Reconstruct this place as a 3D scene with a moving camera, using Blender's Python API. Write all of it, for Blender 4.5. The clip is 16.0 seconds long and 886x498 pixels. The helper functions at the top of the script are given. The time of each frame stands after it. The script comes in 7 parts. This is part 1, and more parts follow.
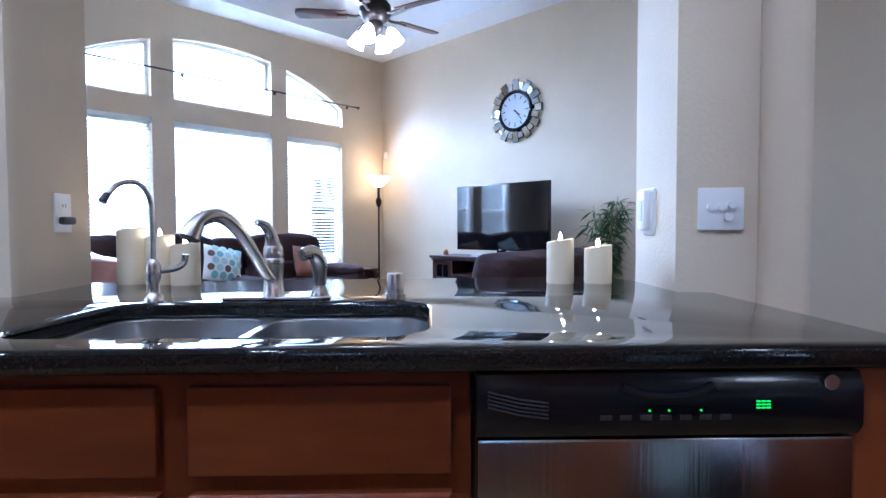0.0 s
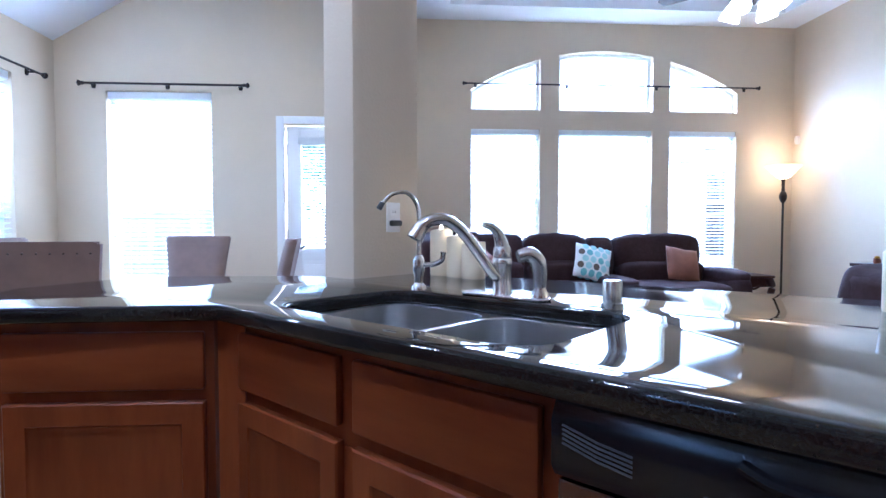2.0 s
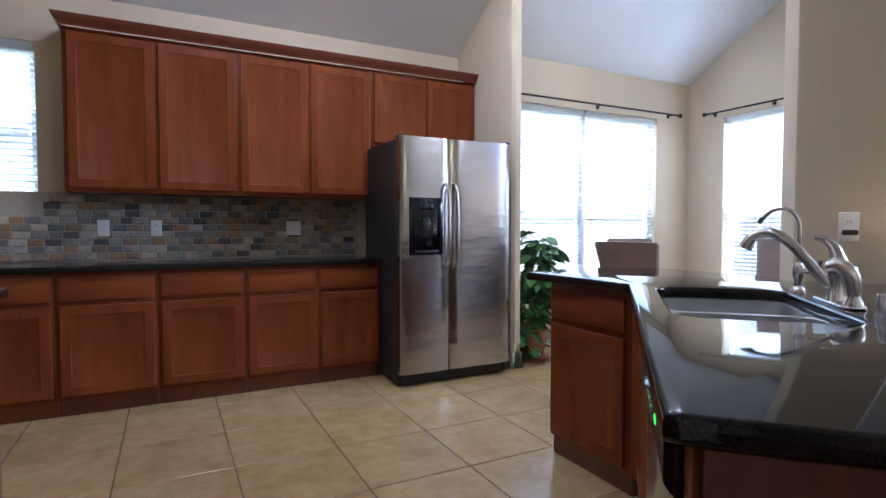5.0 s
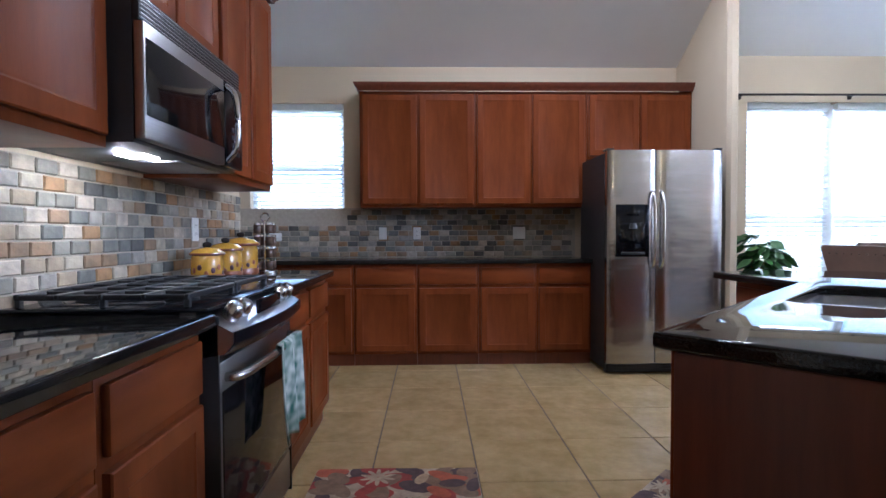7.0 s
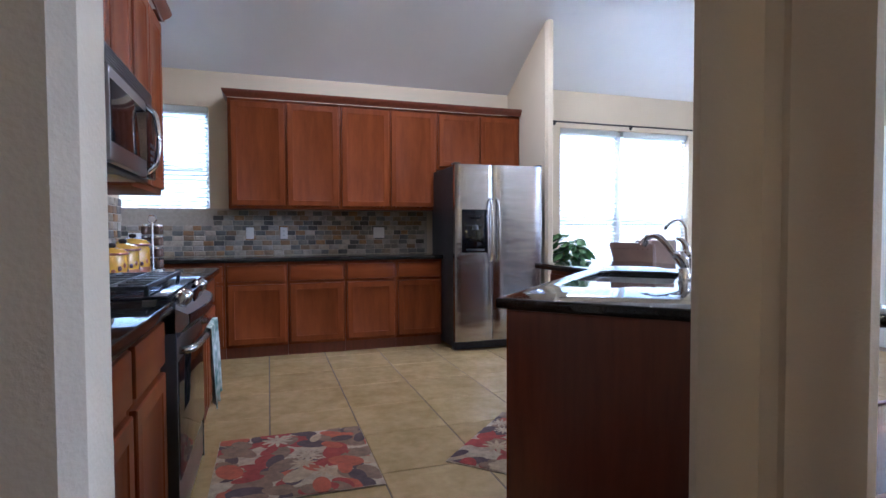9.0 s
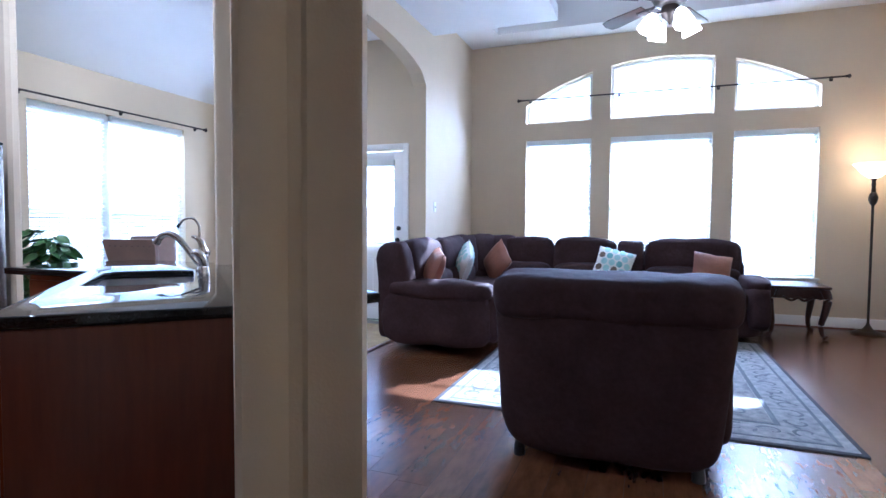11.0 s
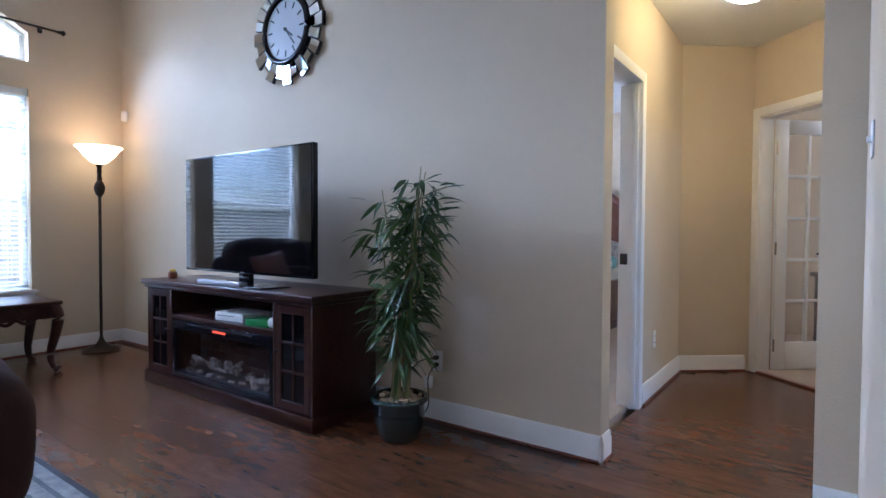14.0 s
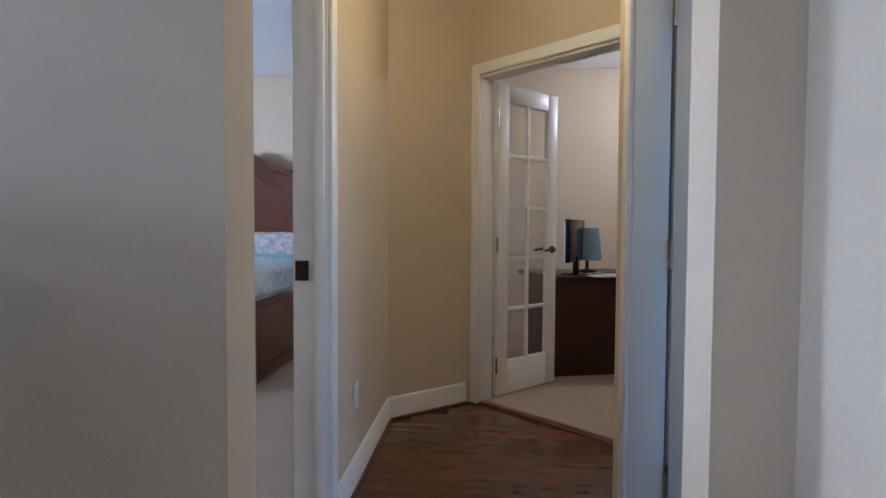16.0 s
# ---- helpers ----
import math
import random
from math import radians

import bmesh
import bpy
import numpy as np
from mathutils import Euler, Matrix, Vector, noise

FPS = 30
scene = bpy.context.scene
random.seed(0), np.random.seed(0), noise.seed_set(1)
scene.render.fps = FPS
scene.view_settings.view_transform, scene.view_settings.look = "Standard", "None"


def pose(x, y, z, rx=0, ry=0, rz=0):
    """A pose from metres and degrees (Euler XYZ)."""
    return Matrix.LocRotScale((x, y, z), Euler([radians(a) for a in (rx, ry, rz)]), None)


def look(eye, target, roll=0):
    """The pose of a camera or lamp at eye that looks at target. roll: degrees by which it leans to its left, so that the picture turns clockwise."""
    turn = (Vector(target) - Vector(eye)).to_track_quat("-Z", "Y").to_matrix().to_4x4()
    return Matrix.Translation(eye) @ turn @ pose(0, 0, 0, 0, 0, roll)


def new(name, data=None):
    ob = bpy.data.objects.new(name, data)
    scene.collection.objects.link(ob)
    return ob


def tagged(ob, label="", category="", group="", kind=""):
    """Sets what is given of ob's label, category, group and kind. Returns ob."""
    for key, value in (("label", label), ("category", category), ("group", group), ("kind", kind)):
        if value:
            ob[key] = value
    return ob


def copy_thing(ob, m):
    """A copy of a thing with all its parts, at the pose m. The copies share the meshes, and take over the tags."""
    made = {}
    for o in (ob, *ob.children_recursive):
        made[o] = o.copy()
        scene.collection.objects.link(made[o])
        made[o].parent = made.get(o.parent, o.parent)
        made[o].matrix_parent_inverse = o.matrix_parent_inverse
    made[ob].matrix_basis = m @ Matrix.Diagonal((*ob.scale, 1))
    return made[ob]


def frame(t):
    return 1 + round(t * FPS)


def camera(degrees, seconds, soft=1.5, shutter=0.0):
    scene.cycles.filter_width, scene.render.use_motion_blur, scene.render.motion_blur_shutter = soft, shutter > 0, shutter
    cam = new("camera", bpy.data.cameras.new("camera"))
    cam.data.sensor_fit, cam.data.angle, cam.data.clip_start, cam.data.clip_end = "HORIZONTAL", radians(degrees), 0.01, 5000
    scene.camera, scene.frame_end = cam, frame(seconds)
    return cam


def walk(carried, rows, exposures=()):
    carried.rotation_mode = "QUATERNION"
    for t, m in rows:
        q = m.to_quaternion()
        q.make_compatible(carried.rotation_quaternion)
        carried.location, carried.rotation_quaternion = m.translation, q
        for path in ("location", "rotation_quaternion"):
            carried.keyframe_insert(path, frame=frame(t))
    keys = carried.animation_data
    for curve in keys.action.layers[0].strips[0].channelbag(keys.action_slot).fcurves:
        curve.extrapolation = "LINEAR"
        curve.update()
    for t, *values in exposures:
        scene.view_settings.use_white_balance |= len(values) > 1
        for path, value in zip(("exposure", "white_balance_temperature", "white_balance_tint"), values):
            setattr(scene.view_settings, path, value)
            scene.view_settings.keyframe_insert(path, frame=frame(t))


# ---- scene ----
cam = camera(79.3, 16.0)
PATH = [
    (0, (0.371, 0.372, 1.091), (-1.014, 1.813, 1.018), -0.2),
    (0.5, (0.301, 0.468, 1.086), (-1.327, 1.627, 1.01), -0.2),
    (1, (0.29, 0.568, 1.087), (-1.515, 1.424, 1.01), 0.1),
    (1.5, (0.325, 0.661, 1.086), (-1.599, 1.201, 1.01), 0.3),
    (2, (0.540, 0.800, 1.098), (-1.455, 0.932, 1.024), 0.0),
    (2.5, (0.680, 0.993, 1.115), (-1.290, 0.657, 1.039), 0.2),
    (3, (0.774, 1.187, 1.133), (-1.056, 0.387, 1.048), 0.4),
    (3.5, (0.830, 1.370, 1.142), (-0.804, 0.220, 1.055), 0.3),
    (4, (0.824, 1.546, 1.148), (-0.554, 0.100, 1.062), 0.2),
    (4.5, (0.838, 1.734, 1.150), (-0.284, 0.079, 1.066), 0.1),
    (5, (0.880, 1.928, 1.138), (-0.032, 0.150, 1.061), 0.0),
    (5.2, (0.900, 2.008, 1.132), (0.085, 0.183, 1.056), 0.0),
    (7.3, (0.837, 2.764, 1.131), (0.814, 0.765, 1.068), -0.2),
    (7.5, (0.860, 2.845, 1.149), (0.835, 0.847, 1.075), -0.1),
    (8, (0.919, 3.007, 1.133), (0.839, 1.01, 1.069), -0.2),
    (10.5, (1.343, 3.34, 1.184), (-0.336, 2.256, 1.097), 0.4),
    (11, (1.258, 3.18, 1.176), (-0.612, 2.477, 1.089), 0.4),
    (11.5, (0.992, 3.047, 1.15), (-0.98, 2.719, 1.072), 0.5),
    (12, (0.725, 3.013, 1.138), (-1.272, 3.063, 1.062), 0.4),
    (12.5, (0.432, 2.995, 1.139), (-1.513, 3.458, 1.064), 0.1),
    (13, (0.109, 3.068, 1.139), (-1.696, 3.926, 1.065), 0.1),
    (13.5, (-0.210, 3.128, 1.127), (-1.747, 4.406, 1.062), 0.7),
    (14, (-0.453, 3.336, 1.103), (-1.614, 4.964, 1.047), 0.3),
    (14.5, (-0.626, 3.631, 1.115), (-1.459, 5.448, 1.043), 0.4),
    (15, (-0.791, 4.044, 1.107), (-1.3, 5.977, 1.033), 0.3),
    (15.2, (-0.832, 4.223, 1.105), (-1.241, 6.18, 1.04), 0.0),
    (15.5, (-0.851, 4.486, 1.097), (-1.161, 6.461, 1.027), 0.1),
    (16, (-0.853, 4.94, 1.097), (-1.007, 6.933, 1.024), 0.3),
]
walk(cam, [(t, look(eye, target, roll)) for t, eye, target, roll in PATH], exposures=[(0.0, 2.64, 4250, 18), (2.5, 2.82, 4150, 18), (4.0, 2.48, 4450, 18), (5.0, 2.36, 4720, 17), (8.0, 2.38, 4720, 18), (10.5, 2.66, 4380, 19), (12.0, 2.22, 4350, 18), (14.0, 1.88, 4480, 18), (15.0, 1.64, 4620, 19), (16.0, 1.46, 4640, 18)])

# ---- world, sun, large lights ----
SUN_DIR = Vector((0.78, -0.24, -0.60)).normalized()
world = bpy.data.worlds.new("sky_world")
scene.world = world
world.use_nodes = True
wn = world.node_tree
sky = wn.nodes.new("ShaderNodeTexSky")
sky.sky_type, sky.sun_disc = "NISHITA", False
sky.sun_elevation = math.asin(-SUN_DIR.z)
sky.sun_rotation = math.atan2(-SUN_DIR.x, -SUN_DIR.y)
wn.links.new(sky.outputs[0], wn.nodes["Background"].inputs[0])
wn.nodes["Background"].inputs[1].default_value = 0.14
sun_data = bpy.data.lights.new("sun", "SUN")
sun_data.energy, sun_data.angle, sun_data.color = 5.0, radians(0.5), (1.0, 0.93, 0.82)
sun = new("sun", sun_data)
sun.matrix_world = look(-SUN_DIR * 30, (0, 0, 0))


def window_light(name, eye, target, w, h, watts, color=(0.86, 0.93, 1.0)):
    d = bpy.data.lights.new(name, "AREA")
    d.shape, d.size, d.size_y, d.energy, d.color = "RECTANGLE", w, h, watts, color
    ob = new(name, d)
    ob.matrix_world = look(eye, target)
    return ob


def bulb(name, at, watts, color=(1.0, 0.72, 0.42), r=0.05):
    d = bpy.data.lights.new(name, "POINT")
    d.energy, d.color, d.shadow_soft_size = watts, color, r
    ob = new(name, d)
    ob.location = at
    return ob


window_light("skylight_living", (-7.6, 3.35, 3.9), (-5.2, 3.35, 1.2), 3.8, 2.2, 420)
window_light("skylight_nook_side", (-3.15, -3.7, 3.4), (-3.15, -1.6, 0.9), 2.0, 1.7, 150)
window_light("skylight_nook_end", (-5.9, -0.9, 3.4), (-3.9, -0.9, 0.9), 2.4, 1.7, 130)
window_light("skylight_kitchen", (2.1, -3.8, 3.2), (2.1, -1.9, 1.2), 1.0, 1.4, 70)
# fill lamp outside an unseen window, added to brighten the bedroom
window_light("bedroom_fill_light", (-6.3, 8.6, 2.4), (-3.0, 8.6, 0.9), 1.5, 1.5, 460, (0.95, 0.97, 1.0))
bulb("torchiere_bulb", (-5.93, 5.53, 1.86), 0.62, (1.0, 0.66, 0.34))
bulb("hall_bulb", (-0.85, 6.75, 2.46), 4.3, (1.0, 0.66, 0.20))
bulb("study_bulb", (0.75, 9.3, 2.3), 12, (1.0, 0.86, 0.66))
bulb("cooktop_bulb", (1.80, 0.95, 1.365), 0.55, (1.0, 0.9, 0.75), 0.02)
for k in range(4):
    bulb("fan_bulb", (-3.27 + 0.13 * math.cos(k * 1.5708 + 0.5), 3.33 + 0.13 * math.sin(k * 1.5708 + 0.5), 2.76), 3.0, (1.0, 0.86, 0.66), 0.04)


# ---- materials ----
def mat(name, base, rough=0.5, metal=0.0, var=0.10, scale=6.0, bump=0.0, bscale=120.0, stretch=(1, 1, 1), spec=0.5, coat=0.0,
        alt=None, alt_scale=None, detail=6.0, rnd=0.0, rough_var=0.0, emit=None, emit_power=0.0, trans=0.0, bdist=0.002, coat_rough=0.05):
    """Principled material: base colour varied at two scales by noise, with fine relief."""
    m = bpy.data.materials.new(name)
    m.use_nodes = True
    nt = m.node_tree
    b = nt.nodes["Principled BSDF"]
    L = nt.links.new
    b.inputs["Metallic"].default_value = metal
    b.inputs["Roughness"].default_value = rough
    b.inputs["Specular IOR Level"].default_value = spec
    b.inputs["Coat Weight"].default_value = coat
    b.inputs["Coat Roughness"].default_value = coat_rough
    b.inputs["Transmission Weight"].default_value = trans
    tc = nt.nodes.new("ShaderNodeTexCoord")
    mp = nt.nodes.new("ShaderNodeMapping")
    mp.inputs["Scale"].default_value = stretch
    L(tc.outputs["Object"], mp.inputs["Vector"])
    vec = mp.outputs["Vector"]
    oi = None
    if rnd:
        oi = nt.nodes.new("ShaderNodeObjectInfo")
        add = nt.nodes.new("ShaderNodeVectorMath")
        add.operation = "ADD"
        mul = nt.nodes.new("ShaderNodeVectorMath")
        mul.operation = "SCALE"
        mul.inputs[0].default_value = (37.0, 19.0, 53.0)
        L(oi.outputs["Random"], mul.inputs["Scale"])
        L(vec, add.inputs[0])
        L(mul.outputs[0], add.inputs[1])
        vec = add.outputs[0]
    n1 = nt.nodes.new("ShaderNodeTexNoise")
    n1.inputs["Scale"].default_value, n1.inputs["Detail"].default_value = scale, detail
    n1.inputs["Roughness"].default_value = 0.62
    L(vec, n1.inputs["Vector"])
    ramp = nt.nodes.new("ShaderNodeValToRGB")
    lo = [max(0, c * (1 - var)) for c in base]
    hi = [min(1, c * (1 + var)) for c in base]
    if alt:
        lo, hi = list(base), list(alt)
    ramp.color_ramp.elements[0].position, ramp.color_ramp.elements[1].position = 0.32, 0.68
    ramp.color_ramp.elements[0].color, ramp.color_ramp.elements[1].color = (*lo, 1), (*hi, 1)
    L(n1.outputs["Fac"], ramp.inputs["Fac"])
    col = ramp.outputs["Color"]
    if alt_scale:
        n2 = nt.nodes.new("ShaderNodeTexNoise")
        n2.inputs["Scale"].default_value, n2.inputs["Detail"].default_value = alt_scale, 3.0
        L(vec, n2.inputs["Vector"])
        mr = nt.nodes.new("ShaderNodeMapRange")
        mr.inputs["From Min"].default_value, mr.inputs["From Max"].default_value = 0.3, 0.7
        mr.inputs["To Min"].default_value, mr.inputs["To Max"].default_value = 1 - var * 0.9, 1 + var * 0.6
        L(n2.outputs["Fac"], mr.inputs["Value"])
        hs = nt.nodes.new("ShaderNodeHueSaturation")
        L(mr.outputs[0], hs.inputs["Value"])
        L(col, hs.inputs["Color"])
        col = hs.outputs["Color"]
    if rnd:
        mr = nt.nodes.new("ShaderNodeMapRange")
        mr.inputs["To Min"].default_value, mr.inputs["To Max"].default_value = 1 - rnd, 1 + rnd
        L(oi.outputs["Random"], mr.inputs["Value"])
        hs = nt.nodes.new("ShaderNodeHueSaturation")
        L(mr.outputs[0], hs.inputs["Value"])
        L(col, hs.inputs["Color"])
        col = hs.outputs["Color"]
    L(col, b.inputs["Base Color"])
    if rough_var:
        mr = nt.nodes.new("ShaderNodeMapRange")
        mr.inputs["To Min"].default_value, mr.inputs["To Max"].default_value = max(0.0, rough - rough_var), min(1.0, rough + rough_var)
        L(n1.outputs["Fac"], mr.inputs["Value"])
        L(mr.outputs[0], b.inputs["Roughness"])
    if bump:
        n3 = nt.nodes.new("ShaderNodeTexNoise")
        n3.inputs["Scale"].default_value, n3.inputs["Detail"].default_value = bscale, 3.0
        L(vec, n3.inputs["Vector"])
        bp = nt.nodes.new("ShaderNodeBump")
        bp.inputs["Strength"].default_value, bp.inputs["Distance"].default_value = bump, bdist
        L(n3.outputs["Fac"], bp.inputs["Height"])
        L(bp.outputs[0], b.inputs["Normal"])
    if emit:
        b.inputs["Emission Color"].default_value = (*emit, 1)
        b.inputs["Emission Strength"].default_value = emit_power
    return m


def palette_mat(name, colors, rough=0.75, bump=0.5, bscale=60.0, scale=14.0, spec=0.4):
    """A stone whose pieces differ: the colour of each is picked by Object Info's Random."""
    m = mat(name, (0.5, 0.5, 0.5), rough, bump=bump, bscale=bscale, rnd=0.02, scale=scale, spec=spec)
    nt = m.node_tree
    b = nt.nodes["Principled BSDF"]
    oi = [n for n in nt.nodes if n.type == "OBJECT_INFO"][0]
    ramp = nt.nodes.new("ShaderNodeValToRGB")
    ramp.color_ramp.interpolation = "CONSTANT"
    el = ramp.color_ramp.elements
    while len(el) < len(colors):
        el.new(0.5)
    for k, c in enumerate(colors):
        el[k].position = k / len(colors)
    for k, c in enumerate(colors):
        el[k].color = (*c, 1)
    nt.links.new(oi.outputs["Random"], ramp.inputs["Fac"])
    mix = nt.nodes.new("ShaderNodeMix")
    mix.data_type, mix.blend_type = "RGBA", "OVERLAY"
    mix.inputs["Factor"].default_value = 0.75
    old = b.inputs["Base Color"].links[0].from_socket
    vr = [n for n in nt.nodes if n.type == "VALTORGB"][0]
    vr.color_ramp.elements[0].color, vr.color_ramp.elements[1].color = (0.28, 0.28, 0.29, 1), (0.68, 0.66, 0.63, 1)
    nt.links.new(ramp.outputs["Color"], mix.inputs["A"])
    nt.links.new(old, mix.inputs["B"])
    nt.links.new(mix.outputs["Result"], b.inputs["Base Color"])
    return m


def glass_mat(name, rough=0.0, tint=(1, 1, 1)):
    m = bpy.data.materials.new(name)
    m.use_nodes = True
    nt = m.node_tree
    out = nt.nodes["Material Output"]
    tr = nt.nodes.new("ShaderNodeBsdfTransparent")
    tr.inputs[0].default_value = (*tint, 1)
    gl = nt.nodes.new("ShaderNodeBsdfGlossy")
    gl.inputs["Roughness"].default_value = rough
    lw = nt.nodes.new("ShaderNodeLayerWeight")
    lw.inputs["Blend"].default_value = 0.5
    pw = nt.nodes.new("ShaderNodeMath")
    pw.operation, pw.inputs[1].default_value = "POWER", 4.0
    ad = nt.nodes.new("ShaderNodeMath")
    ad.operation, ad.inputs[1].default_value, ad.inputs[2].default_value = "MULTIPLY_ADD", 0.5, 0.045
    mx = nt.nodes.new("ShaderNodeMixShader")
    nt.links.new(lw.outputs["Facing"], pw.inputs[0])
    nt.links.new(pw.outputs[0], ad.inputs[0])
    nt.links.new(ad.outputs[0], mx.inputs[0])
    nt.links.new(tr.outputs[0], mx.inputs[1])
    nt.links.new(gl.outputs[0], mx.inputs[2])
    nt.links.new(mx.outputs[0], out.inputs["Surface"])
    return m


M_WALL = mat("wall_paint", (0.622, 0.522, 0.368), 0.75, var=0.03, scale=1.5, bump=0.35, bscale=90, alt_scale=0.4, spec=0.3, bdist=0.004)
M_CEIL = mat("ceiling_paint", (0.80, 0.80, 0.79), 0.85, var=0.02, scale=2, bump=0.3, bscale=120, spec=0.2)
M_TRIM = mat("white_trim_paint", (0.80, 0.79, 0.76), 0.35, var=0.02, scale=3, bump=0.05, bscale=60)
M_BLIND = mat("blind_slat_white", (0.82, 0.82, 0.80), 0.45, var=0.02)
bn = M_BLIND.node_tree
tl = bn.nodes.new("ShaderNodeBsdfTranslucent")
tl.inputs[0].default_value = (0.8, 0.8, 0.78, 1)
bmix = bn.nodes.new("ShaderNodeMixShader")
bmix.inputs[0].default_value = 0.45
bn.links.new(bn.nodes["Principled BSDF"].outputs[0], bmix.inputs[1])
bn.links.new(tl.outputs[0], bmix.inputs[2])
bn.links.new(bmix.outputs[0], bn.nodes["Material Output"].inputs["Surface"])
M_CHERRY = mat("cherry_wood", (0.128, 0.0295, 0.0070), 0.36, alt=(0.188, 0.048, 0.0108), scale=2.6, stretch=(5, 5, 0.8), bump=0.08, bscale=40, rnd=0.10, spec=0.14, alt_scale=1.2, var=0.12)
M_CHERRY_H = mat("cherry_wood_level_grain", (0.128, 0.0295, 0.0070), 0.36, alt=(0.188, 0.048, 0.0108), scale=2.6, stretch=(0.8, 5, 5), bump=0.08, bscale=40, rnd=0.10, spec=0.14, alt_scale=1.2, var=0.12)
M_CHERRY_D = mat("cherry_wood_dark", (0.12, 0.03, 0.012), 0.35, var=0.2, scale=4, stretch=(9, 9, 0.8), bump=0.1, bscale=50)
M_GRANITE = mat("black_granite", (0.004, 0.004, 0.005), 0.05, alt=(0.018, 0.017, 0.014), scale=210, detail=6, spec=0.42, rough_var=0.015)
M_SPLASH = palette_mat("slate_backsplash", [(0.203, 0.192, 0.160), (0.324, 0.261, 0.181), (0.093, 0.093, 0.083), (0.400, 0.347, 0.262), (0.328, 0.195, 0.089), (0.258, 0.248, 0.206), (0.461, 0.398, 0.313), (0.156, 0.156, 0.144), (0.249, 0.169, 0.100), (0.332, 0.310, 0.268)])
M_GROUT = mat("sand_grout", (0.44, 0.39, 0.31), 0.9, var=0.1, scale=30, bump=0.4, bscale=300)
M_TILE = mat("travertine_floor_tile", (0.285, 0.194, 0.080), 0.24, alt=(0.385, 0.276, 0.128), scale=4.5, detail=6, bump=0.015, bscale=12, rnd=0.06, rough_var=0.02, alt_scale=18, var=0.06)
M_FGROUT = mat("floor_grout", (0.085, 0.060, 0.040), 0.9, var=0.15, scale=20)
M_WOOD = mat("walnut_floor_plank", (0.086, 0.035, 0.0145), 0.27, alt=(0.146, 0.061, 0.026), scale=3.6, stretch=(1.8, 6, 1), detail=5, rnd=0.20, rough_var=0.0, alt_scale=1.2, var=0.10)
M_WOODSEAM = mat("plank_seam", (0.03, 0.013, 0.006), 0.7)
M_STEEL = mat("brushed_steel", (0.36, 0.35, 0.345), 0.20, 1.0, var=0.06, scale=3, stretch=(60, 60, 0.6), bump=0.03, bscale=2.2, rough_var=0.05, bdist=0.02)
M_FRIDGE = mat("wavy_brushed_steel", (0.42, 0.41, 0.415), 0.20, 1.0, var=0.05, scale=3, stretch=(0.7, 0.7, 2.4), bump=0.26, bscale=1.9, rough_var=0.04, bdist=0.035)
M_STEEL_H = mat("brushed_steel_level", (0.36, 0.355, 0.36), 0.28, 1.0, var=0.06, scale=3, stretch=(0.6, 60, 60), bump=0.02, bscale=8)
M_NICKEL = mat("brushed_nickel", (0.55, 0.52, 0.48), 0.25, 1.0, var=0.04, scale=20)
M_SINK = mat("satin_sink_steel", (0.46, 0.45, 0.43), 0.30, 1.0, var=0.05, scale=3, stretch=(0.6, 8, 8))
M_CHROME = mat("chrome", (0.75, 0.75, 0.76), 0.08, 1.0, var=0.02)
M_BLACKP = mat("gloss_black_plastic", (0.007, 0.007, 0.009), 0.16, var=0.1, scale=8, spec=0.3)
M_BLACKM = mat("matte_black_enamel", (0.014, 0.014, 0.015), 0.42, var=0.2, scale=20, bump=0.2, bscale=200)
M_BLACKSIDE = mat("pebbled_black_side", (0.018, 0.017, 0.018), 0.5, var=0.1, bump=0.5, bscale=500)
M_DGLASS = mat("dark_glass", (0.005, 0.005, 0.006), 0.07, var=0.05, spec=0.35)
M_LEATHER = mat("brown_microsuede", (0.030, 0.015, 0.015), 0.80, alt=(0.050, 0.026, 0.025), scale=5, detail=8, bump=0.35, bscale=9, alt_scale=40, var=0.12, bdist=0.02, spec=0.18)
M_ESPRESSO = mat("espresso_wood", (0.024, 0.008, 0.005), 0.30, alt=(0.048, 0.016, 0.009), scale=4, stretch=(0.8, 8, 8), bump=0.06, bscale=40, coat=0.05, spec=0.35)
M_DARKIRON = mat("dark_bronze", (0.030, 0.022, 0.018), 0.4, 0.6, var=0.2, scale=15)
M_WHITEP = mat("white_plastic", (0.80, 0.79, 0.76), 0.35, var=0.02)
M_WAX = mat("cream_wax", (0.84, 0.72, 0.48), 0.5, var=0.04, scale=9, bump=0.1, bscale=20)
M_TERRA = mat("terracotta", (0.36, 0.13, 0.06), 0.75, var=0.18, scale=9, bump=0.25, bscale=90)
M_SOIL = mat("potting_soil", (0.04, 0.025, 0.015), 0.95, var=0.4, scale=40, bump=1.0, bscale=80)
M_LEAF = mat("ivy_leaf", (0.028, 0.090, 0.018), 0.38, alt=(0.068, 0.165, 0.032), scale=7, var=0.2)
M_LEAF2 = mat("bamboo_leaf", (0.022, 0.060, 0.012), 0.40, alt=(0.085, 0.135, 0.026), scale=6, var=0.2)
M_STEM = mat("bamboo_stem", (0.16, 0.17, 0.05), 0.5, alt=(0.26, 0.20, 0.08), scale=12)
M_CHAIR = mat("taupe_leather", (0.20, 0.135, 0.105), 0.45, var=0.12, scale=6, bump=0.15, bscale=150)
M_CARPET = mat("beige_carpet", (0.44, 0.35, 0.26), 0.95, var=0.18, scale=120, bump=1.0, bscale=160, spec=0.1, bdist=0.01)
M_GLASS = glass_mat("window_glass")
M_GROUND = mat("lawn", (0.10, 0.13, 0.045), 0.9, var=0.3, scale=6, bump=0.8, bscale=40)
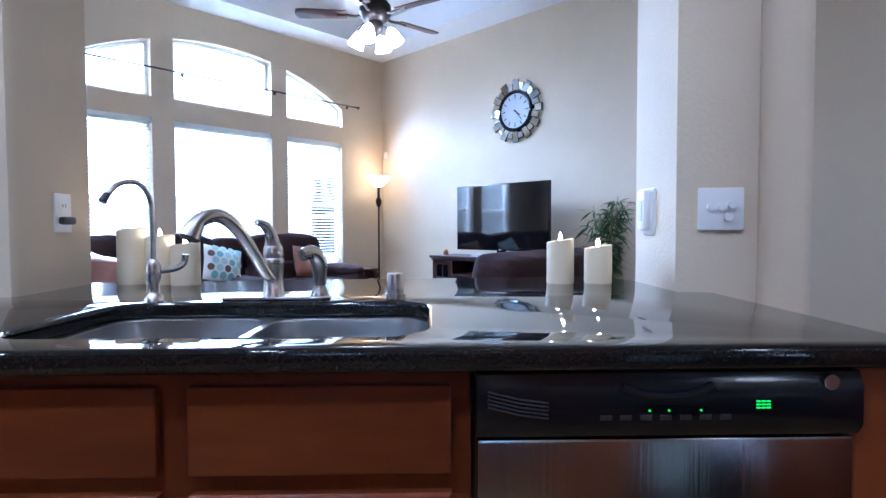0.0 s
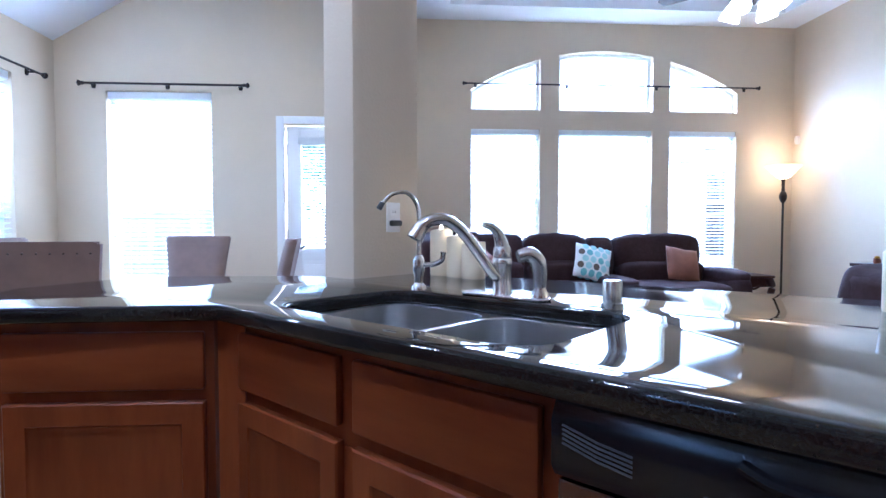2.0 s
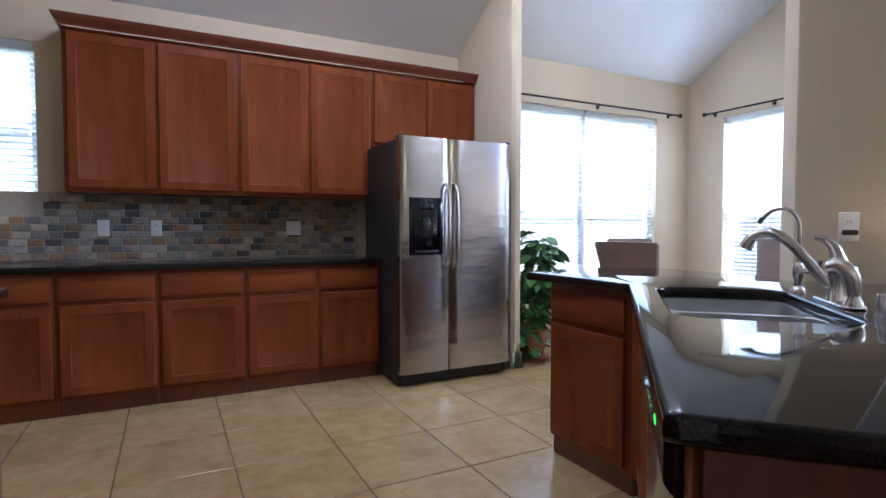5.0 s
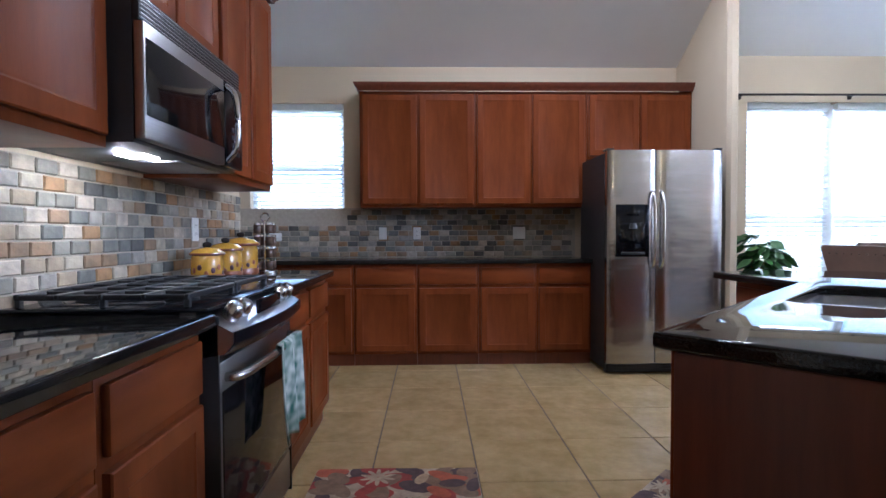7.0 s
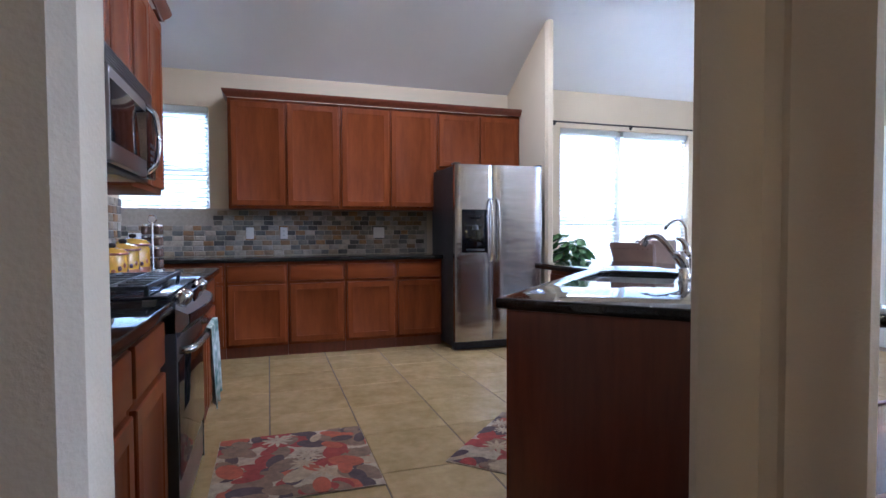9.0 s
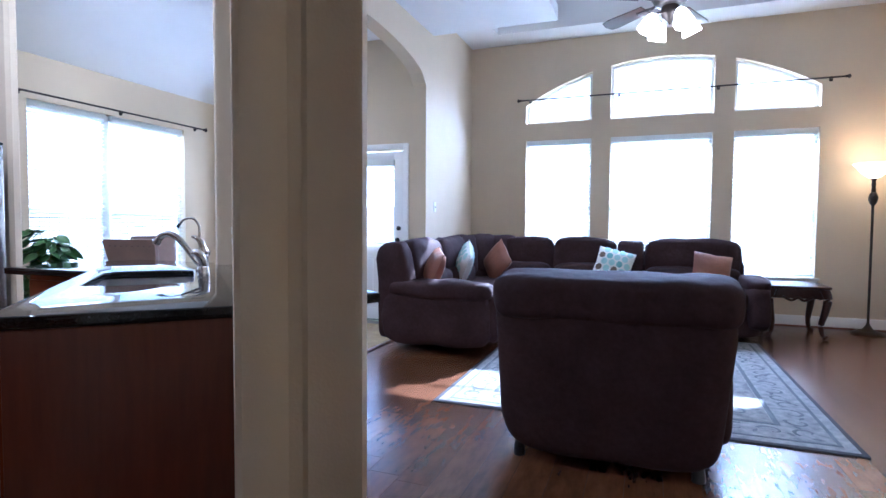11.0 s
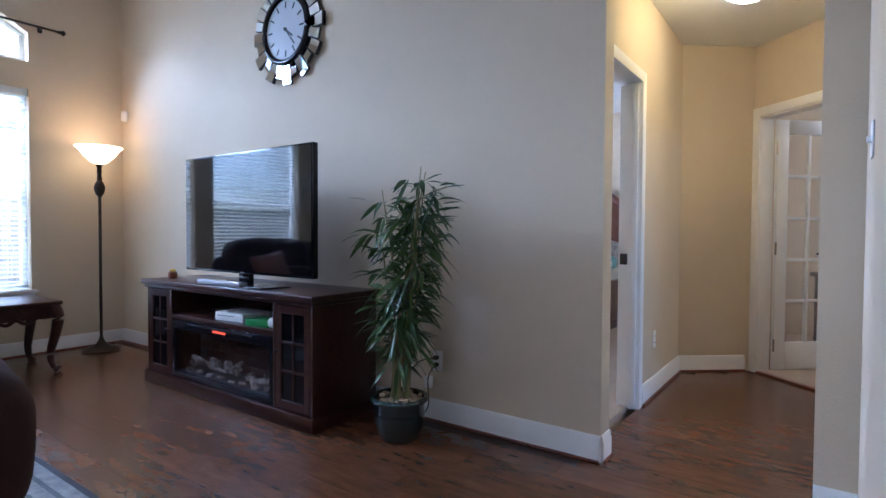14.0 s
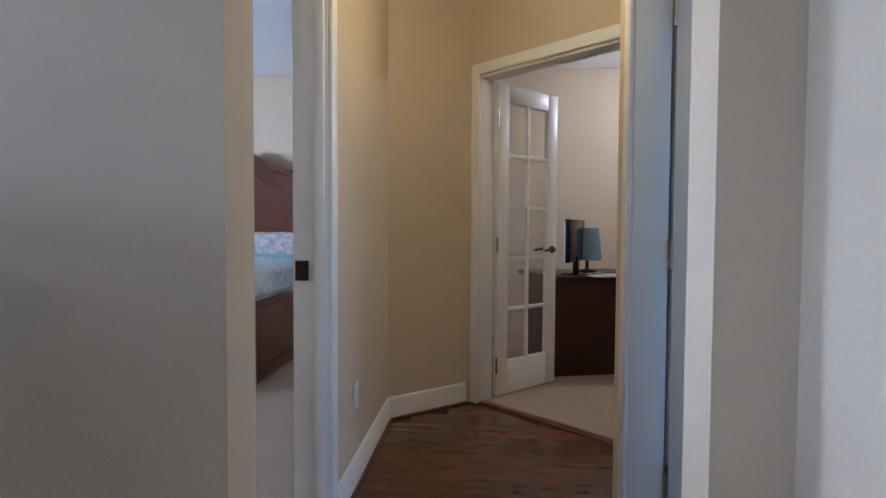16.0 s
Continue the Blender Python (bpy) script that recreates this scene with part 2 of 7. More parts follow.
M_FENCE = mat("weathered_fence", (0.55, 0.50, 0.44), 0.85, var=0.25, scale=5, stretch=(6, 6, 0.6), rnd=0.15)


# ---- mesh helpers ----
def thing(name, at=(0, 0, 0), rz=0.0, label="", category="", group="", kind=""):
    ob = new(name)
    ob.empty_display_size = 0.1
    ob.matrix_basis = pose(*at, 0, 0, rz)
    return tagged(ob, label, category, group, kind)


def part(name, bm, material, parent=None, label="", smooth=True):
    me = bpy.data.meshes.new(name)
    bmesh.ops.recalc_face_normals(bm, faces=bm.faces)
    bm.to_mesh(me)
    bm.free()
    me.materials.append(material)
    if smooth:
        for p in me.polygons:
            p.use_smooth = True
        me.set_sharp_from_angle(angle=radians(38))
    ob = new(name, me)
    if parent is not None:
        ob.parent = parent
    return tagged(ob, label)


def piece(name, me, parent, at, rz=0.0):
    """One of many alike pieces on shared mesh data."""
    ob = new(name, me)
    ob.parent = parent
    ob.matrix_basis = pose(*at, 0, 0, rz)
    return ob


def mesh_of(name, bm, material):
    me = bpy.data.meshes.new(name)
    bmesh.ops.recalc_face_normals(bm, faces=bm.faces)
    bm.to_mesh(me)
    bm.free()
    me.materials.append(material)
    return me


def nb():
    return bmesh.new()


def bx(bm, x0, x1, y0, y1, z0, z1, bev=0.0, seg=2):
    x0, x1, y0, y1, z0, z1 = min(x0, x1), max(x0, x1), min(y0, y1), max(y0, y1), min(z0, z1), max(z0, z1)
    r = bmesh.ops.create_cube(bm, size=1.0)
    vs = r["verts"]
    for v in vs:
        v.co = Vector((x0 + (v.co.x + 0.5) * (x1 - x0), y0 + (v.co.y + 0.5) * (y1 - y0), z0 + (v.co.z + 0.5) * (z1 - z0)))
    if bev:
        es = list({e for v in vs for e in v.link_edges})
        bmesh.ops.bevel(bm, geom=es, offset=min(bev, 0.49 * min(x1 - x0, y1 - y0, z1 - z0)), segments=seg, profile=0.5, affect="EDGES", clamp_overlap=True)
    return bm


def box(x0, x1, y0, y1, z0, z1, bev=0.0, seg=2):
    return bx(nb(), x0, x1, y0, y1, z0, z1, bev, seg)


def ring_faces(bm, a, b):
    n = len(a)
    for k in range(n):
        bm.faces.new((a[k], a[(k + 1) % n], b[(k + 1) % n], b[k]))


def lathe(profile, at=(0, 0, 0), seg=24, bm=None):
    """A turned body: profile of (radius, height)."""
    bm = bm or nb()
    rings = []
    for r, z in profile:
        r = max(r, 1e-4)
        rings.append([bm.verts.new((at[0] + r * math.cos(2 * math.pi * k / seg), at[1] + r * math.sin(2 * math.pi * k / seg), at[2] + z)) for k in range(seg)])
    for a, b in zip(rings, rings[1:]):
        ring_faces(bm, a, b)
    bm.faces.new(rings[0])
    bm.faces.new(rings[-1])
    return bm


def tube(pts, r, seg=10, bm=None, closed=False):
    """A round bar swept along points; r may be a list."""
    bm = bm or nb()
    pts = [Vector(p) for p in pts]
    rs = r if isinstance(r, (list, tuple)) else [r] * len(pts)
    rings = []
    up = Vector((0.03, 0.02, 1))
    for k, p in enumerate(pts):
        if closed:
            d = (pts[(k + 1) % len(pts)] - pts[k - 1]).normalized()
        else:
            d = (pts[min(k + 1, len(pts) - 1)] - pts[max(k - 1, 0)]).normalized()
        u = d.cross(up)
        if u.length < 1e-3:
            u = d.cross(Vector((1, 0, 0)))
        u.normalize()
        w = d.cross(u)
        rings.append([bm.verts.new(p + rs[k] * (math.cos(2 * math.pi * j / seg) * u + math.sin(2 * math.pi * j / seg) * w)) for j in range(seg)])
    for a, b in zip(rings, rings[1:]):
        ring_faces(bm, a, b)
    if closed:
        ring_faces(bm, rings[-1], rings[0])
    else:
        bm.faces.new(rings[0])
        bm.faces.new(rings[-1])
    return bm


def bend(points, n=8):
    """A smooth line through the points (Catmull-Rom)."""
    P = [Vector(p) for p in points]
    P = [2 * P[0] - P[1]] + P + [2 * P[-1] - P[-2]]
    out = []
    for k in range(1, len(P) - 2):
        for j in range(n):
            t = j / n
            a, b, c, d = P[k - 1], P[k], P[k + 1], P[k + 2]
            out.append(0.5 * (2 * b + (c - a) * t + (2 * a - 5 * b + 4 * c - d) * t * t + (3 * b - a - 3 * c + d) * t ** 3))
    return out + [P[-2]]


def prism(pts, z0, z1, bm=None, bev=0.0):
    """An upright prism over a plan outline."""
    bm = bm or nb()
    lo = [bm.verts.new((x, y, z0)) for x, y in pts]
    hi = [bm.verts.new((x, y, z1)) for x, y in pts]
    ring_faces(bm, lo, hi)
    bm.faces.new(lo)
    top = bm.faces.new(hi)
    if bev:
        bmesh.ops.bevel(bm, geom=[e for e in bm.edges], offset=bev, segments=2, profile=0.5, affect="EDGES", clamp_overlap=True)
    return bm


def slab(outline, holes, z0, z1, bev=0.006):
    """A flat slab with rounded edges and holes, from plan outlines."""
    cu = bpy.data.curves.new("slab", "CURVE")
    cu.dimensions, cu.fill_mode = "2D", "BOTH"
    cu.extrude, cu.bevel_depth, cu.bevel_resolution, cu.offset = (z1 - z0) / 2 - bev, bev, 2, -bev
    for pts in [outline] + holes:
        sp = cu.splines.new("POLY")
        sp.points.add(len(pts) - 1)
        for q, (x, y) in zip(sp.points, pts):
            q.co = (x, y, 0, 1)
        sp.use_cyclic_u = True
    tmp = bpy.data.objects.new("slab", cu)
    me = bpy.data.meshes.new_from_object(tmp)
    bm = nb()
    bm.from_mesh(me)
    bpy.data.objects.remove(tmp)
    bpy.data.curves.remove(cu)
    bpy.data.meshes.remove(me)
    for v in bm.verts:
        v.co.z += (z0 + z1) / 2
    bmesh.ops.remove_doubles(bm, verts=bm.verts, dist=1e-5)
    return bm


def rounded(x0, x1, y0, y1, r, n=6):
    out = []
    for cx, cy, a0 in ((x1 - r, y1 - r, 0), (x0 + r, y1 - r, 90), (x0 + r, y0 + r, 180), (x1 - r, y0 + r, 270)):
        for k in range(n + 1):
            a = radians(a0 + 90 * k / n)
            out.append((cx + r * math.cos(a), cy + r * math.sin(a)))
    return out


def puff(c, half, e=0.45, n=20, wrinkle=0.0, bm=None, tilt=None, seed=0.0, freq=4.0):
    """A stuffed, rounded block (superellipsoid) with soft wrinkles."""
    bm = bm or nb()
    c, tilt = Vector(c), tilt or Matrix.Identity(3)

    def p(v, k):
        return math.copysign(abs(v) ** k, v)

    rows = []
    for i in range(n + 1):
        a = -math.pi / 2 + math.pi * i / n
        row = []
        for j in range(2 * n):
            b = 2 * math.pi * j / (2 * n)
            q = Vector((half[0] * p(math.cos(a), e) * p(math.cos(b), e), half[1] * p(math.cos(a), e) * p(math.sin(b), e), half[2] * p(math.sin(a), e)))
            if wrinkle:
                q += q.normalized() * wrinkle * (noise.noise(Vector((c + q) * freq) + Vector((seed, 0, 0))) + 0.5 * noise.noise(Vector((c + q) * freq * 2.7)))
            row.append(bm.verts.new(c + tilt @ q))
        rows.append(row)
    for a, b in zip(rows, rows[1:]):
        ring_faces(bm, a, b)
    bmesh.ops.remove_doubles(bm, verts=rows[0] + rows[-1], dist=1e-5)
    return bm


def wall_columns(axis, at, depth, columns):
    """A wall in columns. axis 'x' runs along x at y=at, 'y' along y at x=at; depth: its thickness away from the room, signed.
    columns: (u0, u1, [(bottom at u0, bottom at u1, top at u0, top at u1), ...])."""
    bm = nb()
    for u0, u1, solids in columns:
        for b0, b1, t0, t1 in solids:
            corners = [(u0, b0), (u1, b1), (u1, t1), (u0, t0)]
            near = [bm.verts.new((u, at, z) if axis == "x" else (at, u, z)) for u, z in corners]
            far = [bm.verts.new((u, at + depth, z) if axis == "x" else (at + depth, u, z)) for u, z in corners]
            ring_faces(bm, near, far)
            bm.faces.new(near)
            bm.faces.new(far)
    bmesh.ops.remove_doubles(bm, verts=bm.verts, dist=1e-4)
    twin = [f for f in bm.faces if sum(1 for g in f.verts[0].link_faces if g is not f and set(g.verts) == set(f.verts))]
    bmesh.ops.delete(bm, geom=twin, context="FACES_ONLY")
    return bm


def plain(u0, u1, z0, z1):
    return (u0, u1, [(z0, z0, z1, z1)])


def holed(u0, u1, z0, z1, top):
    return (u0, u1, [(0, 0, z0, z0), (z1, z1, top, top)] if z0 > 0 else [(z1, z1, top, top)])


def rot(rx=0, ry=0, rz=0):
    return Euler([radians(a) for a in (rx, ry, rz)]).to_matrix()


def structure(name, bm, material, label, category="wall"):
    return tagged(part(name, bm, material), label, category, kind="structure")

# ---- large structure ----
H_LIV, H_LOW, H_FLAT, H_HALL = 3.72, 2.79, 3.42, 2.62
WX, TVY, ARCHY = -6.23, 5.865, 0.80
NX, NY, KY = -4.62, -2.42, -2.55


def arc_top(y):
    return 0.11 + math.sqrt(max(0.0, 3.26 ** 2 - (y - 3.35) ** 2))


# window wall of the living room
cols = [plain(ARCHY - 0.14, 1.60, 0, 4.2)]
for a, b, nxt in ((1.60, 2.49, 2.73), (2.73, 3.96, 4.19), (4.19, 5.09, TVY + 0.12)):
    n = 10
    for k in range(n):
        u0, u1 = a + (b - a) * k / n, a + (b - a) * (k + 1) / n
        cols.append((u0, u1, [(0, 0, 0.58, 0.58), (2.37, 2.37, 2.61, 2.61), (arc_top(u0), arc_top(u1), 4.2, 4.2)]))
    cols.append(plain(b, nxt, 0, 4.2))
structure("wall_window_side", wall_columns("y", WX, -0.16, cols), M_WALL, "beige textured wall with three tall arched windows")
structure("wall_television_side", wall_columns("x", TVY, 0.12, [plain(WX, -1.315, 0, 4.2), (-1.315, -0.47, [(2.75, 2.75, 4.2, 4.2)]), plain(-0.47, -0.33, 0, 4.2)]), M_WALL, "beige textured wall behind the television")
# arch between living room and breakfast nook
cols = [plain(WX, -4.49, 0, 4.2)]
for k in range(24):
    u0, u1 = -4.49 + 2.74 * k / 24, -4.49 + 2.74 * (k + 1) / 24
    z0, z1 = [2.78 + 0.30 * math.sqrt(max(0, 1 - ((u + 3.12) / 1.37) ** 2)) for u in (u0, u1)]
    cols.append((u0, u1, [(z0, z1, 4.2, 4.2)]))
structure("wall_arch", wall_columns("x", ARCHY, -0.16, cols), M_WALL, "beige wall with a broad arched opening")
# walls of the nook
cols = [plain(NY - 0.14, -1.97, 0, 4.0), holed(-1.97, -1.02, 0.50, 2.37, 4.0), plain(-1.02, -0.36, 0, 4.0), holed(-0.36, 0.46, 0, 2.09, 4.0), plain(0.46, ARCHY - 0.16, 0, 4.0)]
structure("wall_nook_end", wall_columns("y", NX, -0.14, cols), M_WALL, "beige wall with a window and the back door")
cols = [plain(NX, -4.09, 0, 4.0), holed(-4.09, -2.20, 0.50, 2.38, 4.0), plain(-2.20, -1.64, 0, 4.0)]
structure("wall_nook_side", wall_columns("x", NY, -0.14, cols), M_WALL, "beige wall with a wide double window")
structure("wall_stub", prism([(-1.575, KY + 0.0), (-1.575, -1.66), (-1.60, -1.63), (-1.645, -1.63), (-1.67, -1.66), (-1.67, KY - 0.1)], 0, 3.5, bev=0.0), M_WALL, "beige wall end beside the refrigerator")
cols = [plain(-1.62, 1.66, 0, 4.0), holed(1.66, 2.56, 1.22, 2.39, 4.0), plain(2.56, 3.2, 0, 4.0)]
structure("wall_kitchen_back", wall_columns("x", KY, -0.14, cols), M_WALL, "beige kitchen wall with a small window")
structure("wall_range", prism([(2.03, 2.12), (2.03, -0.74), (3.2, -0.74), (3.2, -0.86), (3.34, -0.86), (3.34, 2.12)], 0, 3.6), M_WALL, "beige wall behind the range")
structure("wall_alcove", wall_columns("y", 3.2, 0.14, [plain(KY, -0.86, 0, 4.0)]), M_WALL, "beige kitchen alcove wall")
structure("wall_partition", prism([(1.41, 2.12), (1.38, 2.15), (1.38, 2.29), (1.41, 2.32), (3.34, 2.32), (3.34, 2.12)], 0, 4.2), M_WALL, "beige partition wall end with rounded corners")
# two unseen walls, added to close off the entry
structure("wall_unseen_entry_right", wall_columns("y", 3.2, 0.14, [plain(2.32, 4.14, 0, 4.2)]), M_WALL, "beige wall")
structure("wall_unseen_entry_back", wall_columns("x", 4.0, 0.14, [plain(-0.19, 3.2, 0, 4.2)]), M_WALL, "beige wall")
structure("wall_grey_side", wall_columns("y", -0.33, 0.14, [plain(4.0, TVY, 0, 4.2)]), M_WALL, "beige wall in shade with a light switch")
# the two jambs of the opening over the counter, and its header
PIL = [(-1.46, 0.60), (-1.475, 0.575), (-1.57, 0.48), (-1.60, 0.48), (-1.83, 0.71), (-1.83, 0.735), (-1.73, 0.835), (-1.70, 0.84), (-1.465, 0.625)]
structure("wall_pillar", prism(PIL, 0.0, 4.2), M_WALL, "beige textured pillar standing on the counter edge")
JMB = [(-0.415, 2.135), (-0.205, 1.925), (-0.18, 1.925), (-0.04, 2.022), (-0.026, 2.038), (-0.032, 2.068), (0.0, 2.088), (0.066, 2.102), (0.084, 2.122), (0.078, 2.14), (-0.02, 2.168), (-0.105, 2.16), (-0.135, 2.19), (-0.135, 2.21), (-0.185, 2.27), (-0.20, 2.34), (-0.21, 2.36), (-0.24, 2.36), (-0.42, 2.17)]
structure("wall_jamb", prism(JMB, 0.0, 4.2), M_WALL, "beige textured wall end with rounded corners")
structure("wall_header", prism([(-1.46, 0.60), (-0.19, 1.92), (-0.42, 2.15), (-1.71, 0.84)], 2.95, 4.2), M_WALL, "beige header above the counter opening")
structure("wall_entry_header", prism([(-0.03, 2.09), (1.38, 2.15), (1.38, 2.29), (-0.21, 2.36)], 2.95, 4.2), M_WALL, "beige header above the kitchen entry")
# hall, bedroom and study
structure("wall_hall_left", wall_columns("y", -1.40, -0.12, [(TVY + 0.12, 6.79, [(2.06, 2.06, H_HALL, H_HALL)]), plain(6.79, 7.95, 0, H_HALL)]), M_WALL, "warm beige hall wall beside the bedroom door")
structure("wall_hall_corner", prism([(-1.40, 7.95), (-0.93, 8.33), (-1.0, 8.42), (-1.52, 8.0)], 0, H_HALL), M_WALL, "warm beige angled hall wall")
structure("wall_study_front", prism([(-0.93, 8.33), (0.15, 7.40), (0.23, 7.49), (-0.86, 8.43)], 2.06, H_HALL), M_WALL, "warm beige wall above the study door")
structure("wall_study_front_end", prism([(0.02, 7.51), (0.60, 7.02), (0.68, 7.10), (0.10, 7.60)], 0, H_HALL), M_WALL, "warm beige wall beside the study door")
structure("wall_hall_right", wall_columns("y", -0.36, 0.12, [plain(TVY + 0.12, 6.02, 0, H_HALL), (6.02, 6.80, [(2.06, 2.06, H_HALL, H_HALL)]), plain(6.80, 6.98, 0, H_HALL)]), M_WALL, "warm beige hall wall beside a closet door")
structure("wall_hall_right_end", wall_columns("x", 6.98, 0.12, [plain(-0.24, 0.66, 0, H_HALL)]), M_WALL, "warm beige hall wall end")
structure("wall_bedroom_head", wall_columns("x", 10.75, 0.12, [plain(-6.0, -1.1, 0, 2.9)]), M_WALL, "beige bedroom wall behind the bed")
structure("wall_bedroom_side", wall_columns("y", -6.0, -0.12, [plain(TVY + 0.12, 7.9, 0, 2.9), holed(7.9, 9.3, 0.6, 2.1, 2.9), plain(9.3, 10.87, 0, 2.9)]), M_WALL, "beige bedroom wall with an added, unseen window")
structure("wall_bedroom_study", wall_columns("y", -1.12, 0.12, [plain(8.42, 10.75, 0, 2.9)]), M_WALL, "beige wall between bedroom and study")
structure("wall_study_back", wall_columns("x", 10.4, 0.12, [plain(-1.0, 3.0, 0, 2.75)]), M_WALL, "beige study wall")
structure("wall_study_right", wall_columns("y", 3.0, 0.12, [plain(6.98, 10.52, 0, 2.75)]), M_WALL, "beige study wall")
structure("wall_study_near", wall_columns("x", 6.98, 0.12, [plain(0.66, 3.0, 0, 2.75)]), M_WALL, "beige study wall")


# ceilings
def vault():
    bm = nb()
    prof = [(KY, 2.74), (-1.40, H_FLAT), (2.25, H_FLAT), (2.25, H_FLAT + 0.15), (-1.45, H_FLAT + 0.15), (KY, 2.90)]
    a = [bm.verts.new((NX - 0.1, y, z)) for y, z in prof]
    b = [bm.verts.new((3.3, y, z)) for y, z in prof]
    ring_faces(bm, a, b)
    bm.faces.new(a)
    bm.faces.new(b)
    return bm


structure("ceiling_kitchen", vault(), M_CEIL, "white vaulted kitchen ceiling", "ceiling")
TR = (-5.77, -1.25, 1.30, 5.39)
bm = nb()
bx(bm, WX, TR[0], ARCHY, TVY, H_LIV, H_LIV + 0.1)
bx(bm, TR[1], 3.2, ARCHY + 1.2, TVY, H_LIV, H_LIV + 0.1)
bx(bm, TR[0], TR[1], ARCHY, TR[2], H_LIV, H_LIV + 0.1)
bx(bm, TR[0], TR[1], TR[3], TVY, H_LIV, H_LIV + 0.1)
structure("ceiling_soffit", bm, M_CEIL, "white flat border of the tray ceiling", "ceiling")
bm = nb()
bx(bm, TR[0] - 0.1, TR[0], TR[2] - 0.1, TR[3] + 0.1, H_LIV + 0.1, 4.08)
bx(bm, TR[1], TR[1] + 0.1, TR[2] - 0.1, TR[3] + 0.1, H_LIV + 0.1, 4.08)
bx(bm, TR[0], TR[1], TR[2] - 0.1, TR[2], H_LIV + 0.1, 4.08)
bx(bm, TR[0], TR[1], TR[3], TR[3] + 0.1, H_LIV + 0.1, 4.08)
structure("ceiling_tray_side", bm, M_CEIL, "white raised side of the tray ceiling", "ceiling")
structure("ceiling_tray", box(-6.6, 3.4, ARCHY - 0.2, 6.1, 4.08, 4.2), M_CEIL, "white raised tray ceiling", "ceiling")
structure("ceiling_hall", box(-1.6, 0.8, TVY + 0.12, 8.5, H_HALL, H_HALL + 0.08), M_CEIL, "white hall ceiling", "ceiling")
structure("ceiling_bedroom", box(-6.1, -1.0, TVY + 0.12, 10.9, 2.78, 2.9), M_CEIL, "white bedroom ceiling", "ceiling")
structure("ceiling_study", box(-1.0, 3.1, 6.98, 10.5, 2.70, 2.8), M_CEIL, "white study ceiling", "ceiling")

# floors
KITCHEN_FLOOR = [(NX, KY), (3.3, KY), (3.3, 2.2), (-0.2, 2.2), (-1.65, 0.79), (NX, 0.79)]
tile_floor = structure("floor_kitchen", prism(KITCHEN_FLOOR, -0.1, -0.004), M_FGROUT, "beige stone tile floor with dark grout", "floor")
wood_floor = structure("floor_living", prism([(WX, 0.79), (-1.65, 0.79), (-0.2, 2.2), (3.3, 2.2), (3.3, 4.1), (-0.2, 4.1), (-0.2, 6.98), (0.66, 6.98), (-0.93, 8.33), (-1.40, 7.95), (-1.40, 6.0), (WX, 6.0)], -0.1, -0.004), M_WOODSEAM, "dark walnut plank floor", "floor")
structure("floor_bedroom", box(-6.0, -1.46, TVY + 0.12, 10.75, -0.1, 0.012), M_CARPET, "beige carpet", "floor")
structure("floor_study", prism([(-0.90, 8.35), (0.66, 7.0), (3.0, 6.98), (3.0, 10.4), (-1.0, 10.4), (-1.0, 8.43)], -0.1, 0.012), M_CARPET, "beige carpet", "floor")
structure("floor_threshold", box(-4.49, -1.75, 0.77, 0.81, -0.01, 0.012, 0.004), M_CHERRY_D, "dark wooden threshold strip", "trim")


def base_board(name, x0, y0, x1, y1, h=0.13, shoe=None):
    """A baseboard along a line; the room lies on its left."""
    d = Vector((x1 - x0, y1 - y0))
    L, a = d.length, math.degrees(math.atan2(d.y, d.x))
    bm = nb()
    prof = [(0, 0), (0.016, 0), (0.016, h - 0.035), (0.011, h - 0.022), (0.011, h - 0.010), (0.004, h), (0, h)]
    A = [bm.verts.new((0, u, z)) for u, z in prof]
    C = [bm.verts.new((L, u, z)) for u, z in prof]
    ring_faces(bm, A, C)
    bm.faces.new(A)
    bm.faces.new(C)
    ob = structure(name, bm, M_TRIM, "white painted baseboard", "baseboard")
    ob.matrix_basis = pose(x0, y0, 0, 0, 0, a)
    if shoe:
        sm = part("shoe_moulding", tube([(0, 0.020, 0.006), (L, 0.020, 0.006)], 0.009, 8), M_CHERRY_D, ob)


base_board("baseboard_tv", -1.315, TVY, WX, TVY, shoe=1)
base_board("baseboard_window", WX, TVY, WX, ARCHY, shoe=1)
base_board("baseboard_tv_end", -1.315, TVY + 0.12, -1.315, TVY, shoe=1)
base_board("baseboard_arch", WX, ARCHY, -4.49, ARCHY)
base_board("baseboard_nook_side", -1.67, NY, NX, NY)
base_board("baseboard_nook_end", NX, -0.43, NX, NY)
base_board("baseboard_stub", -1.67, -1.63, -1.67, NY)
base_board("baseboard_stub_end", -1.58, -1.63, -1.67, -1.63)
base_board("baseboard_hall", -1.40, 7.95, -1.40, 6.86, shoe=1)
base_board("baseboard_hall_corner", -0.97, 8.30, -1.40, 7.95, shoe=1)
base_board("baseboard_grey", -0.33, 4.0, -0.33, TVY)
base_board("baseboard_grey_end", -0.33, TVY, -0.47, TVY)
base_board("baseboard_partition", 1.38, 2.32, 1.38, 2.12)
base_board("baseboard_partition_side", 3.2, 2.32, 1.38, 2.32)

# ---- floor pieces ----
TS = 0.503


def inside(p, poly):
    c = False
    for (xa, ya), (xb, yb) in zip(poly, poly[1:] + poly[:1]):
        if (ya > p[1]) != (yb > p[1]) and p[0] < (xb - xa) * (p[1] - ya) / (yb - ya) + xa:
            c = not c
    return c


# ---- exterior ----
tagged(part("ground", box(-90, 90, -90, 90, -0.45, -0.15), M_GROUND), "green lawn outside the windows", "lawn", kind="structure")


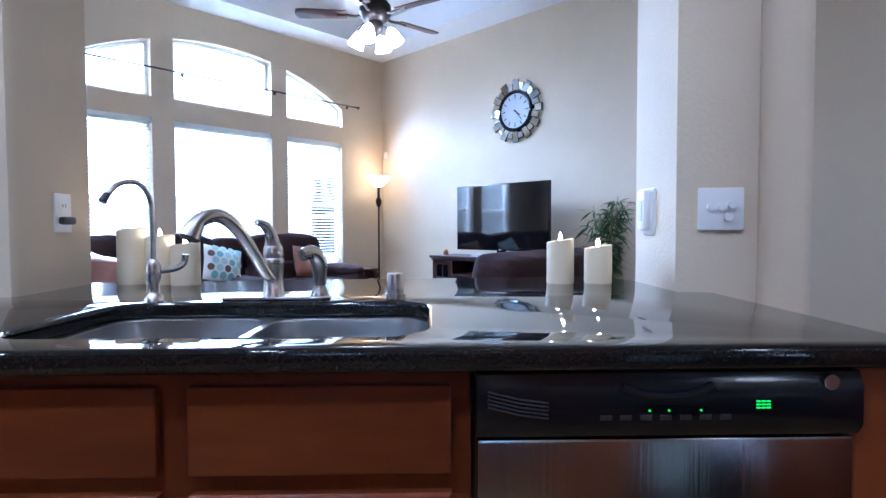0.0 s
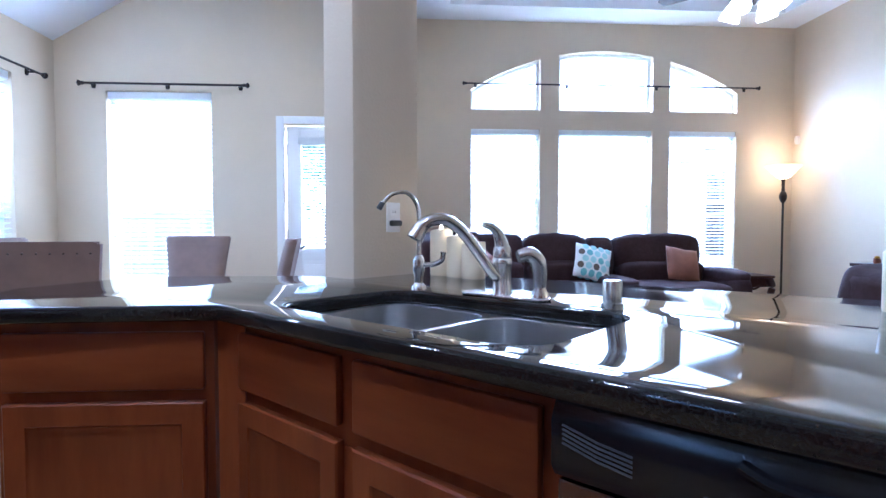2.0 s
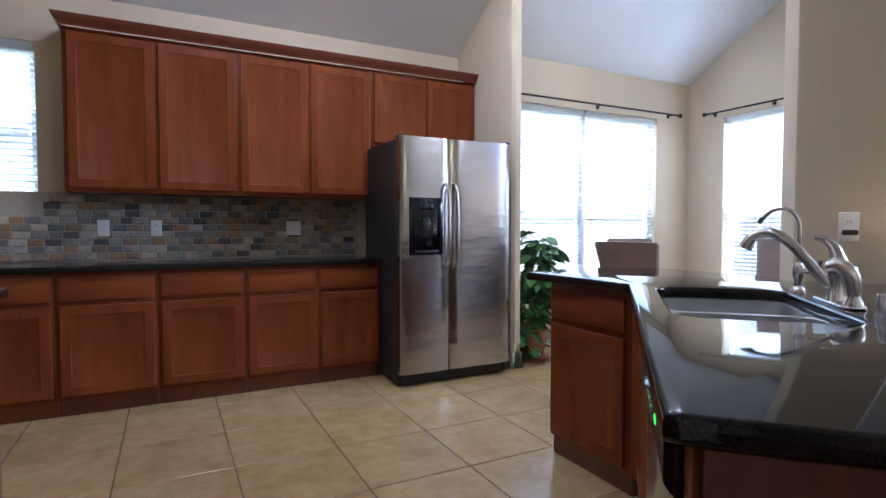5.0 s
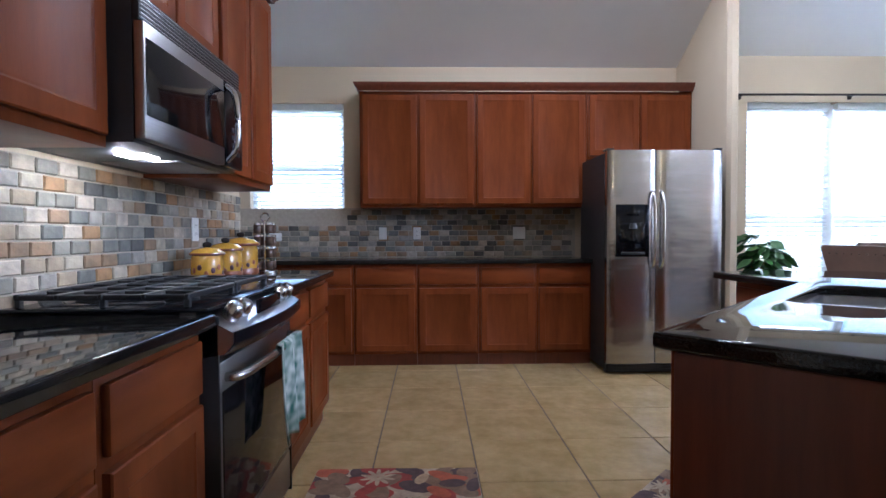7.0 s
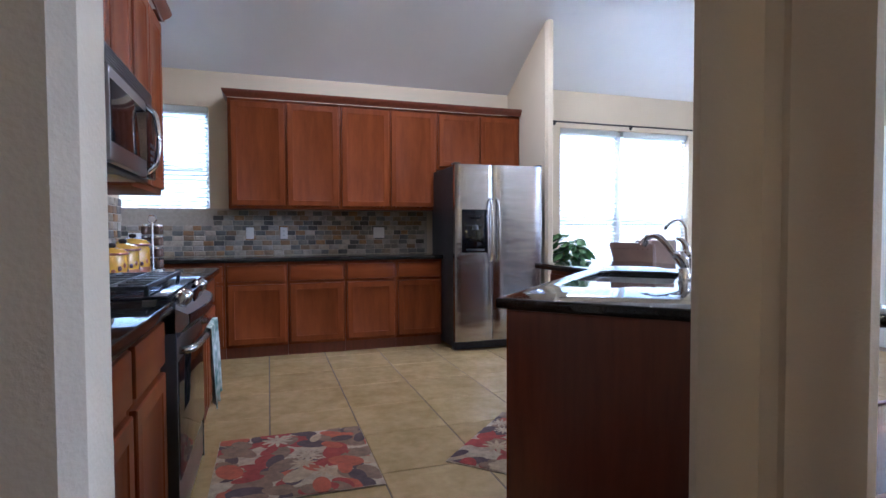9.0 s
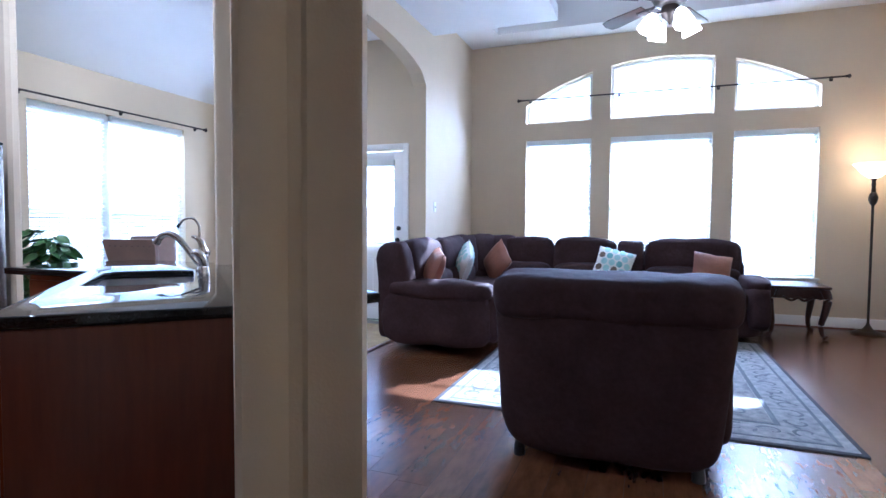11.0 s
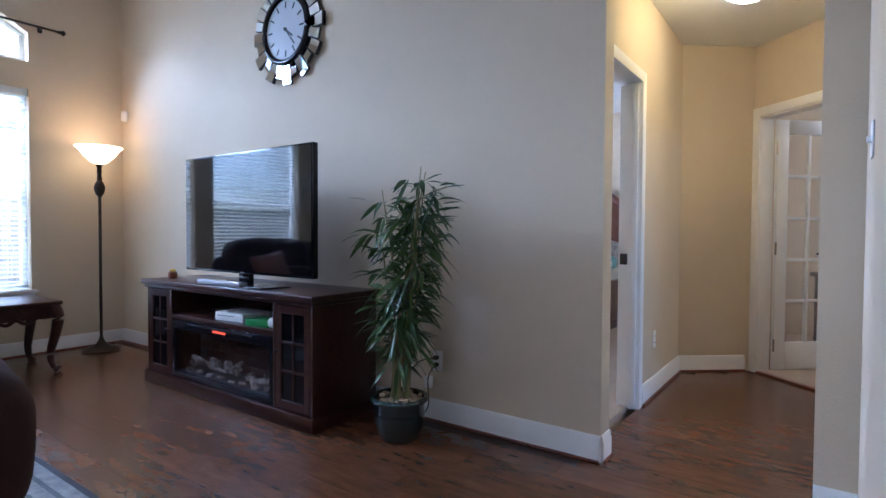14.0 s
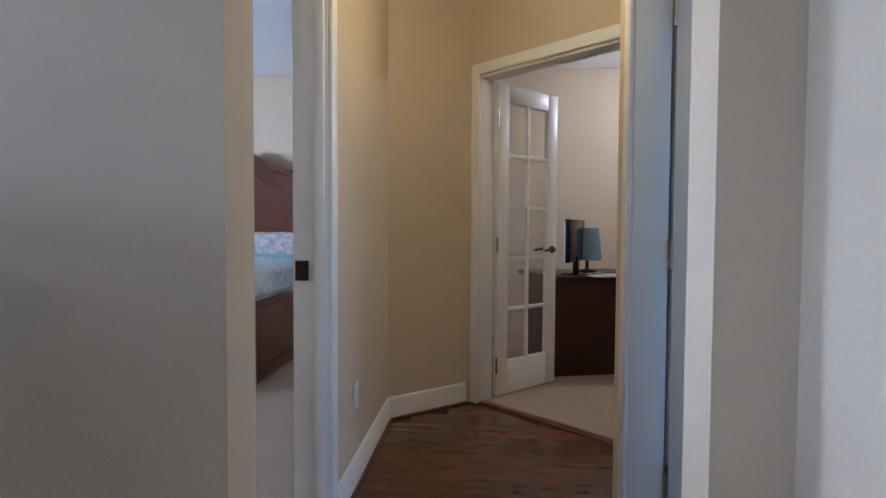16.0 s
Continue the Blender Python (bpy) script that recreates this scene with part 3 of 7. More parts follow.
def fence(x0, y0, x1, y1, n):
    d = Vector((x1 - x0, y1 - y0))
    f = thing("fence", (x0, y0, -0.15), math.degrees(math.atan2(d.y, d.x)), "weathered wooden privacy fence of upright boards", "fence")
    w = d.length / n
    me = mesh_of("board", box(0.004, w - 0.004, -0.01, 0.01, 0.03, 1.85, 0.004, 1), M_FENCE)
    for k in range(n):
        piece("board", me, f, (k * w, 0, 0))
    for z in (0.4, 1.5):
        part("rail", box(0, d.length, 0.012, 0.05, z, z + 0.09), M_FENCE, f)


def house_wing():
    w = thing("house_wing", (-9.4, 5.98, -0.15), 0, "pale brick wing of the house beside the lawn, in shade", "house")
    brick = mat("pale_brick", (0.36, 0.27, 0.22), 0.9, var=0.25, scale=14, stretch=(1, 1, 3), bump=0.6, bscale=30, alt_scale=2)
    bm = wall_columns("x", 0.0, 0.16, [plain(0, 0.75, 0, 2.65), (0.75, 1.75, [(0, 0, 0.75, 0.75), (2.25, 2.25, 2.65, 2.65)]), plain(1.75, 2.98, 0, 2.65)])
    part("wall", bm, brick, w)
    part("eave", box(-0.25, 2.98, -0.30, 0.16, 2.65, 2.80, 0.01), M_TRIM, w)
    wd = part("window", slab([(0.75, 0.75), (1.75, 0.75), (1.75, 2.25), (0.75, 2.25)], [[(0.80, 0.80), (1.70, 0.80), (1.70, 2.20), (0.80, 2.20)]], 0, 0.06, 0.004), M_TRIM, w)
    wd.matrix_basis = pose(0, 0.10, 0, 90, 0, 0)
    part("pane", box(0.80, 1.70, 0.075, 0.08, 0.80, 2.20), M_DGLASS, w)
    part("screen_bar", box(0.80, 1.70, 0.05, 0.075, 1.49, 1.53, 0.003), M_TRIM, w)


house_wing()
fence(-12.5, 12.0, -12.5, -8.0, 120)
fence(-12.5, -6.6, 6.0, -6.6, 110)


def window_unit(name, axis, at, u0, u1, z0, z1, out, mullion=None, meeting=None, slats=None, tilt=8, bars=True):
    """A window in its opening: frame, sashes and panes, set back in the wall. out: sign of the outward way along the other axis."""
    w = thing(name, (0, 0, 0), 0, "white vinyl window with clear panes", "window", kind="structure")
    t = 0.045

    def B(a, b, c, d, p, q, bev=0.004):
        lo, hi = at + out * p, at + out * q
        return box(a, b, min(lo, hi), max(lo, hi), c, d, bev) if axis == "x" else box(min(lo, hi), max(lo, hi), a, b, c, d, bev)

    for a, b, c, d in ((u0, u0 + t, z0, z1), (u1 - t, u1, z0, z1), (u0 + t, u1 - t, z0, z0 + t), (u0 + t, u1 - t, z1 - t, z1)):
        part("frame_bar", B(a, b, c, d, 0.09, 0.15), M_TRIM, w)
    edges = [u0 + t] + (list(mullion) if mullion else []) + [u1 - t]
    for m in (mullion or []):
        part("mullion", B(m - 0.05, m + 0.05, z0 + t, z1 - t, 0.085, 0.15), M_TRIM, w)
    if meeting:
        for a, b in zip(edges, edges[1:]):
            part("meeting_rail", B(a + 0.02, b - 0.02, meeting - 0.025, meeting + 0.025, 0.10, 0.14), M_TRIM, w)
    pane = part("pane", B(u0 + t, u1 - t, z0 + t, z1 - t, 0.118, 0.122, 0), M_GLASS, w, smooth=False)
    pane.visible_shadow = False
    return w


def sill(name, axis, at, u0, u1, z, inward, apron=True):
    if axis == "x":
        bm = box(u0 - 0.04, u1 + 0.04, at - 0.10 * inward, at + 0.045 * inward, z - 0.025, z, 0.006)
        if apron:
            bx(bm, u0 - 0.02, u1 + 0.02, at, at + 0.016 * inward, z - 0.085, z - 0.025, 0.004)
    else:
        bm = box(at - 0.10 * inward, at + 0.045 * inward, u0 - 0.04, u1 + 0.04, z - 0.025, z, 0.006)
        if apron:
            bx(bm, at, at + 0.016 * inward, u0 - 0.02, u1 + 0.02, z - 0.085, z - 0.025, 0.004)
    return structure(name, bm, M_TRIM, "white painted window sill", "window sill")


def blind(axis, at, u0, u1, z0, z1, pitch=0.043, tilt=14.0):
    """A horizontal slat blind hung in the opening."""
    b = thing("window_blind", (0, 0, 0), 0, "white horizontal slat blind hanging in the window", "blind", group="window blinds")
    L = u1 - u0
    me = mesh_of("slat", box(-L / 2, L / 2, -0.024, 0.024, -0.0013, 0.0013), M_BLIND)
    n = int((z1 - z0 - 0.08) / pitch)
    for k in range(n):
        ob = new("slat", me)
        ob.parent = b
        z = z1 - 0.075 - k * pitch
        if axis == "x":
            ob.matrix_basis = pose((u0 + u1) / 2, at, z, tilt, 0, 0)
        else:
            ob.matrix_basis = pose(at, (u0 + u1) / 2, z, 0, 0, 90) @ pose(0, 0, 0, -tilt, 0, 0)
    def R(a, c, d, q, bev=0.006):
        return box(a[0], a[1], at - q, at + q, c, d, bev) if axis == "x" else box(at - q, at + q, a[0], a[1], c, d, bev)
    part("headrail", R((u0 - 0.005, u1 + 0.005), z1 - 0.065, z1, 0.032), M_BLIND, b)
    part("bottom_rail", R((u0, u1), z1 - 0.075 - n * pitch - 0.012, z1 - 0.075 - n * pitch + 0.012, 0.025), M_BLIND, b)
    for f in (0.16, 0.5, 0.84):
        u = u0 + f * L
        p = (u, at - 0.027) if axis == "x" else (at - 0.027, u)
        part("ladder_cord", tube([(*p, z1 - 0.06), (*p, z1 - 0.075 - n * pitch)], 0.0015, 5), M_BLIND, b)
    return b


k = 0
for a, b in ((1.60, 2.49), (2.73, 3.96), (4.19, 5.09)):
    k += 1
    window_unit("window_%d" % k, "y", WX, a, b, 0.58, 2.37, -1, meeting=1.45)
    blind("y", WX - 0.045, a + 0.012, b - 0.012, 0.60, 2.37)
    sill("window_sill_%d" % k, "y", WX, a, b, 0.585, 1)
    tr = thing("window_%d" % (k + 10), (0, 0, 0), 0, "arched white transom window above the blinds", "window", kind="structure")
    part("frame_bar", box(WX - 0.15, WX - 0.09, a, b, 2.61, 2.655, 0.004), M_TRIM, tr)
    for u in (a, b - 0.045):
        part("frame_bar", box(WX - 0.15, WX - 0.09, u, u + 0.045, 2.655, arc_top(u + 0.022) - 0.03, 0.004), M_TRIM, tr)
    part("arched_bar", tube([(WX - 0.12, a + (b - a) * j / 14, arc_top(a + (b - a) * j / 14) - 0.012) for j in range(15)], 0.032, 8), M_TRIM, tr)
    bm = nb()
    lo = [bm.verts.new((WX - 0.12, a + (b - a) * j / 14, 2.63)) for j in range(15)]
    hi = [bm.verts.new((WX - 0.12, a + (b - a) * j / 14, arc_top(a + (b - a) * j / 14))) for j in range(15)]
    for j in range(14):
        bm.faces.new((lo[j], lo[j + 1], hi[j + 1], hi[j]))
    p = part("pane", bm, M_GLASS, tr, smooth=False)
    p.visible_shadow = False
window_unit("window_4", "x", NY, -4.09, -2.20, 0.50, 2.38, -1, mullion=[-3.06], meeting=1.29)
blind("x", NY - 0.045, -4.07, -3.10, 0.52, 2.38)
blind("x", NY - 0.045, -3.02, -2.22, 0.52, 2.38)
sill("window_sill_4", "x", NY, -4.09, -2.20, 0.505, 1)
window_unit("window_5", "y", NX, -1.97, -1.02, 0.50, 2.37, -1, meeting=1.31)
blind("y", NX - 0.045, -1.955, -1.035, 0.52, 2.37)
sill("window_sill_5", "y", NX, -1.97, -1.02, 0.505, 1)
window_unit("window_6", "x", KY, 1.66, 2.56, 1.22, 2.39, -1, meeting=1.80)
blind("x", KY - 0.045, 1.675, 2.545, 1.24, 2.39)
# unseen bedroom window, added to let the fill lamp in
window_unit("window_7", "y", -6.0, 7.9, 9.3, 0.6, 2.1, -1, meeting=1.35)
blind("y", -6.045, 7.915, 9.285, 0.62, 2.1)


def curtain_rod(x0, y0, x1, y1, z, off, n=3):
    """A dark rod with finials on wall brackets; off: the way to the wall."""
    r = thing("curtain_rod", (x0, y0, z), 0, "thin dark bronze curtain rod with knob finials, no curtain", "curtain rod", group="curtain rods")
    d = Vector((x1 - x0, y1 - y0, 0))
    u = d.normalized()
    part("rod", tube([(0, 0, 0), d], 0.010, 10), M_DARKIRON, r)
    for p, s in ((Vector((0, 0, 0)), -1), (d, 1)):
        part("finial", tube([p, p + u * 0.012 * s, p + u * 0.025 * s, p + u * 0.045 * s, p + u * 0.06 * s], [0.011, 0.017, 0.013, 0.027, 0.010], 12), M_DARKIRON, r)
    for k in range(n):
        f = 0.03 + 0.94 * k / (n - 1)
        p = d * f
        part("bracket", tube([p, p + Vector((off[0], off[1], 0.0))], 0.007, 8), M_DARKIRON, r)
        q = p + Vector((off[0], off[1], 0)) * 0.97
        part("bracket_plate", puff(q, (0.012 if off[0] else 0.02, 0.012 if off[1] else 0.02, 0.03), 0.6, 6), M_DARKIRON, r)


curtain_rod(WX + 0.08, 1.545, WX + 0.08, 5.29, 2.915, (-0.08, 0), 4)
curtain_rod(-2.05, NY + 0.08, -4.33, NY + 0.08, 2.43, (0, -0.08), 3)
curtain_rod(NX + 0.08, -2.115, NX + 0.08, -0.71, 2.42, (-0.08, 0), 3)

# ---- kitchen ----
IX, IY = -0.80, 0.34


def isl(x, y):
    """World plan to the island's own axes: along its front, and back from it."""
    c = math.sqrt(0.5)
    return (c * (x - IX + y - IY), c * (y - IY - x + IX))


def panel_door(w, h, th=0.02, stile=0.058):
    """A framed cabinet door, front at y=0 facing -y, corner at the origin."""
    bm = nb()
    rows = []
    for inset, y in ((0.0, th), (0.0, 0.004), (0.004, 0.0), (stile - 0.004, 0.0), (stile, 0.004), (stile + 0.004, 0.005), (stile + 0.016, 0.012)):
        rows.append([bm.verts.new(v) for v in ((inset, y, inset), (w - inset, y, inset), (w - inset, y, h - inset), (inset, y, h - inset))])
    for a, b in zip(rows, rows[1:]):
        ring_faces(bm, a, b)
    bm.faces.new(rows[-1])
    bm.faces.new(rows[0])
    return bm


def moved(bm, x, y, z):
    for v in bm.verts:
        v.co += Vector((x, y, z))
    return bm


def base_cabinet(at, rz, w, fronts, label, depth=0.60, h=0.874, group="base cabinets", low=None):
    """A floor cabinet: front plane at local y=0. fronts: (x0, x1) of each door with its drawer."""
    c = thing("base_cabinet", at, rz, label, "cabinet", group)
    part("body", box(0, w, 0.022, depth, 0.10, low or h, 0.002), M_CHERRY, c)
    if low:
        part("front_rail", box(0, w, 0.0222, 0.05, low, h, 0.002), M_CHERRY, c)
    part("toe_kick", box(0.0, w, 0.045, depth - 0.02, 0.0, 0.098), M_CHERRY_D, c)
    for a, b in fronts:
        part("drawer_front", moved(box(0, b - a, 0.002, 0.0215, 0, 0.145, 0.006), a, 0, 0.70), M_CHERRY_H, c)
        part("door", moved(panel_door(b - a, 0.545), a, 0.0015, 0.125), M_CHERRY, c)
    return c


def wall_cabinet(at, rz, w, h, fronts, label, depth=0.31):
    c = thing("wall_cabinet", at, rz, label, "cabinet", "wall cabinets")
    part("body", box(0, w, 0.022, depth, 0, h, 0.002), M_CHERRY, c)
    for a, b in fronts:
        part("door", moved(panel_door(b - a, h - 0.06), a, 0.0015, 0.03), M_CHERRY, c)
    return c


def crown(at, rz, L, depth, ends=(1, 1)):
    """A crown moulding round the top of the wall cabinets."""
    c = thing("crown_moulding", at, rz, "cherry crown moulding along the cabinet tops", "moulding")
    prof = [(0.0, 0.0), (-0.010, 0.0), (-0.012, 0.012), (-0.030, 0.030), (-0.045, 0.052), (-0.048, 0.068), (0.0, 0.068)]
    bm = nb()
    rows = []
    for k, (o, z) in enumerate(prof):
        rows.append([bm.verts.new((0 + o * ends[0], depth, z)), bm.verts.new((o * ends[0], o, z)), bm.verts.new((L - o * ends[1], o, z)), bm.verts.new((L - o * ends[1], depth, z))])
    for a, b in zip(rows, rows[1:] + rows[:1]):
        for k in range(3):
            bm.faces.new((a[k], a[k + 1], b[k + 1], b[k]))
    part("moulding", bm, M_CHERRY_D, c)


# run along the back wall
BK = -1.915
bounds = [-0.555, -0.08, 0.42, 0.95, 1.49, 2.0, 2.6, 3.19]
for a, b in zip(bounds, bounds[1:]):
    base_cabinet((b - 0.001, BK, 0), 180, b - a - 0.002, [(0.02, b - a - 0.022)], "cherry base cabinet with one drawer and panelled door")
wall_cabinet((1.468, KY + 0.335, 1.375), 180, 1.046, 1.05, [(0.025, 0.515), (0.54, 1.03)], "tall cherry wall cabinet with two panelled doors", 0.33)
wall_cabinet((0.42, KY + 0.335, 1.375), 180, 1.02, 1.05, [(0.02, 0.50), (0.525, 1.0)], "tall cherry wall cabinet with two panelled doors", 0.33)
wall_cabinet((-0.602, KY + 0.335, 1.81), 180, 0.970, 0.615, [(0.02, 0.475), (0.497, 0.95)], "short cherry wall cabinet above the refrigerator", 0.33)
crown((1.468, KY + 0.335, 2.425), 180, 3.04, 0.33, (1, 0))
part_ct = thing("countertop", (0, 0, 0), 0, "polished black granite countertop along the back wall", "countertop")
part("slab", slab([(-0.558, KY + 0.004), (3.19, KY + 0.004), (3.19, BK + 0.025), (-0.558, BK + 0.025)], [], 0.876, 0.914), M_GRANITE, part_ct)

# run along the range wall
LF = 1.455
for a, b, n in ((2.115, 1.63, 1), (1.63, 1.165, 1), (0.395, -0.115, 1), (-0.115, -0.62, 1)):
    base_cabinet((LF, a - 0.001, 0), -90, a - b - 0.002, [(0.02, a - b - 0.022)], "cherry base cabinet with one drawer and panelled door", 0.57)
wall_cabinet((2.03 - 0.335, 2.115, 1.37), -90, 0.95, 1.03, [(0.02, 0.465), (0.485, 0.93)], "tall cherry wall cabinet with two panelled doors", 0.33)
wall_cabinet((2.03 - 0.335, 1.163, 1.80), -90, 0.766, 0.60, [(0.02, 0.375), (0.39, 0.746)], "short cherry wall cabinet above the microwave", 0.33)
wall_cabinet((2.03 - 0.335, 0.395, 1.37), -90, 0.735, 1.03, [(0.02, 0.36), (0.38, 0.715)], "tall cherry wall cabinet beside the microwave", 0.33)
crown((2.03 - 0.335, 2.115, 2.40), -90, 2.455, 0.33, (0, 1))
ct = thing("countertop", (0, 0, 0), 0, "polished black granite countertop beside the partition wall", "countertop")
part("slab", slab([(LF - 0.025, 1.165), (2.026, 1.165), (2.026, 2.116), (LF - 0.025, 2.116)], [], 0.876, 0.914), M_GRANITE, ct)
ct = thing("countertop", (0, 0, 0), 0, "polished black granite countertop holding the yellow canisters", "countertop")
part("slab", slab([(LF - 0.025, 0.395), (2.026, 0.395), (2.026, -0.645), (LF - 0.025, -0.645)], [], 0.876, 0.914), M_GRANITE, ct)


def backsplash(name, at, rz, L, h, label, skip=None, tw=0.098, th=0.0505):
    """Running bond of tumbled slate on a mortar bed; local x along the wall, -y to the room."""
    s = tagged(thing(name, at, rz, label, "backsplash", kind="structure"))
    part("mortar_bed", box(0, L, -0.006, -0.001, 0, h), M_GROUT, s)
    kinds = []
    random.seed(11)
    for w in (tw, tw * 0.5, tw * 0.82):
        bm = box(-w / 2 + 0.003, w / 2 - 0.003, -0.013, -0.004, -th / 2 + 0.003, th / 2 - 0.003, 0.003, 1)
        for v in bm.verts:
            v.co += Vector((random.uniform(-1, 1), random.uniform(-1, 1), random.uniform(-1, 1))) * 0.0012
        kinds.append(mesh_of("tile", bm, M_SPLASH))
    for j in range(int(h / th)):
        x = 0.0
        first = True
        while x < L - 0.02:
            k = 1 if (first and j % 2) else (2 if random.random() < 0.3 else 0)
            w = (tw, tw * 0.5, tw * 0.82)[k]
            if x + w > L:
                break
            first = False
            cx, cz = x + w / 2, (j + 0.5) * th
            if not skip or not skip(cx, cz):
                piece("tile", kinds[k], s, (cx, random.uniform(-0.0015, 0.0015), cz))
            x += w
    return s


backsplash("backsplash_back", (3.19, KY, 0.915), 180, 3.77, 0.47, "tumbled slate mosaic backsplash in grey, tan and gold", lambda x, z: z > 0.30 and 3.19 - x > 1.63)
backsplash("backsplash_range", (2.03, 2.115, 0.915), -90, 2.85, 0.455, "tumbled slate mosaic backsplash behind the range")


def wall_plate(at, rz, kind, label, name="wall_outlet", w=0.072, h=0.117):
    p = thing(name, at, rz, label, "outlet" if "outlet" in name else "switch", "wall plates")
    part("plate", box(-w / 2, w / 2, -0.007, 0, -h / 2, h / 2, 0.003), M_WHITEP, p)
    if kind == "duplex":
        for z in (-0.021, 0.021):
            part("socket", moved(box(-0.016, 0.016, -0.009, -0.006, -0.013, 0.013, 0.004), 0, 0, z), M_WHITEP, p)
            for x in (-0.006, 0.006):
                part("slot", box(x - 0.0012, x + 0.0012, -0.0096, -0.0088, z - 0.004, z + 0.005), M_BLACKM, p)
    elif kind == "round":
        for x, z in ((-0.026, 0.004), (0.002, 0.004), (0.026, 0.012), (0.018, -0.022)):
            part("knob", tube([(x, -0.006, z), (x, -0.016, z)], 0.011, 12), M_WHITEP, p)
    else:
        n = max(1, round(w / 0.065))
        for k in range(n):
            x = (k - (n - 1) / 2) * 0.045
            part("toggle", box(x - 0.005, x + 0.005, -0.019, -0.006, -0.008, 0.012, 0.002), M_WHITEP, p)
    return p


for x, w, kd in ((1.29, 0.075, "switch"), (0.96, 0.072, "duplex"), (-0.03, 0.12, "switch")):
    wall_plate((x, KY + 0.016, 1.14), 180, kd, "white plastic plate on the slate backsplash", "wall_outlet" if kd == "duplex" else "light_switch", w)
wall_plate((2.32, KY + 0.016, 1.11), 180, "switch", "white plastic double plate below the kitchen window", "light_switch", 0.12, 0.075)
wall_plate((2.016, -0.06, 1.16), -90, "duplex", "white outlet plate on the slate backsplash")
wall_plate((-0.319 - 0.012, 5.52, 1.41), -90, "switch", "white light switch plate on the shaded wall", "light_switch", 0.072)
wall_plate((1.70, 2.321, 1.40), 180, "switch", "white light switch plate on the partition wall", "light_switch", 0.12)
wall_plate((-4.77, ARCHY + 0.001, 1.40), 180, "switch", "white light switch plate beside the arch", "light_switch", 0.072)
wall_plate((-2.95, NY + 0.001, 0.33), 180, "duplex", "white outlet plate below the nook window")
wall_plate((-1.399, 7.17, 0.385), 90, "duplex", "white outlet plate low on the hall wall")


# refrigerator
def refrigerator():
    W, D, H = 0.925, 0.74, 1.787
    f = thing("refrigerator", (-0.560, -1.535, 0), 180, "stainless steel side-by-side refrigerator with black sides", "refrigerator")
    part("cabinet", box(0, W, 0.075, D, 0.035, H - 0.012, 0.008), M_BLACKSIDE, f)
    part("kick_grille", box(0.01, W - 0.01, 0.055, 0.12, 0.012, 0.085, 0.006), M_BLACKM, f)
    for k in range(5):
        part("grille_bar", box(0.03, W - 0.03, 0.049, 0.056, 0.022 + k * 0.012, 0.028 + k * 0.012), M_BLACKM, f)
    for x in (0.06, W - 0.06):
        part("foot", lathe([(0.02, 0), (0.02, 0.02), (0.012, 0.036)], (x, 0.12, 0), 12), M_BLACKM, f)
    s = 0.392

    def door(x0, x1, name):
        bm = nb()
        n = 14
        pts = []
        for i in range(n + 1):
            u = i / n
            pts.append((x0 + (x1 - x0) * u, 0.016 * (2 * u - 1) ** 8))
        pts += [(x1, 0.068), (x0, 0.068)]
        prism(pts, 0.095, H, bm)
        return part(name, bm, M_FRIDGE, f)

    freezer = door(0.003, s - 0.003, "freezer_door")
    fresh = door(s + 0.003, W - 0.003, "fridge_door")
    part("door_gasket", box(0.006, W - 0.006, 0.062, 0.08, 0.1, H - 0.005), M_BLACKM, f)
    for x in (0.03, W - 0.03):
        part("hinge_cover", box(x - 0.03, x + 0.03, 0.01, 0.11, H, H + 0.016, 0.006), M_BLACKM, f)
    for x, d in ((s - 0.035, freezer), (s + 0.035, fresh)):
        part("handle", tube(bend([(x, 0.002, 0.86), (x, -0.035, 0.89), (x, -0.056, 0.97), (x, -0.06, 1.14), (x, -0.056, 1.34), (x, -0.035, 1.43), (x, 0.002, 1.46)], 5), 0.0125, 12), M_NICKEL, d, "brushed steel bow handle")
    # dispenser, a hollow with controls and chute
    dp = part("dispenser", box(0.066, 0.338, -0.004, 0.012, 0.945, 1.36, 0.008), M_BLACKP, freezer, "gloss black water and ice dispenser")
    bm = nb()
    bx(bm, 0.10, 0.335 - 0.03, -0.0075, -0.004, 0.975, 1.215, 0.002)
    part("dispenser_recess", bm, M_DGLASS, freezer)
    part("dispenser_display", box(0.15, 0.255, -0.009, -0.004, 1.27, 1.31, 0.003), M_DGLASS, freezer)
    part("dispenser_chute", lathe([(0.032, 0), (0.026, 0.03), (0.02, 0.045)], (0.20, -0.014, 1.165), 14), M_BLACKM, freezer)
    part("drip_tray", box(0.11, 0.295, -0.016, -0.005, 0.966, 0.982, 0.004), M_BLACKM, freezer)


refrigerator()


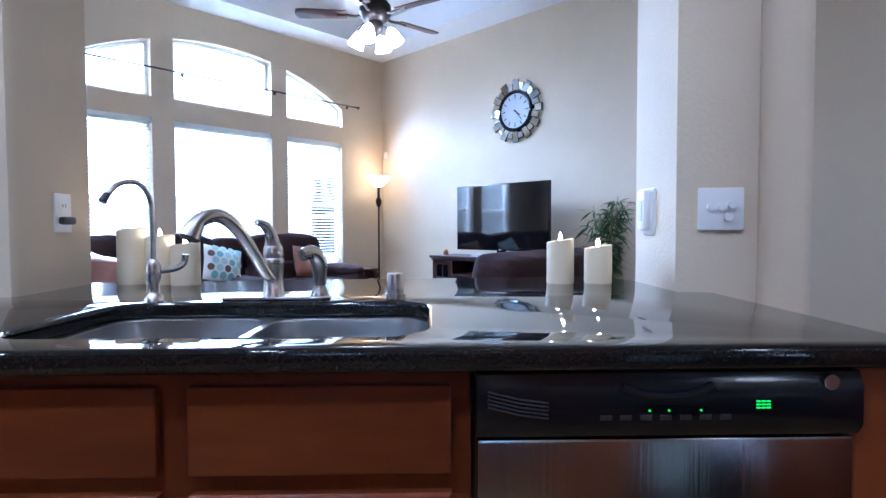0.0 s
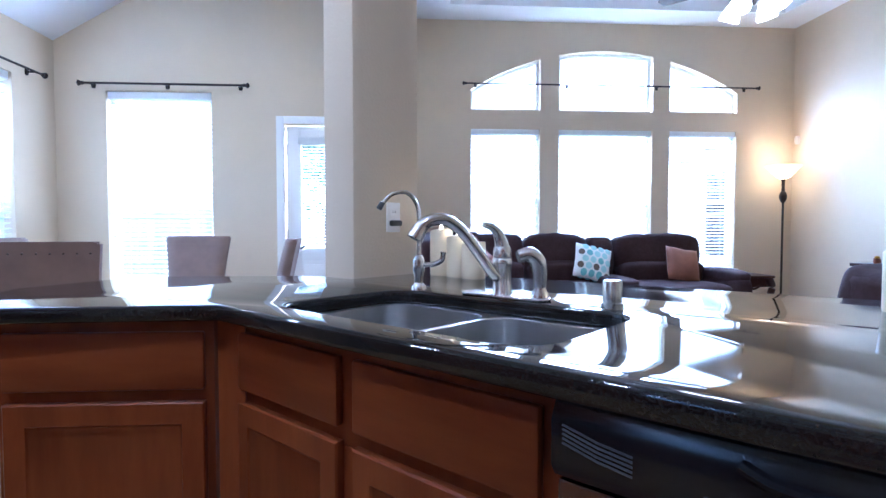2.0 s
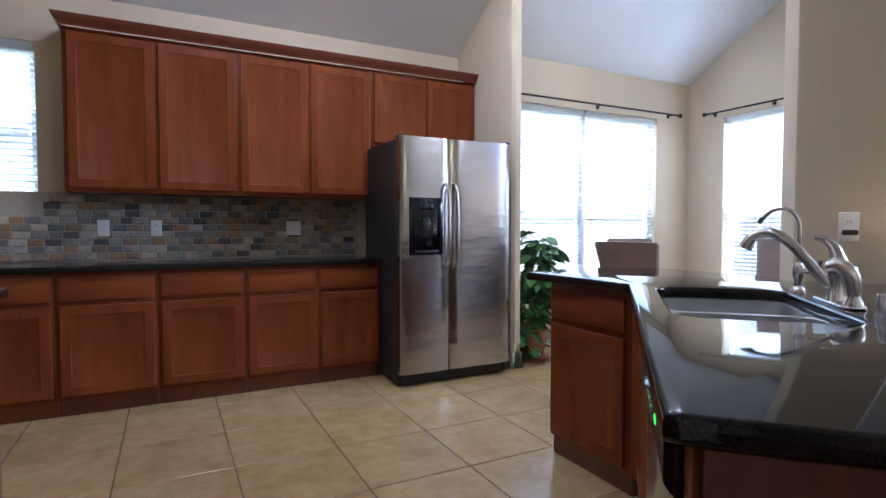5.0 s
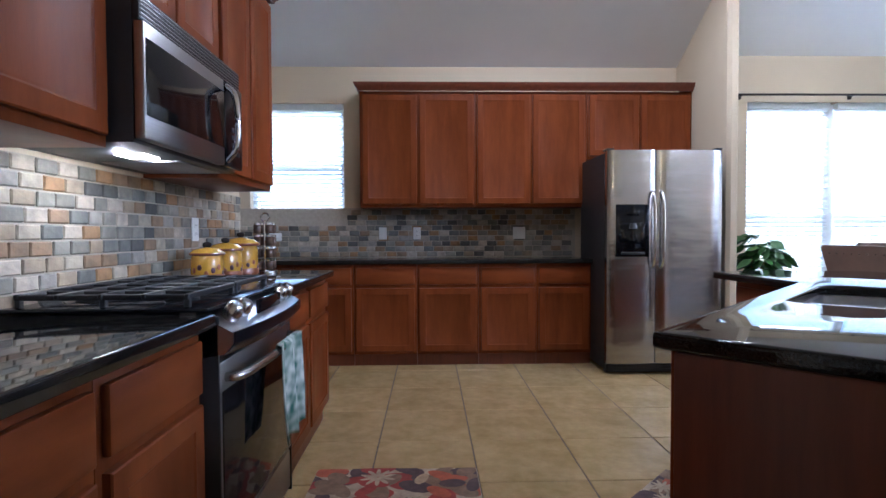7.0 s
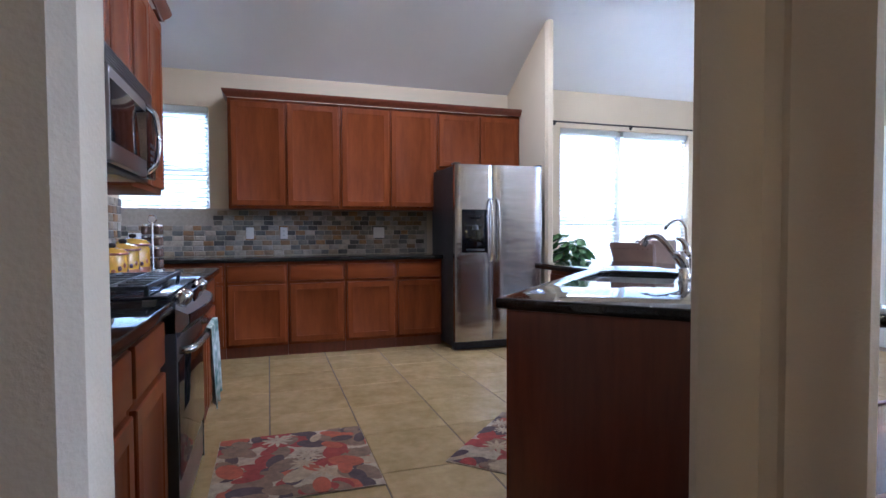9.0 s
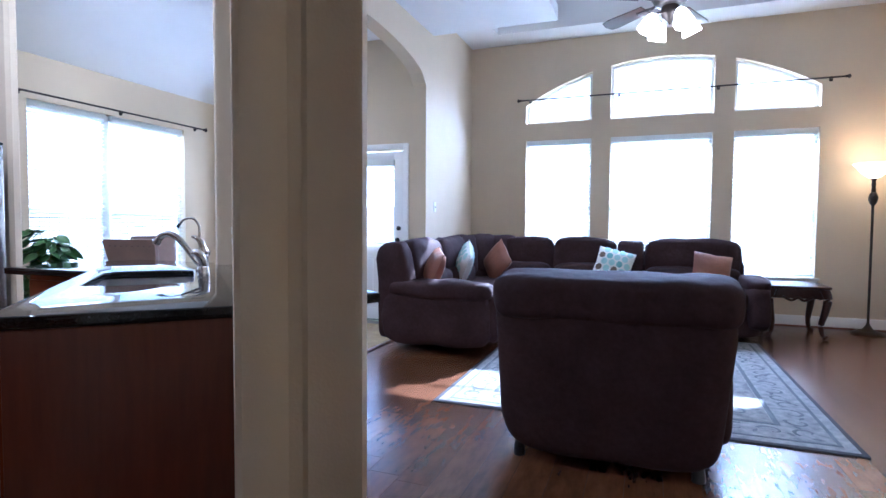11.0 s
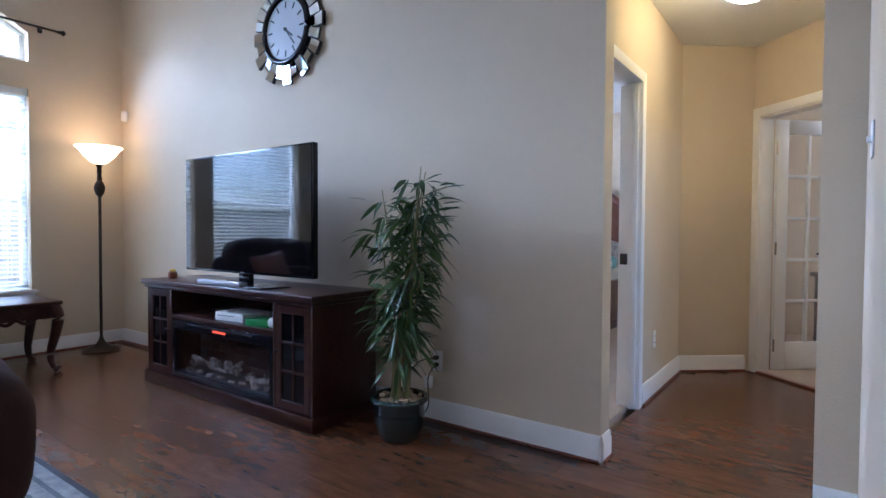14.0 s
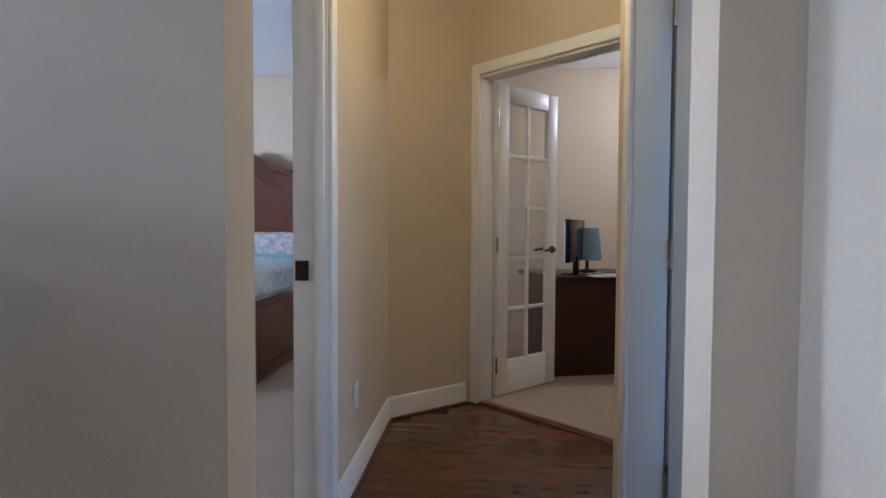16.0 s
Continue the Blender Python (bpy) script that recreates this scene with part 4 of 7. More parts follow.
# microwave over the range
def microwave():
    m = thing("microwave", (1.625, 1.161, 1.385), -90, "over-range microwave in stainless steel and black glass", "microwave")
    W = 0.762
    part("case", box(0, W, 0.02, 0.395, 0, 0.41, 0.004), M_BLACKM, m)
    part("vent_grille", box(0, W, 0.0, 0.02, 0.335, 0.41, 0.004), M_BLACKM, m)
    for k in range(6):
        part("vent_slat", box(0.006, W - 0.006, -0.003, 0.004, 0.341 + k * 0.0115, 0.3445 + k * 0.0115, 0.001), M_STEEL_H, m)
    part("door", box(0, 0.57, -0.012, 0.018, 0.01, 0.332, 0.006), M_STEEL_H, m)
    part("window", box(0.008, 0.562, -0.015, -0.008, 0.075, 0.288, 0.004), M_DGLASS, m)
    part("control_panel", box(0.574, W, -0.012, 0.018, 0.01, 0.332, 0.006), M_BLACKP, m)
    for i in range(4):
        for j in range(3):
            part("key", box(0.64 + j * 0.03, 0.662 + j * 0.03, -0.0145, -0.011, 0.06 + i * 0.03, 0.078 + i * 0.03, 0.002), M_BLACKM, m)
    part("handle", tube(bend([(0.59, -0.010, 0.03), (0.585, -0.045, 0.07), (0.582, -0.058, 0.17), (0.585, -0.045, 0.28), (0.59, -0.010, 0.315)], 6), 0.012, 10), M_CHROME, m, "bowed chrome handle")
    lens = part("cooktop_light", box(0.20, 0.30, 0.10, 0.19, -0.004, 0.002, 0.001), mat("lamp_lens", (0.9, 0.85, 0.7), 0.4, emit=(1.0, 0.85, 0.6), emit_power=14.0), m, "glowing light under the microwave")
    part("filter", box(0.36, 0.70, 0.06, 0.33, -0.005, 0.002, 0.001), M_STEEL_H, m)


microwave()


def kitchen_range():
    r = thing("range", (1.43, 1.160, 0), -90, "slide-in gas range with black grates and steel oven door", "range")
    W = 0.76
    part("body", box(0.004, W - 0.004, 0.05, 0.59, 0.06, 0.885, 0.004), M_BLACKM, r)
    part("cooktop", box(-0.008, W + 0.008, 0.02, 0.59, 0.918, 0.930, 0.004), M_BLACKP, r)
    # bowed control panel
    bm = nb()
    prof = [(0.04, 0.79), (-0.02, 0.80), (-0.045, 0.83), (-0.045, 0.86), (0.06, 0.917), (0.10, 0.917), (0.10, 0.79)]
    rows = []
    for i in range(17):
        u = i / 16
        bow = 0.030 * (1 - (2 * u - 1) ** 2)
        rows.append([bm.verts.new((u * W, y - (bow if y < 0.05 else 0), z)) for y, z in prof])
    for a, b in zip(rows, rows[1:]):
        ring_faces(bm, a, b)
    bm.faces.new(rows[0])
    bm.faces.new(rows[-1])
    part("control_panel", bm, M_STEEL_H, r)
    bm = nb()
    rows = []
    for i in range(17):
        u = i / 16
        bow = 0.030 * (1 - (2 * u - 1) ** 2)
        rows.append([bm.verts.new((0.004 + u * (W - 0.008), y - bow, z)) for y, z in ((-0.022, 0.797), (-0.049, 0.829), (-0.049, 0.862), (-0.040, 0.862), (-0.040, 0.832), (-0.016, 0.800))])
    for a, b in zip(rows, rows[1:]):
        ring_faces(bm, a, b)
    bm.faces.new(rows[0])
    bm.faces.new(rows[-1])
    part("front_band", bm, M_BLACKP, r, "gloss black band under the knobs")
    for x in (0.0, W - 0.009):
        part("side_panel", box(x, x + 0.009, -0.004, 0.55, 0.06, 0.905, 0.002), M_BLACKM, r)
    part("display", moved(box(0.25, 0.51, 0, 0.006, 0, 0.06, 0.002), 0, -0.034, 0.862), M_DGLASS, r).matrix_basis = pose(0, 0, 0)
    for x in (0.09, 0.17, 0.59, 0.67):
        part("knob", tube([(x, 0.0, 0.888), (x, -0.012, 0.905), (x, -0.022, 0.926), (x, -0.026, 0.932)], [0.027, 0.028, 0.024, 0.018], 16), M_NICKEL, r, "brushed steel burner knob")
    door = part("oven_door", box(0.01, W - 0.01, -0.005, 0.05, 0.245, 0.775, 0.008), M_STEEL_H, r)
    part("oven_window", box(0.018, W - 0.018, -0.009, -0.002, 0.262, 0.69, 0.004), M_DGLASS, door)
    part("oven_handle", tube(bend([(0.05, 0.0, 0.725), (0.06, -0.045, 0.728), (0.2, -0.062, 0.73), (0.38, -0.066, 0.73), (0.56, -0.062, 0.73), (0.70, -0.045, 0.728), (0.71, 0.0, 0.725)], 5), 0.014, 12), M_NICKEL, door)
    part("drawer", box(0.01, W - 0.01, 0.0, 0.05, 0.075, 0.235, 0.008), M_STEEL_H, r)
    part("kick", box(0.02, W - 0.02, 0.06, 0.5, 0.0, 0.062), M_BLACKM, r)
    for gx in (0.02, 0.385):
        g = nb()
        for y in (0.09, 0.21, 0.33, 0.45, 0.56):
            bx(g, gx, gx + 0.355, y - 0.007, y + 0.007, 0.952, 0.968, 0.003, 1)
        for x in (gx + 0.01, gx + 0.12, gx + 0.235, gx + 0.345):
            bx(g, x - 0.007, x + 0.007, 0.085, 0.565, 0.950, 0.966, 0.003, 1)
        for x in (gx + 0.012, gx + 0.343):
            for y in (0.092, 0.325, 0.558):
                bx(g, x - 0.008, x + 0.008, y - 0.008, y + 0.008, 0.929, 0.955, 0.002, 1)
        part("grate", g, M_BLACKM, r, "cast-iron grate")
    for x in (0.195, 0.56):
        for y in (0.18, 0.45):
            part("burner", lathe([(0.05, 0.929), (0.048, 0.938), (0.034, 0.940), (0.034, 0.946), (0.0, 0.947)], (x, y, 0), 20), M_BLACKM, r)


kitchen_range()


def dish_towel():
    t = thing("dish_towel", (1.43, 0.82, 0.42), -90, "white dish towel with green leaf print on the oven handle", "towel")
    m = mat("leaf_print_cotton", (0.55, 0.56, 0.50), 0.9, alt=(0.02, 0.10, 0.07), scale=17, detail=1, bump=0.6, bscale=300)
    bm = nb()
    n, rows = 18, []
    for i in range(26):
        v = i / 25
        row = []
        for j in range(n + 1):
            u = j / n
            y = -0.083 - 0.012 * math.sin(u * 14 + 1.2) * (0.35 + 0.65 * v) - 0.01 * v
            row.append(bm.verts.new((u * 0.27 - 0.015 * math.sin(3 * v + u * 4), y, 0.33 - 0.34 * v + 0.01 * math.sin(u * 9))))
        rows.append(row)
    back = [bm.verts.new((j / n * 0.27, -0.045, 0.28)) for j in range(n + 1)]
    top = [bm.verts.new((j / n * 0.27, -0.066, 0.338)) for j in range(n + 1)]
    for a, b in zip([back, top] + rows, [top] + rows):
        for j in range(n):
            bm.faces.new((a[j], a[j + 1], b[j + 1], b[j]))
    ob = part("cloth", bm, m, t)
    so = ob.modifiers.new("thickness", "SOLIDIFY")
    so.thickness = 0.004


dish_towel()

M_YELLOW = mat("mustard_glaze", (0.55, 0.30, 0.03), 0.25, var=0.12, scale=10, coat=0.4)
M_PLUM = mat("plum_glaze", (0.05, 0.015, 0.02), 0.3, var=0.2, scale=20, coat=0.3)
M_RUST = mat("rust_glaze", (0.24, 0.07, 0.02), 0.3, var=0.25, scale=25, coat=0.3)


def canister(x, y, s):
    c = thing("canister", (x, y, 0.914), 20, "mustard yellow ceramic canister with painted fruit and lid", "canister", "yellow canisters")
    part("jar", lathe([(0.066 * s, 0), (0.072 * s, 0.012), (0.074 * s, 0.05), (0.072 * s, 0.12 * s), (0.066 * s, 0.135 * s)], seg=28), M_YELLOW, c)
    part("foot_band", lathe([(0.068 * s, 0.0), (0.0755 * s, 0.010), (0.0765 * s, 0.036), (0.0745 * s, 0.040)], seg=28), M_RUST, c)
    part("lid", lathe([(0.078 * s, 0.135 * s), (0.080 * s, 0.142 * s), (0.06 * s, 0.160 * s), (0.02 * s, 0.170 * s), (0.0, 0.171 * s)], seg=28), M_YELLOW, c)
    part("lid_band", lathe([(0.0785 * s, 0.133 * s), (0.082 * s, 0.137 * s), (0.081 * s, 0.144 * s)], seg=28), M_RUST, c)
    part("lid_knob", puff((0, 0, 0.182 * s), (0.020, 0.009, 0.013), 0.8, 8), M_DARKIRON, c)
    random.seed(int(s * 100))
    for k in range(7):
        a = radians(40 + k * 24)
        r = 0.0705 * s
        part("painted_fruit", puff((r * math.cos(a), r * math.sin(a), 0.058 + 0.016 * math.sin(k * 2.1)), (0.007, 0.011, 0.014), 0.9, 6, tilt=rot(0, 0, 40 + k * 24)), (M_RUST, M_PLUM)[k % 2], c)


canister(1.86, 0.17, 0.95)
canister(1.86, -0.05, 1.05)
canister(1.86, -0.27, 1.2)


def spice_rack():
    s = thing("spice_rack", (1.80, -0.50, 0.914), 0, "chrome carousel rack holding small spice jars", "spice rack")
    part("base", lathe([(0.07, 0), (0.07, 0.01), (0.012, 0.016)], seg=20), M_CHROME, s)
    part("post", tube([(0, 0, 0.01), (0, 0, 0.30)], 0.006, 8), M_CHROME, s)
    part("top_ring", tube([(0.025 * math.cos(a * 0.5236), 0, 0.32 + 0.025 * math.sin(a * 0.5236)) for a in range(12)], 0.004, 6, closed=True), M_CHROME, s)
    m = mat("spice_jar_glass", (0.10, 0.06, 0.04), 0.15, var=0.4, scale=20)
    for lev in range(4):
        for k in range(4):
            a = radians(45 + 90 * k)
            j = part("jar", lathe([(0.02, 0), (0.022, 0.005), (0.022, 0.045), (0.018, 0.05)], (0.048 * math.cos(a), 0.048 * math.sin(a), 0.016 + lev * 0.07), 12), m, s)
            part("lid", lathe([(0.021, 0.05), (0.021, 0.062), (0.0, 0.063)], (0.048 * math.cos(a), 0.048 * math.sin(a), 0.016 + lev * 0.07), 12), M_CHROME, j)


spice_rack()


def floor_mat(at, rz, w, d):
    m = thing("floor_mat", at, rz, "rectangular kitchen mat printed with red, brown and cream flowers", "rug", "kitchen mats")

    def weave(name, c):
        return mat(name, c, 0.95, var=0.25, scale=24, bump=0.6, bscale=220)

    cream = weave("cream_mat_weave", (0.29, 0.225, 0.145))
    tints = [weave("red_weave", (0.20, 0.026, 0.016)), weave("rust_weave", (0.27, 0.060, 0.022)), weave("brown_weave", (0.15, 0.090, 0.050)), weave("plum_weave", (0.060, 0.034, 0.034)), weave("tan_weave", (0.28, 0.20, 0.115))]
    part("weave", box(-w / 2, w / 2, -d / 2, d / 2, 0.0, 0.008, 0.003), cream, m)
    random.seed(21)
    lev = 0.0086

    def petals(x, y, n, r, wide, reach, turn, z):
        bm = nb()
        for p in range(n):
            a = 2 * math.pi * p / n + turn
            ca, sa = math.cos(a), math.sin(a)
            bm.faces.new([bm.verts.new((x + reach * ca + r * math.cos(b) * ca - wide * math.sin(b) * sa, y + reach * sa + r * math.cos(b) * sa + wide * math.sin(b) * ca, z + 0.00005 * p)) for b in [2 * math.pi * v / 14 for v in range(14)]])
        for v in bm.verts:
            v.co.x = max(-w / 2 + 0.004, min(w / 2 - 0.004, v.co.x))
            v.co.y = max(-d / 2 + 0.004, min(d / 2 - 0.004, v.co.y))
        return bm

    count = int(w * d * 215)
    for k in range(count):
        x, y = random.uniform(-w / 2, w / 2), random.uniform(-d / 2, d / 2)
        r = random.uniform(0.055, 0.095)
        lev += 0.00004
        part("woven_petal", petals(x, y, 1, r, r * random.uniform(0.45, 0.65), 0.0, random.random() * 6.28, lev), random.choice(tints + tints[:1] + tints[2:4]), m, smooth=False)
    for k in range(max(3, int(w * d * 8))):
        x, y = random.uniform(-w / 2 + 0.06, w / 2 - 0.06), random.uniform(-d / 2 + 0.06, d / 2 - 0.06)
        r = random.uniform(0.028, 0.042)
        lev += 0.0006
        part("woven_flower", petals(x, y, 10, r, r * 0.26, r * 1.05, random.random(), lev), (cream, tints[4])[k % 2], m, smooth=False)


floor_mat((1.0, 0.49, 0), 0, 0.76, 0.76)
floor_mat((-0.17, 0.62, 0), 45, 0.80, 0.50)


# ---- island ----
def island():
    base_cabinet((IX - 0.005, -0.205, 0), 90, 0.52, [(0.02, 0.50)], "cherry island cabinet with one drawer and panelled door", 0.62, group="island cabinets")
    base_cabinet((IX - 0.021, IY + 0.021, 0), 45, 0.912, [(0.01, 0.415), (0.462, 0.88)], "cherry sink cabinet with two false drawers and doors", 0.62, group="island cabinets", low=0.66)
    fl = thing("filler_post", (IX - 0.02, IY + 0.02, 0), 0, "cherry corner post between the island cabinets", "cabinet panel")
    part("post", prism([(-0.004, -0.035), (-0.022, -0.035), (-0.022, 0.03), (0.03, 0.042), (0.01, 0.012)], 0.10, 0.874), M_CHERRY, fl)
    e = thing("island_end_panel", (IX - 0.02, IY + 0.02, 0), 45, "dark cherry end panel of the island", "cabinet panel")
    part("panel", box(1.525, 1.615, 0.012, 0.64, 0.0, 0.8735, 0.003), M_CHERRY_D, e)
    part("trim_strip", box(1.527, 1.60, 0.0, 0.0115, 0.10, 0.8735, 0.002), M_CHERRY, e)
    d = thing("dishwasher", (IX - 0.02 - 0.0405, IY + 0.02 - 0.0405, 0), 45, "dishwasher with black control strip and stainless door", "dishwasher")
    x0, x1 = 0.972, 1.58
    part("tub", box(x0, x1, 0.04, 0.62, 0.10, 0.872, 0.004), M_BLACKM, d)
    part("door", box(x0 + 0.004, x1 - 0.004, -0.012, 0.04, 0.13, 0.762, 0.006), M_STEEL, d)
    bm = nb()
    prof = [(0.04, 0.768), (-0.016, 0.768), (-0.026, 0.784), (-0.026, 0.846), (-0.016, 0.868), (0.04, 0.868)]
    a = [bm.verts.new((x0 + 0.003, y, z)) for y, z in prof]
    b = [bm.verts.new((x1 - 0.003, y, z)) for y, z in prof]
    ring_faces(bm, a, b)
    bm.faces.new(a)
    bm.faces.new(b)
    cp = part("control_strip", bm, M_BLACKP, d)
    part("grip", tube(bend([(1.20, -0.024, 0.848), (1.23, -0.028, 0.838), (1.27, -0.029, 0.834), (1.31, -0.028, 0.838), (1.34, -0.024, 0.848)], 5), 0.008, 8), M_BLACKP, cp)
    for k in range(5):
        part("vent_rib", tube([(0.992, -0.0265, 0.842 - k * 0.006), (1.04, -0.0265, 0.830 - k * 0.006), (1.085, -0.0265, 0.824 - k * 0.006)], 0.0016, 6), M_BLACKM, cp)
    grey = mat("button_grey", (0.022, 0.022, 0.024), 0.35)
    for k in range(7):
        part("button", box(1.165 + k * 0.031, 1.183 + k * 0.031, -0.0275, -0.0255, 0.796, 0.804, 0.002), grey, cp)
    green = mat("green_led", (0.02, 0.1, 0.02), 0.4, emit=(0.16, 0.9, 0.04), emit_power=0.28)
    for k in (0, 3, 8):
        part("indicator", box(1.240 + k * 0.010, 1.243 + k * 0.010, -0.0275, -0.0258, 0.810, 0.812), green, cp)
    for k in range(3):
        for z in (0.0, 0.005, 0.010):
            part("display_digit", box(1.408 + k * 0.008, 1.4135 + k * 0.008, -0.0275, -0.0258, 0.813 + z, 0.815 + z), green, cp)
    part("dial", tube([(1.525, -0.018, 0.853), (1.525, -0.028, 0.853)], 0.012, 16), M_NICKEL, cp)
    part("kick", box(x0, x1, 0.06, 0.5, 0.0, 0.10), M_BLACKM, d)
    k = structure("wall_bar", prism([(-1.42, 0.92), (-0.52, 1.90), (-0.60, 1.98), (-1.50, 1.0)], 0, 0.872), M_WALL, "beige half wall under the counter overhang")


island()
OUT = [(-0.76, -0.325), (-0.783, 0.338), (0.345, 1.475), (0.335, 1.495), (-0.115, 1.965), (-0.19, 1.915), (-0.425, 2.15), (-0.60, 2.22), (-1.70, 0.93), (-1.78, 0.80), (-1.455, 0.595), (-1.605, 0.44), (-1.61, -0.24), (-1.19, -0.42)]
OUTL = [isl(*p) for p in OUT]
BOWLS = [(0.105, 0.455, 0.095, 0.505), (0.475, 0.835, 0.095, 0.505)]
HOLE = rounded(0.095, 0.84, 0.085, 0.515, 0.085, 8)
ic = thing("island_countertop", (IX, IY, 0), 45, "polished black granite island countertop with a sink cutout", "countertop")
part("slab", slab(OUTL, [HOLE], 0.874, 0.914, 0.010), M_GRANITE, ic)


def sink():
    s = thing("sink", (IX, IY, 0), 45, "double-bowl brushed stainless undermount sink", "sink")
    part("rim", slab(rounded(0.075, 0.86, 0.065, 0.535, 0.09, 8), [rounded(*b, 0.07, 8) for b in BOWLS], 0.866, 0.8735, 0.002), M_SINK, s)
    for x0, x1, y0, y1 in BOWLS:
        bm = nb()
        rows = []
        for inset, z, r in ((0.0, 0.868, 0.07), (0.004, 0.80, 0.07), (0.010, 0.72, 0.065), (0.03, 0.692, 0.05), (0.06, 0.688, 0.04)):
            rows.append([bm.verts.new((x, y, z)) for x, y in rounded(x0 + inset, x1 - inset, y0 + inset, y1 - inset, r, 8)])
        for a, b in zip(rows, rows[1:]):
            ring_faces(bm, a, b)
        bm.faces.new(rows[-1])
        bowl = part("bowl", bm, M_SINK, s)
        part("drain", lathe([(0.045, 0), (0.045, 0.003), (0.03, 0.003), (0.028, -0.004), (0.0, -0.004)], ((x0 + x1) / 2, (y0 + y1) / 2, 0.690), 20), M_CHROME, bowl)


sink()


def faucet():
    f = thing("faucet", (IX, IY, 0.914), 45, "brushed nickel kitchen faucet with high curved spout and side spray", "faucet")
    part("deck_plate", slab(rounded(0.315, 0.590, 0.535, 0.595, 0.028), [], 0.0, 0.010, 0.004), M_NICKEL, f)
    part("body", lathe([(0.030, 0.008), (0.026, 0.02), (0.024, 0.05), (0.0245, 0.085), (0.026, 0.09), (0.026, 0.102), (0.0235, 0.106), (0.025, 0.118), (0.023, 0.132), (0.016, 0.146)], (0.445, 0.565, 0), 24), M_NICKEL, f)
    sp = bend([(0.445, 0.555, 0.05), (0.437, 0.535, 0.065), (0.418, 0.50, 0.118), (0.396, 0.455, 0.178), (0.374, 0.415, 0.208), (0.352, 0.378, 0.205), (0.338, 0.352, 0.184), (0.335, 0.345, 0.170)], 6)
    part("spout", tube(sp, [0.0140 + 0.0035 * (k / len(sp)) for k in range(len(sp))], 14), M_NICKEL, f)
    part("spout_tip", tube([(0.342, 0.360, 0.192), (0.336, 0.348, 0.172), (0.333, 0.342, 0.160)], [0.0175, 0.0205, 0.0215], 14), M_NICKEL, f)
    hd = bend([(0.445, 0.565, 0.125), (0.444, 0.561, 0.150), (0.440, 0.552, 0.172), (0.432, 0.535, 0.190), (0.420, 0.513, 0.197)], 5)
    part("lever", tube(hd, [0.021 - 0.014 * (k / len(hd)) for k in range(len(hd))], 12), M_NICKEL, f)
    part("sprayer_base", lathe([(0.024, 0.008), (0.022, 0.02), (0.016, 0.03), (0.015, 0.045)], (0.562, 0.565, 0), 18), M_NICKEL, f)
    sb = bend([(0.562, 0.565, 0.03), (0.563, 0.562, 0.075), (0.560, 0.552, 0.105), (0.548, 0.535, 0.120), (0.530, 0.512, 0.115)], 5)
    part("side_spray", tube(sb, [0.015 + 0.006 * math.sin(math.pi * k / len(sb)) for k in range(len(sb))], 12), M_NICKEL, f)
    w = thing("filter_tap", (IX, IY, 0.914), 45, "slim brushed nickel drinking water tap with gooseneck", "faucet")
    part("base", lathe([(0.024, 0), (0.022, 0.012), (0.013, 0.022), (0.012, 0.04), (0.018, 0.06), (0.018, 0.09), (0.010, 0.105)], (0.15, 0.548, 0), 18), M_NICKEL, w)
    gn = bend([(0.15, 0.548, 0.10), (0.15, 0.548, 0.20), (0.148, 0.544, 0.255), (0.135, 0.515, 0.292), (0.115, 0.473, 0.288), (0.101, 0.443, 0.258)], 6)
    part("gooseneck", tube(gn, 0.0065, 10), M_NICKEL, w)
    part("nozzle", tube([(0.102, 0.445, 0.262), (0.097, 0.434, 0.243)], [0.008, 0.009], 10), M_BLACKM, w)
    part("lever", tube(bend([(0.155, 0.552, 0.075), (0.185, 0.575, 0.078), (0.205, 0.59, 0.09), (0.21, 0.593, 0.115)], 4), [0.008] * 12 + [0.010], 8), M_NICKEL, w)
    g = thing("air_gap", (IX, IY, 0.914), 45, "cylindrical brushed nickel air gap cap beside the sink", "sink fitting")
    part("collar", lathe([(0.026, 0), (0.026, 0.014), (0.022, 0.016)], (0.755, 0.565, 0), 24), M_NICKEL, g)
    part("cap", lathe([(0.022, 0.016), (0.0225, 0.060), (0.020, 0.066), (0.0, 0.067)], (0.755, 0.565, 0), 24), M_NICKEL, g)


faucet()
M_FLAME = mat("flame_bulb", (0.9, 0.6, 0.3), 0.5, emit=(1.0, 0.72, 0.38), emit_power=6.0)


def candle(x, y, r, h, label):
    c = thing("candle", (x, y, 0.914), 0, label, "candle", "pillar candles")
    random.seed(int(1000 * h))
    bm = nb()
    rows = []
    seg = 28
    for rr, z in ((r * 0.97, 0.0), (r, 0.004), (r, h * 0.5), (r, h), (r * 0.93, h + 0.003), (r * 0.86, h - 0.004), (r * 0.5, h - 0.010), (0.002, h - 0.012)):
        rows.append([bm.verts.new((rr * math.cos(2 * math.pi * k / seg), rr * math.sin(2 * math.pi * k / seg), z + (0.006 * math.sin(2 * math.pi * k / seg + 1) if z > h * 0.9 else 0))) for k in range(seg)])
    for a, b in zip(rows, rows[1:]):
        ring_faces(bm, a, b)
    bm.faces.new(rows[0])
    bm.faces.new(rows[-1])
    part("wax", bm, M_WAX, c)
    part("flame", lathe([(0.002, h - 0.012), (0.006, h + 0.006), (0.007, h + 0.012), (0.003, h + 0.024), (0.0, h + 0.030)], seg=10), M_FLAME, c, "small glowing electric flame")


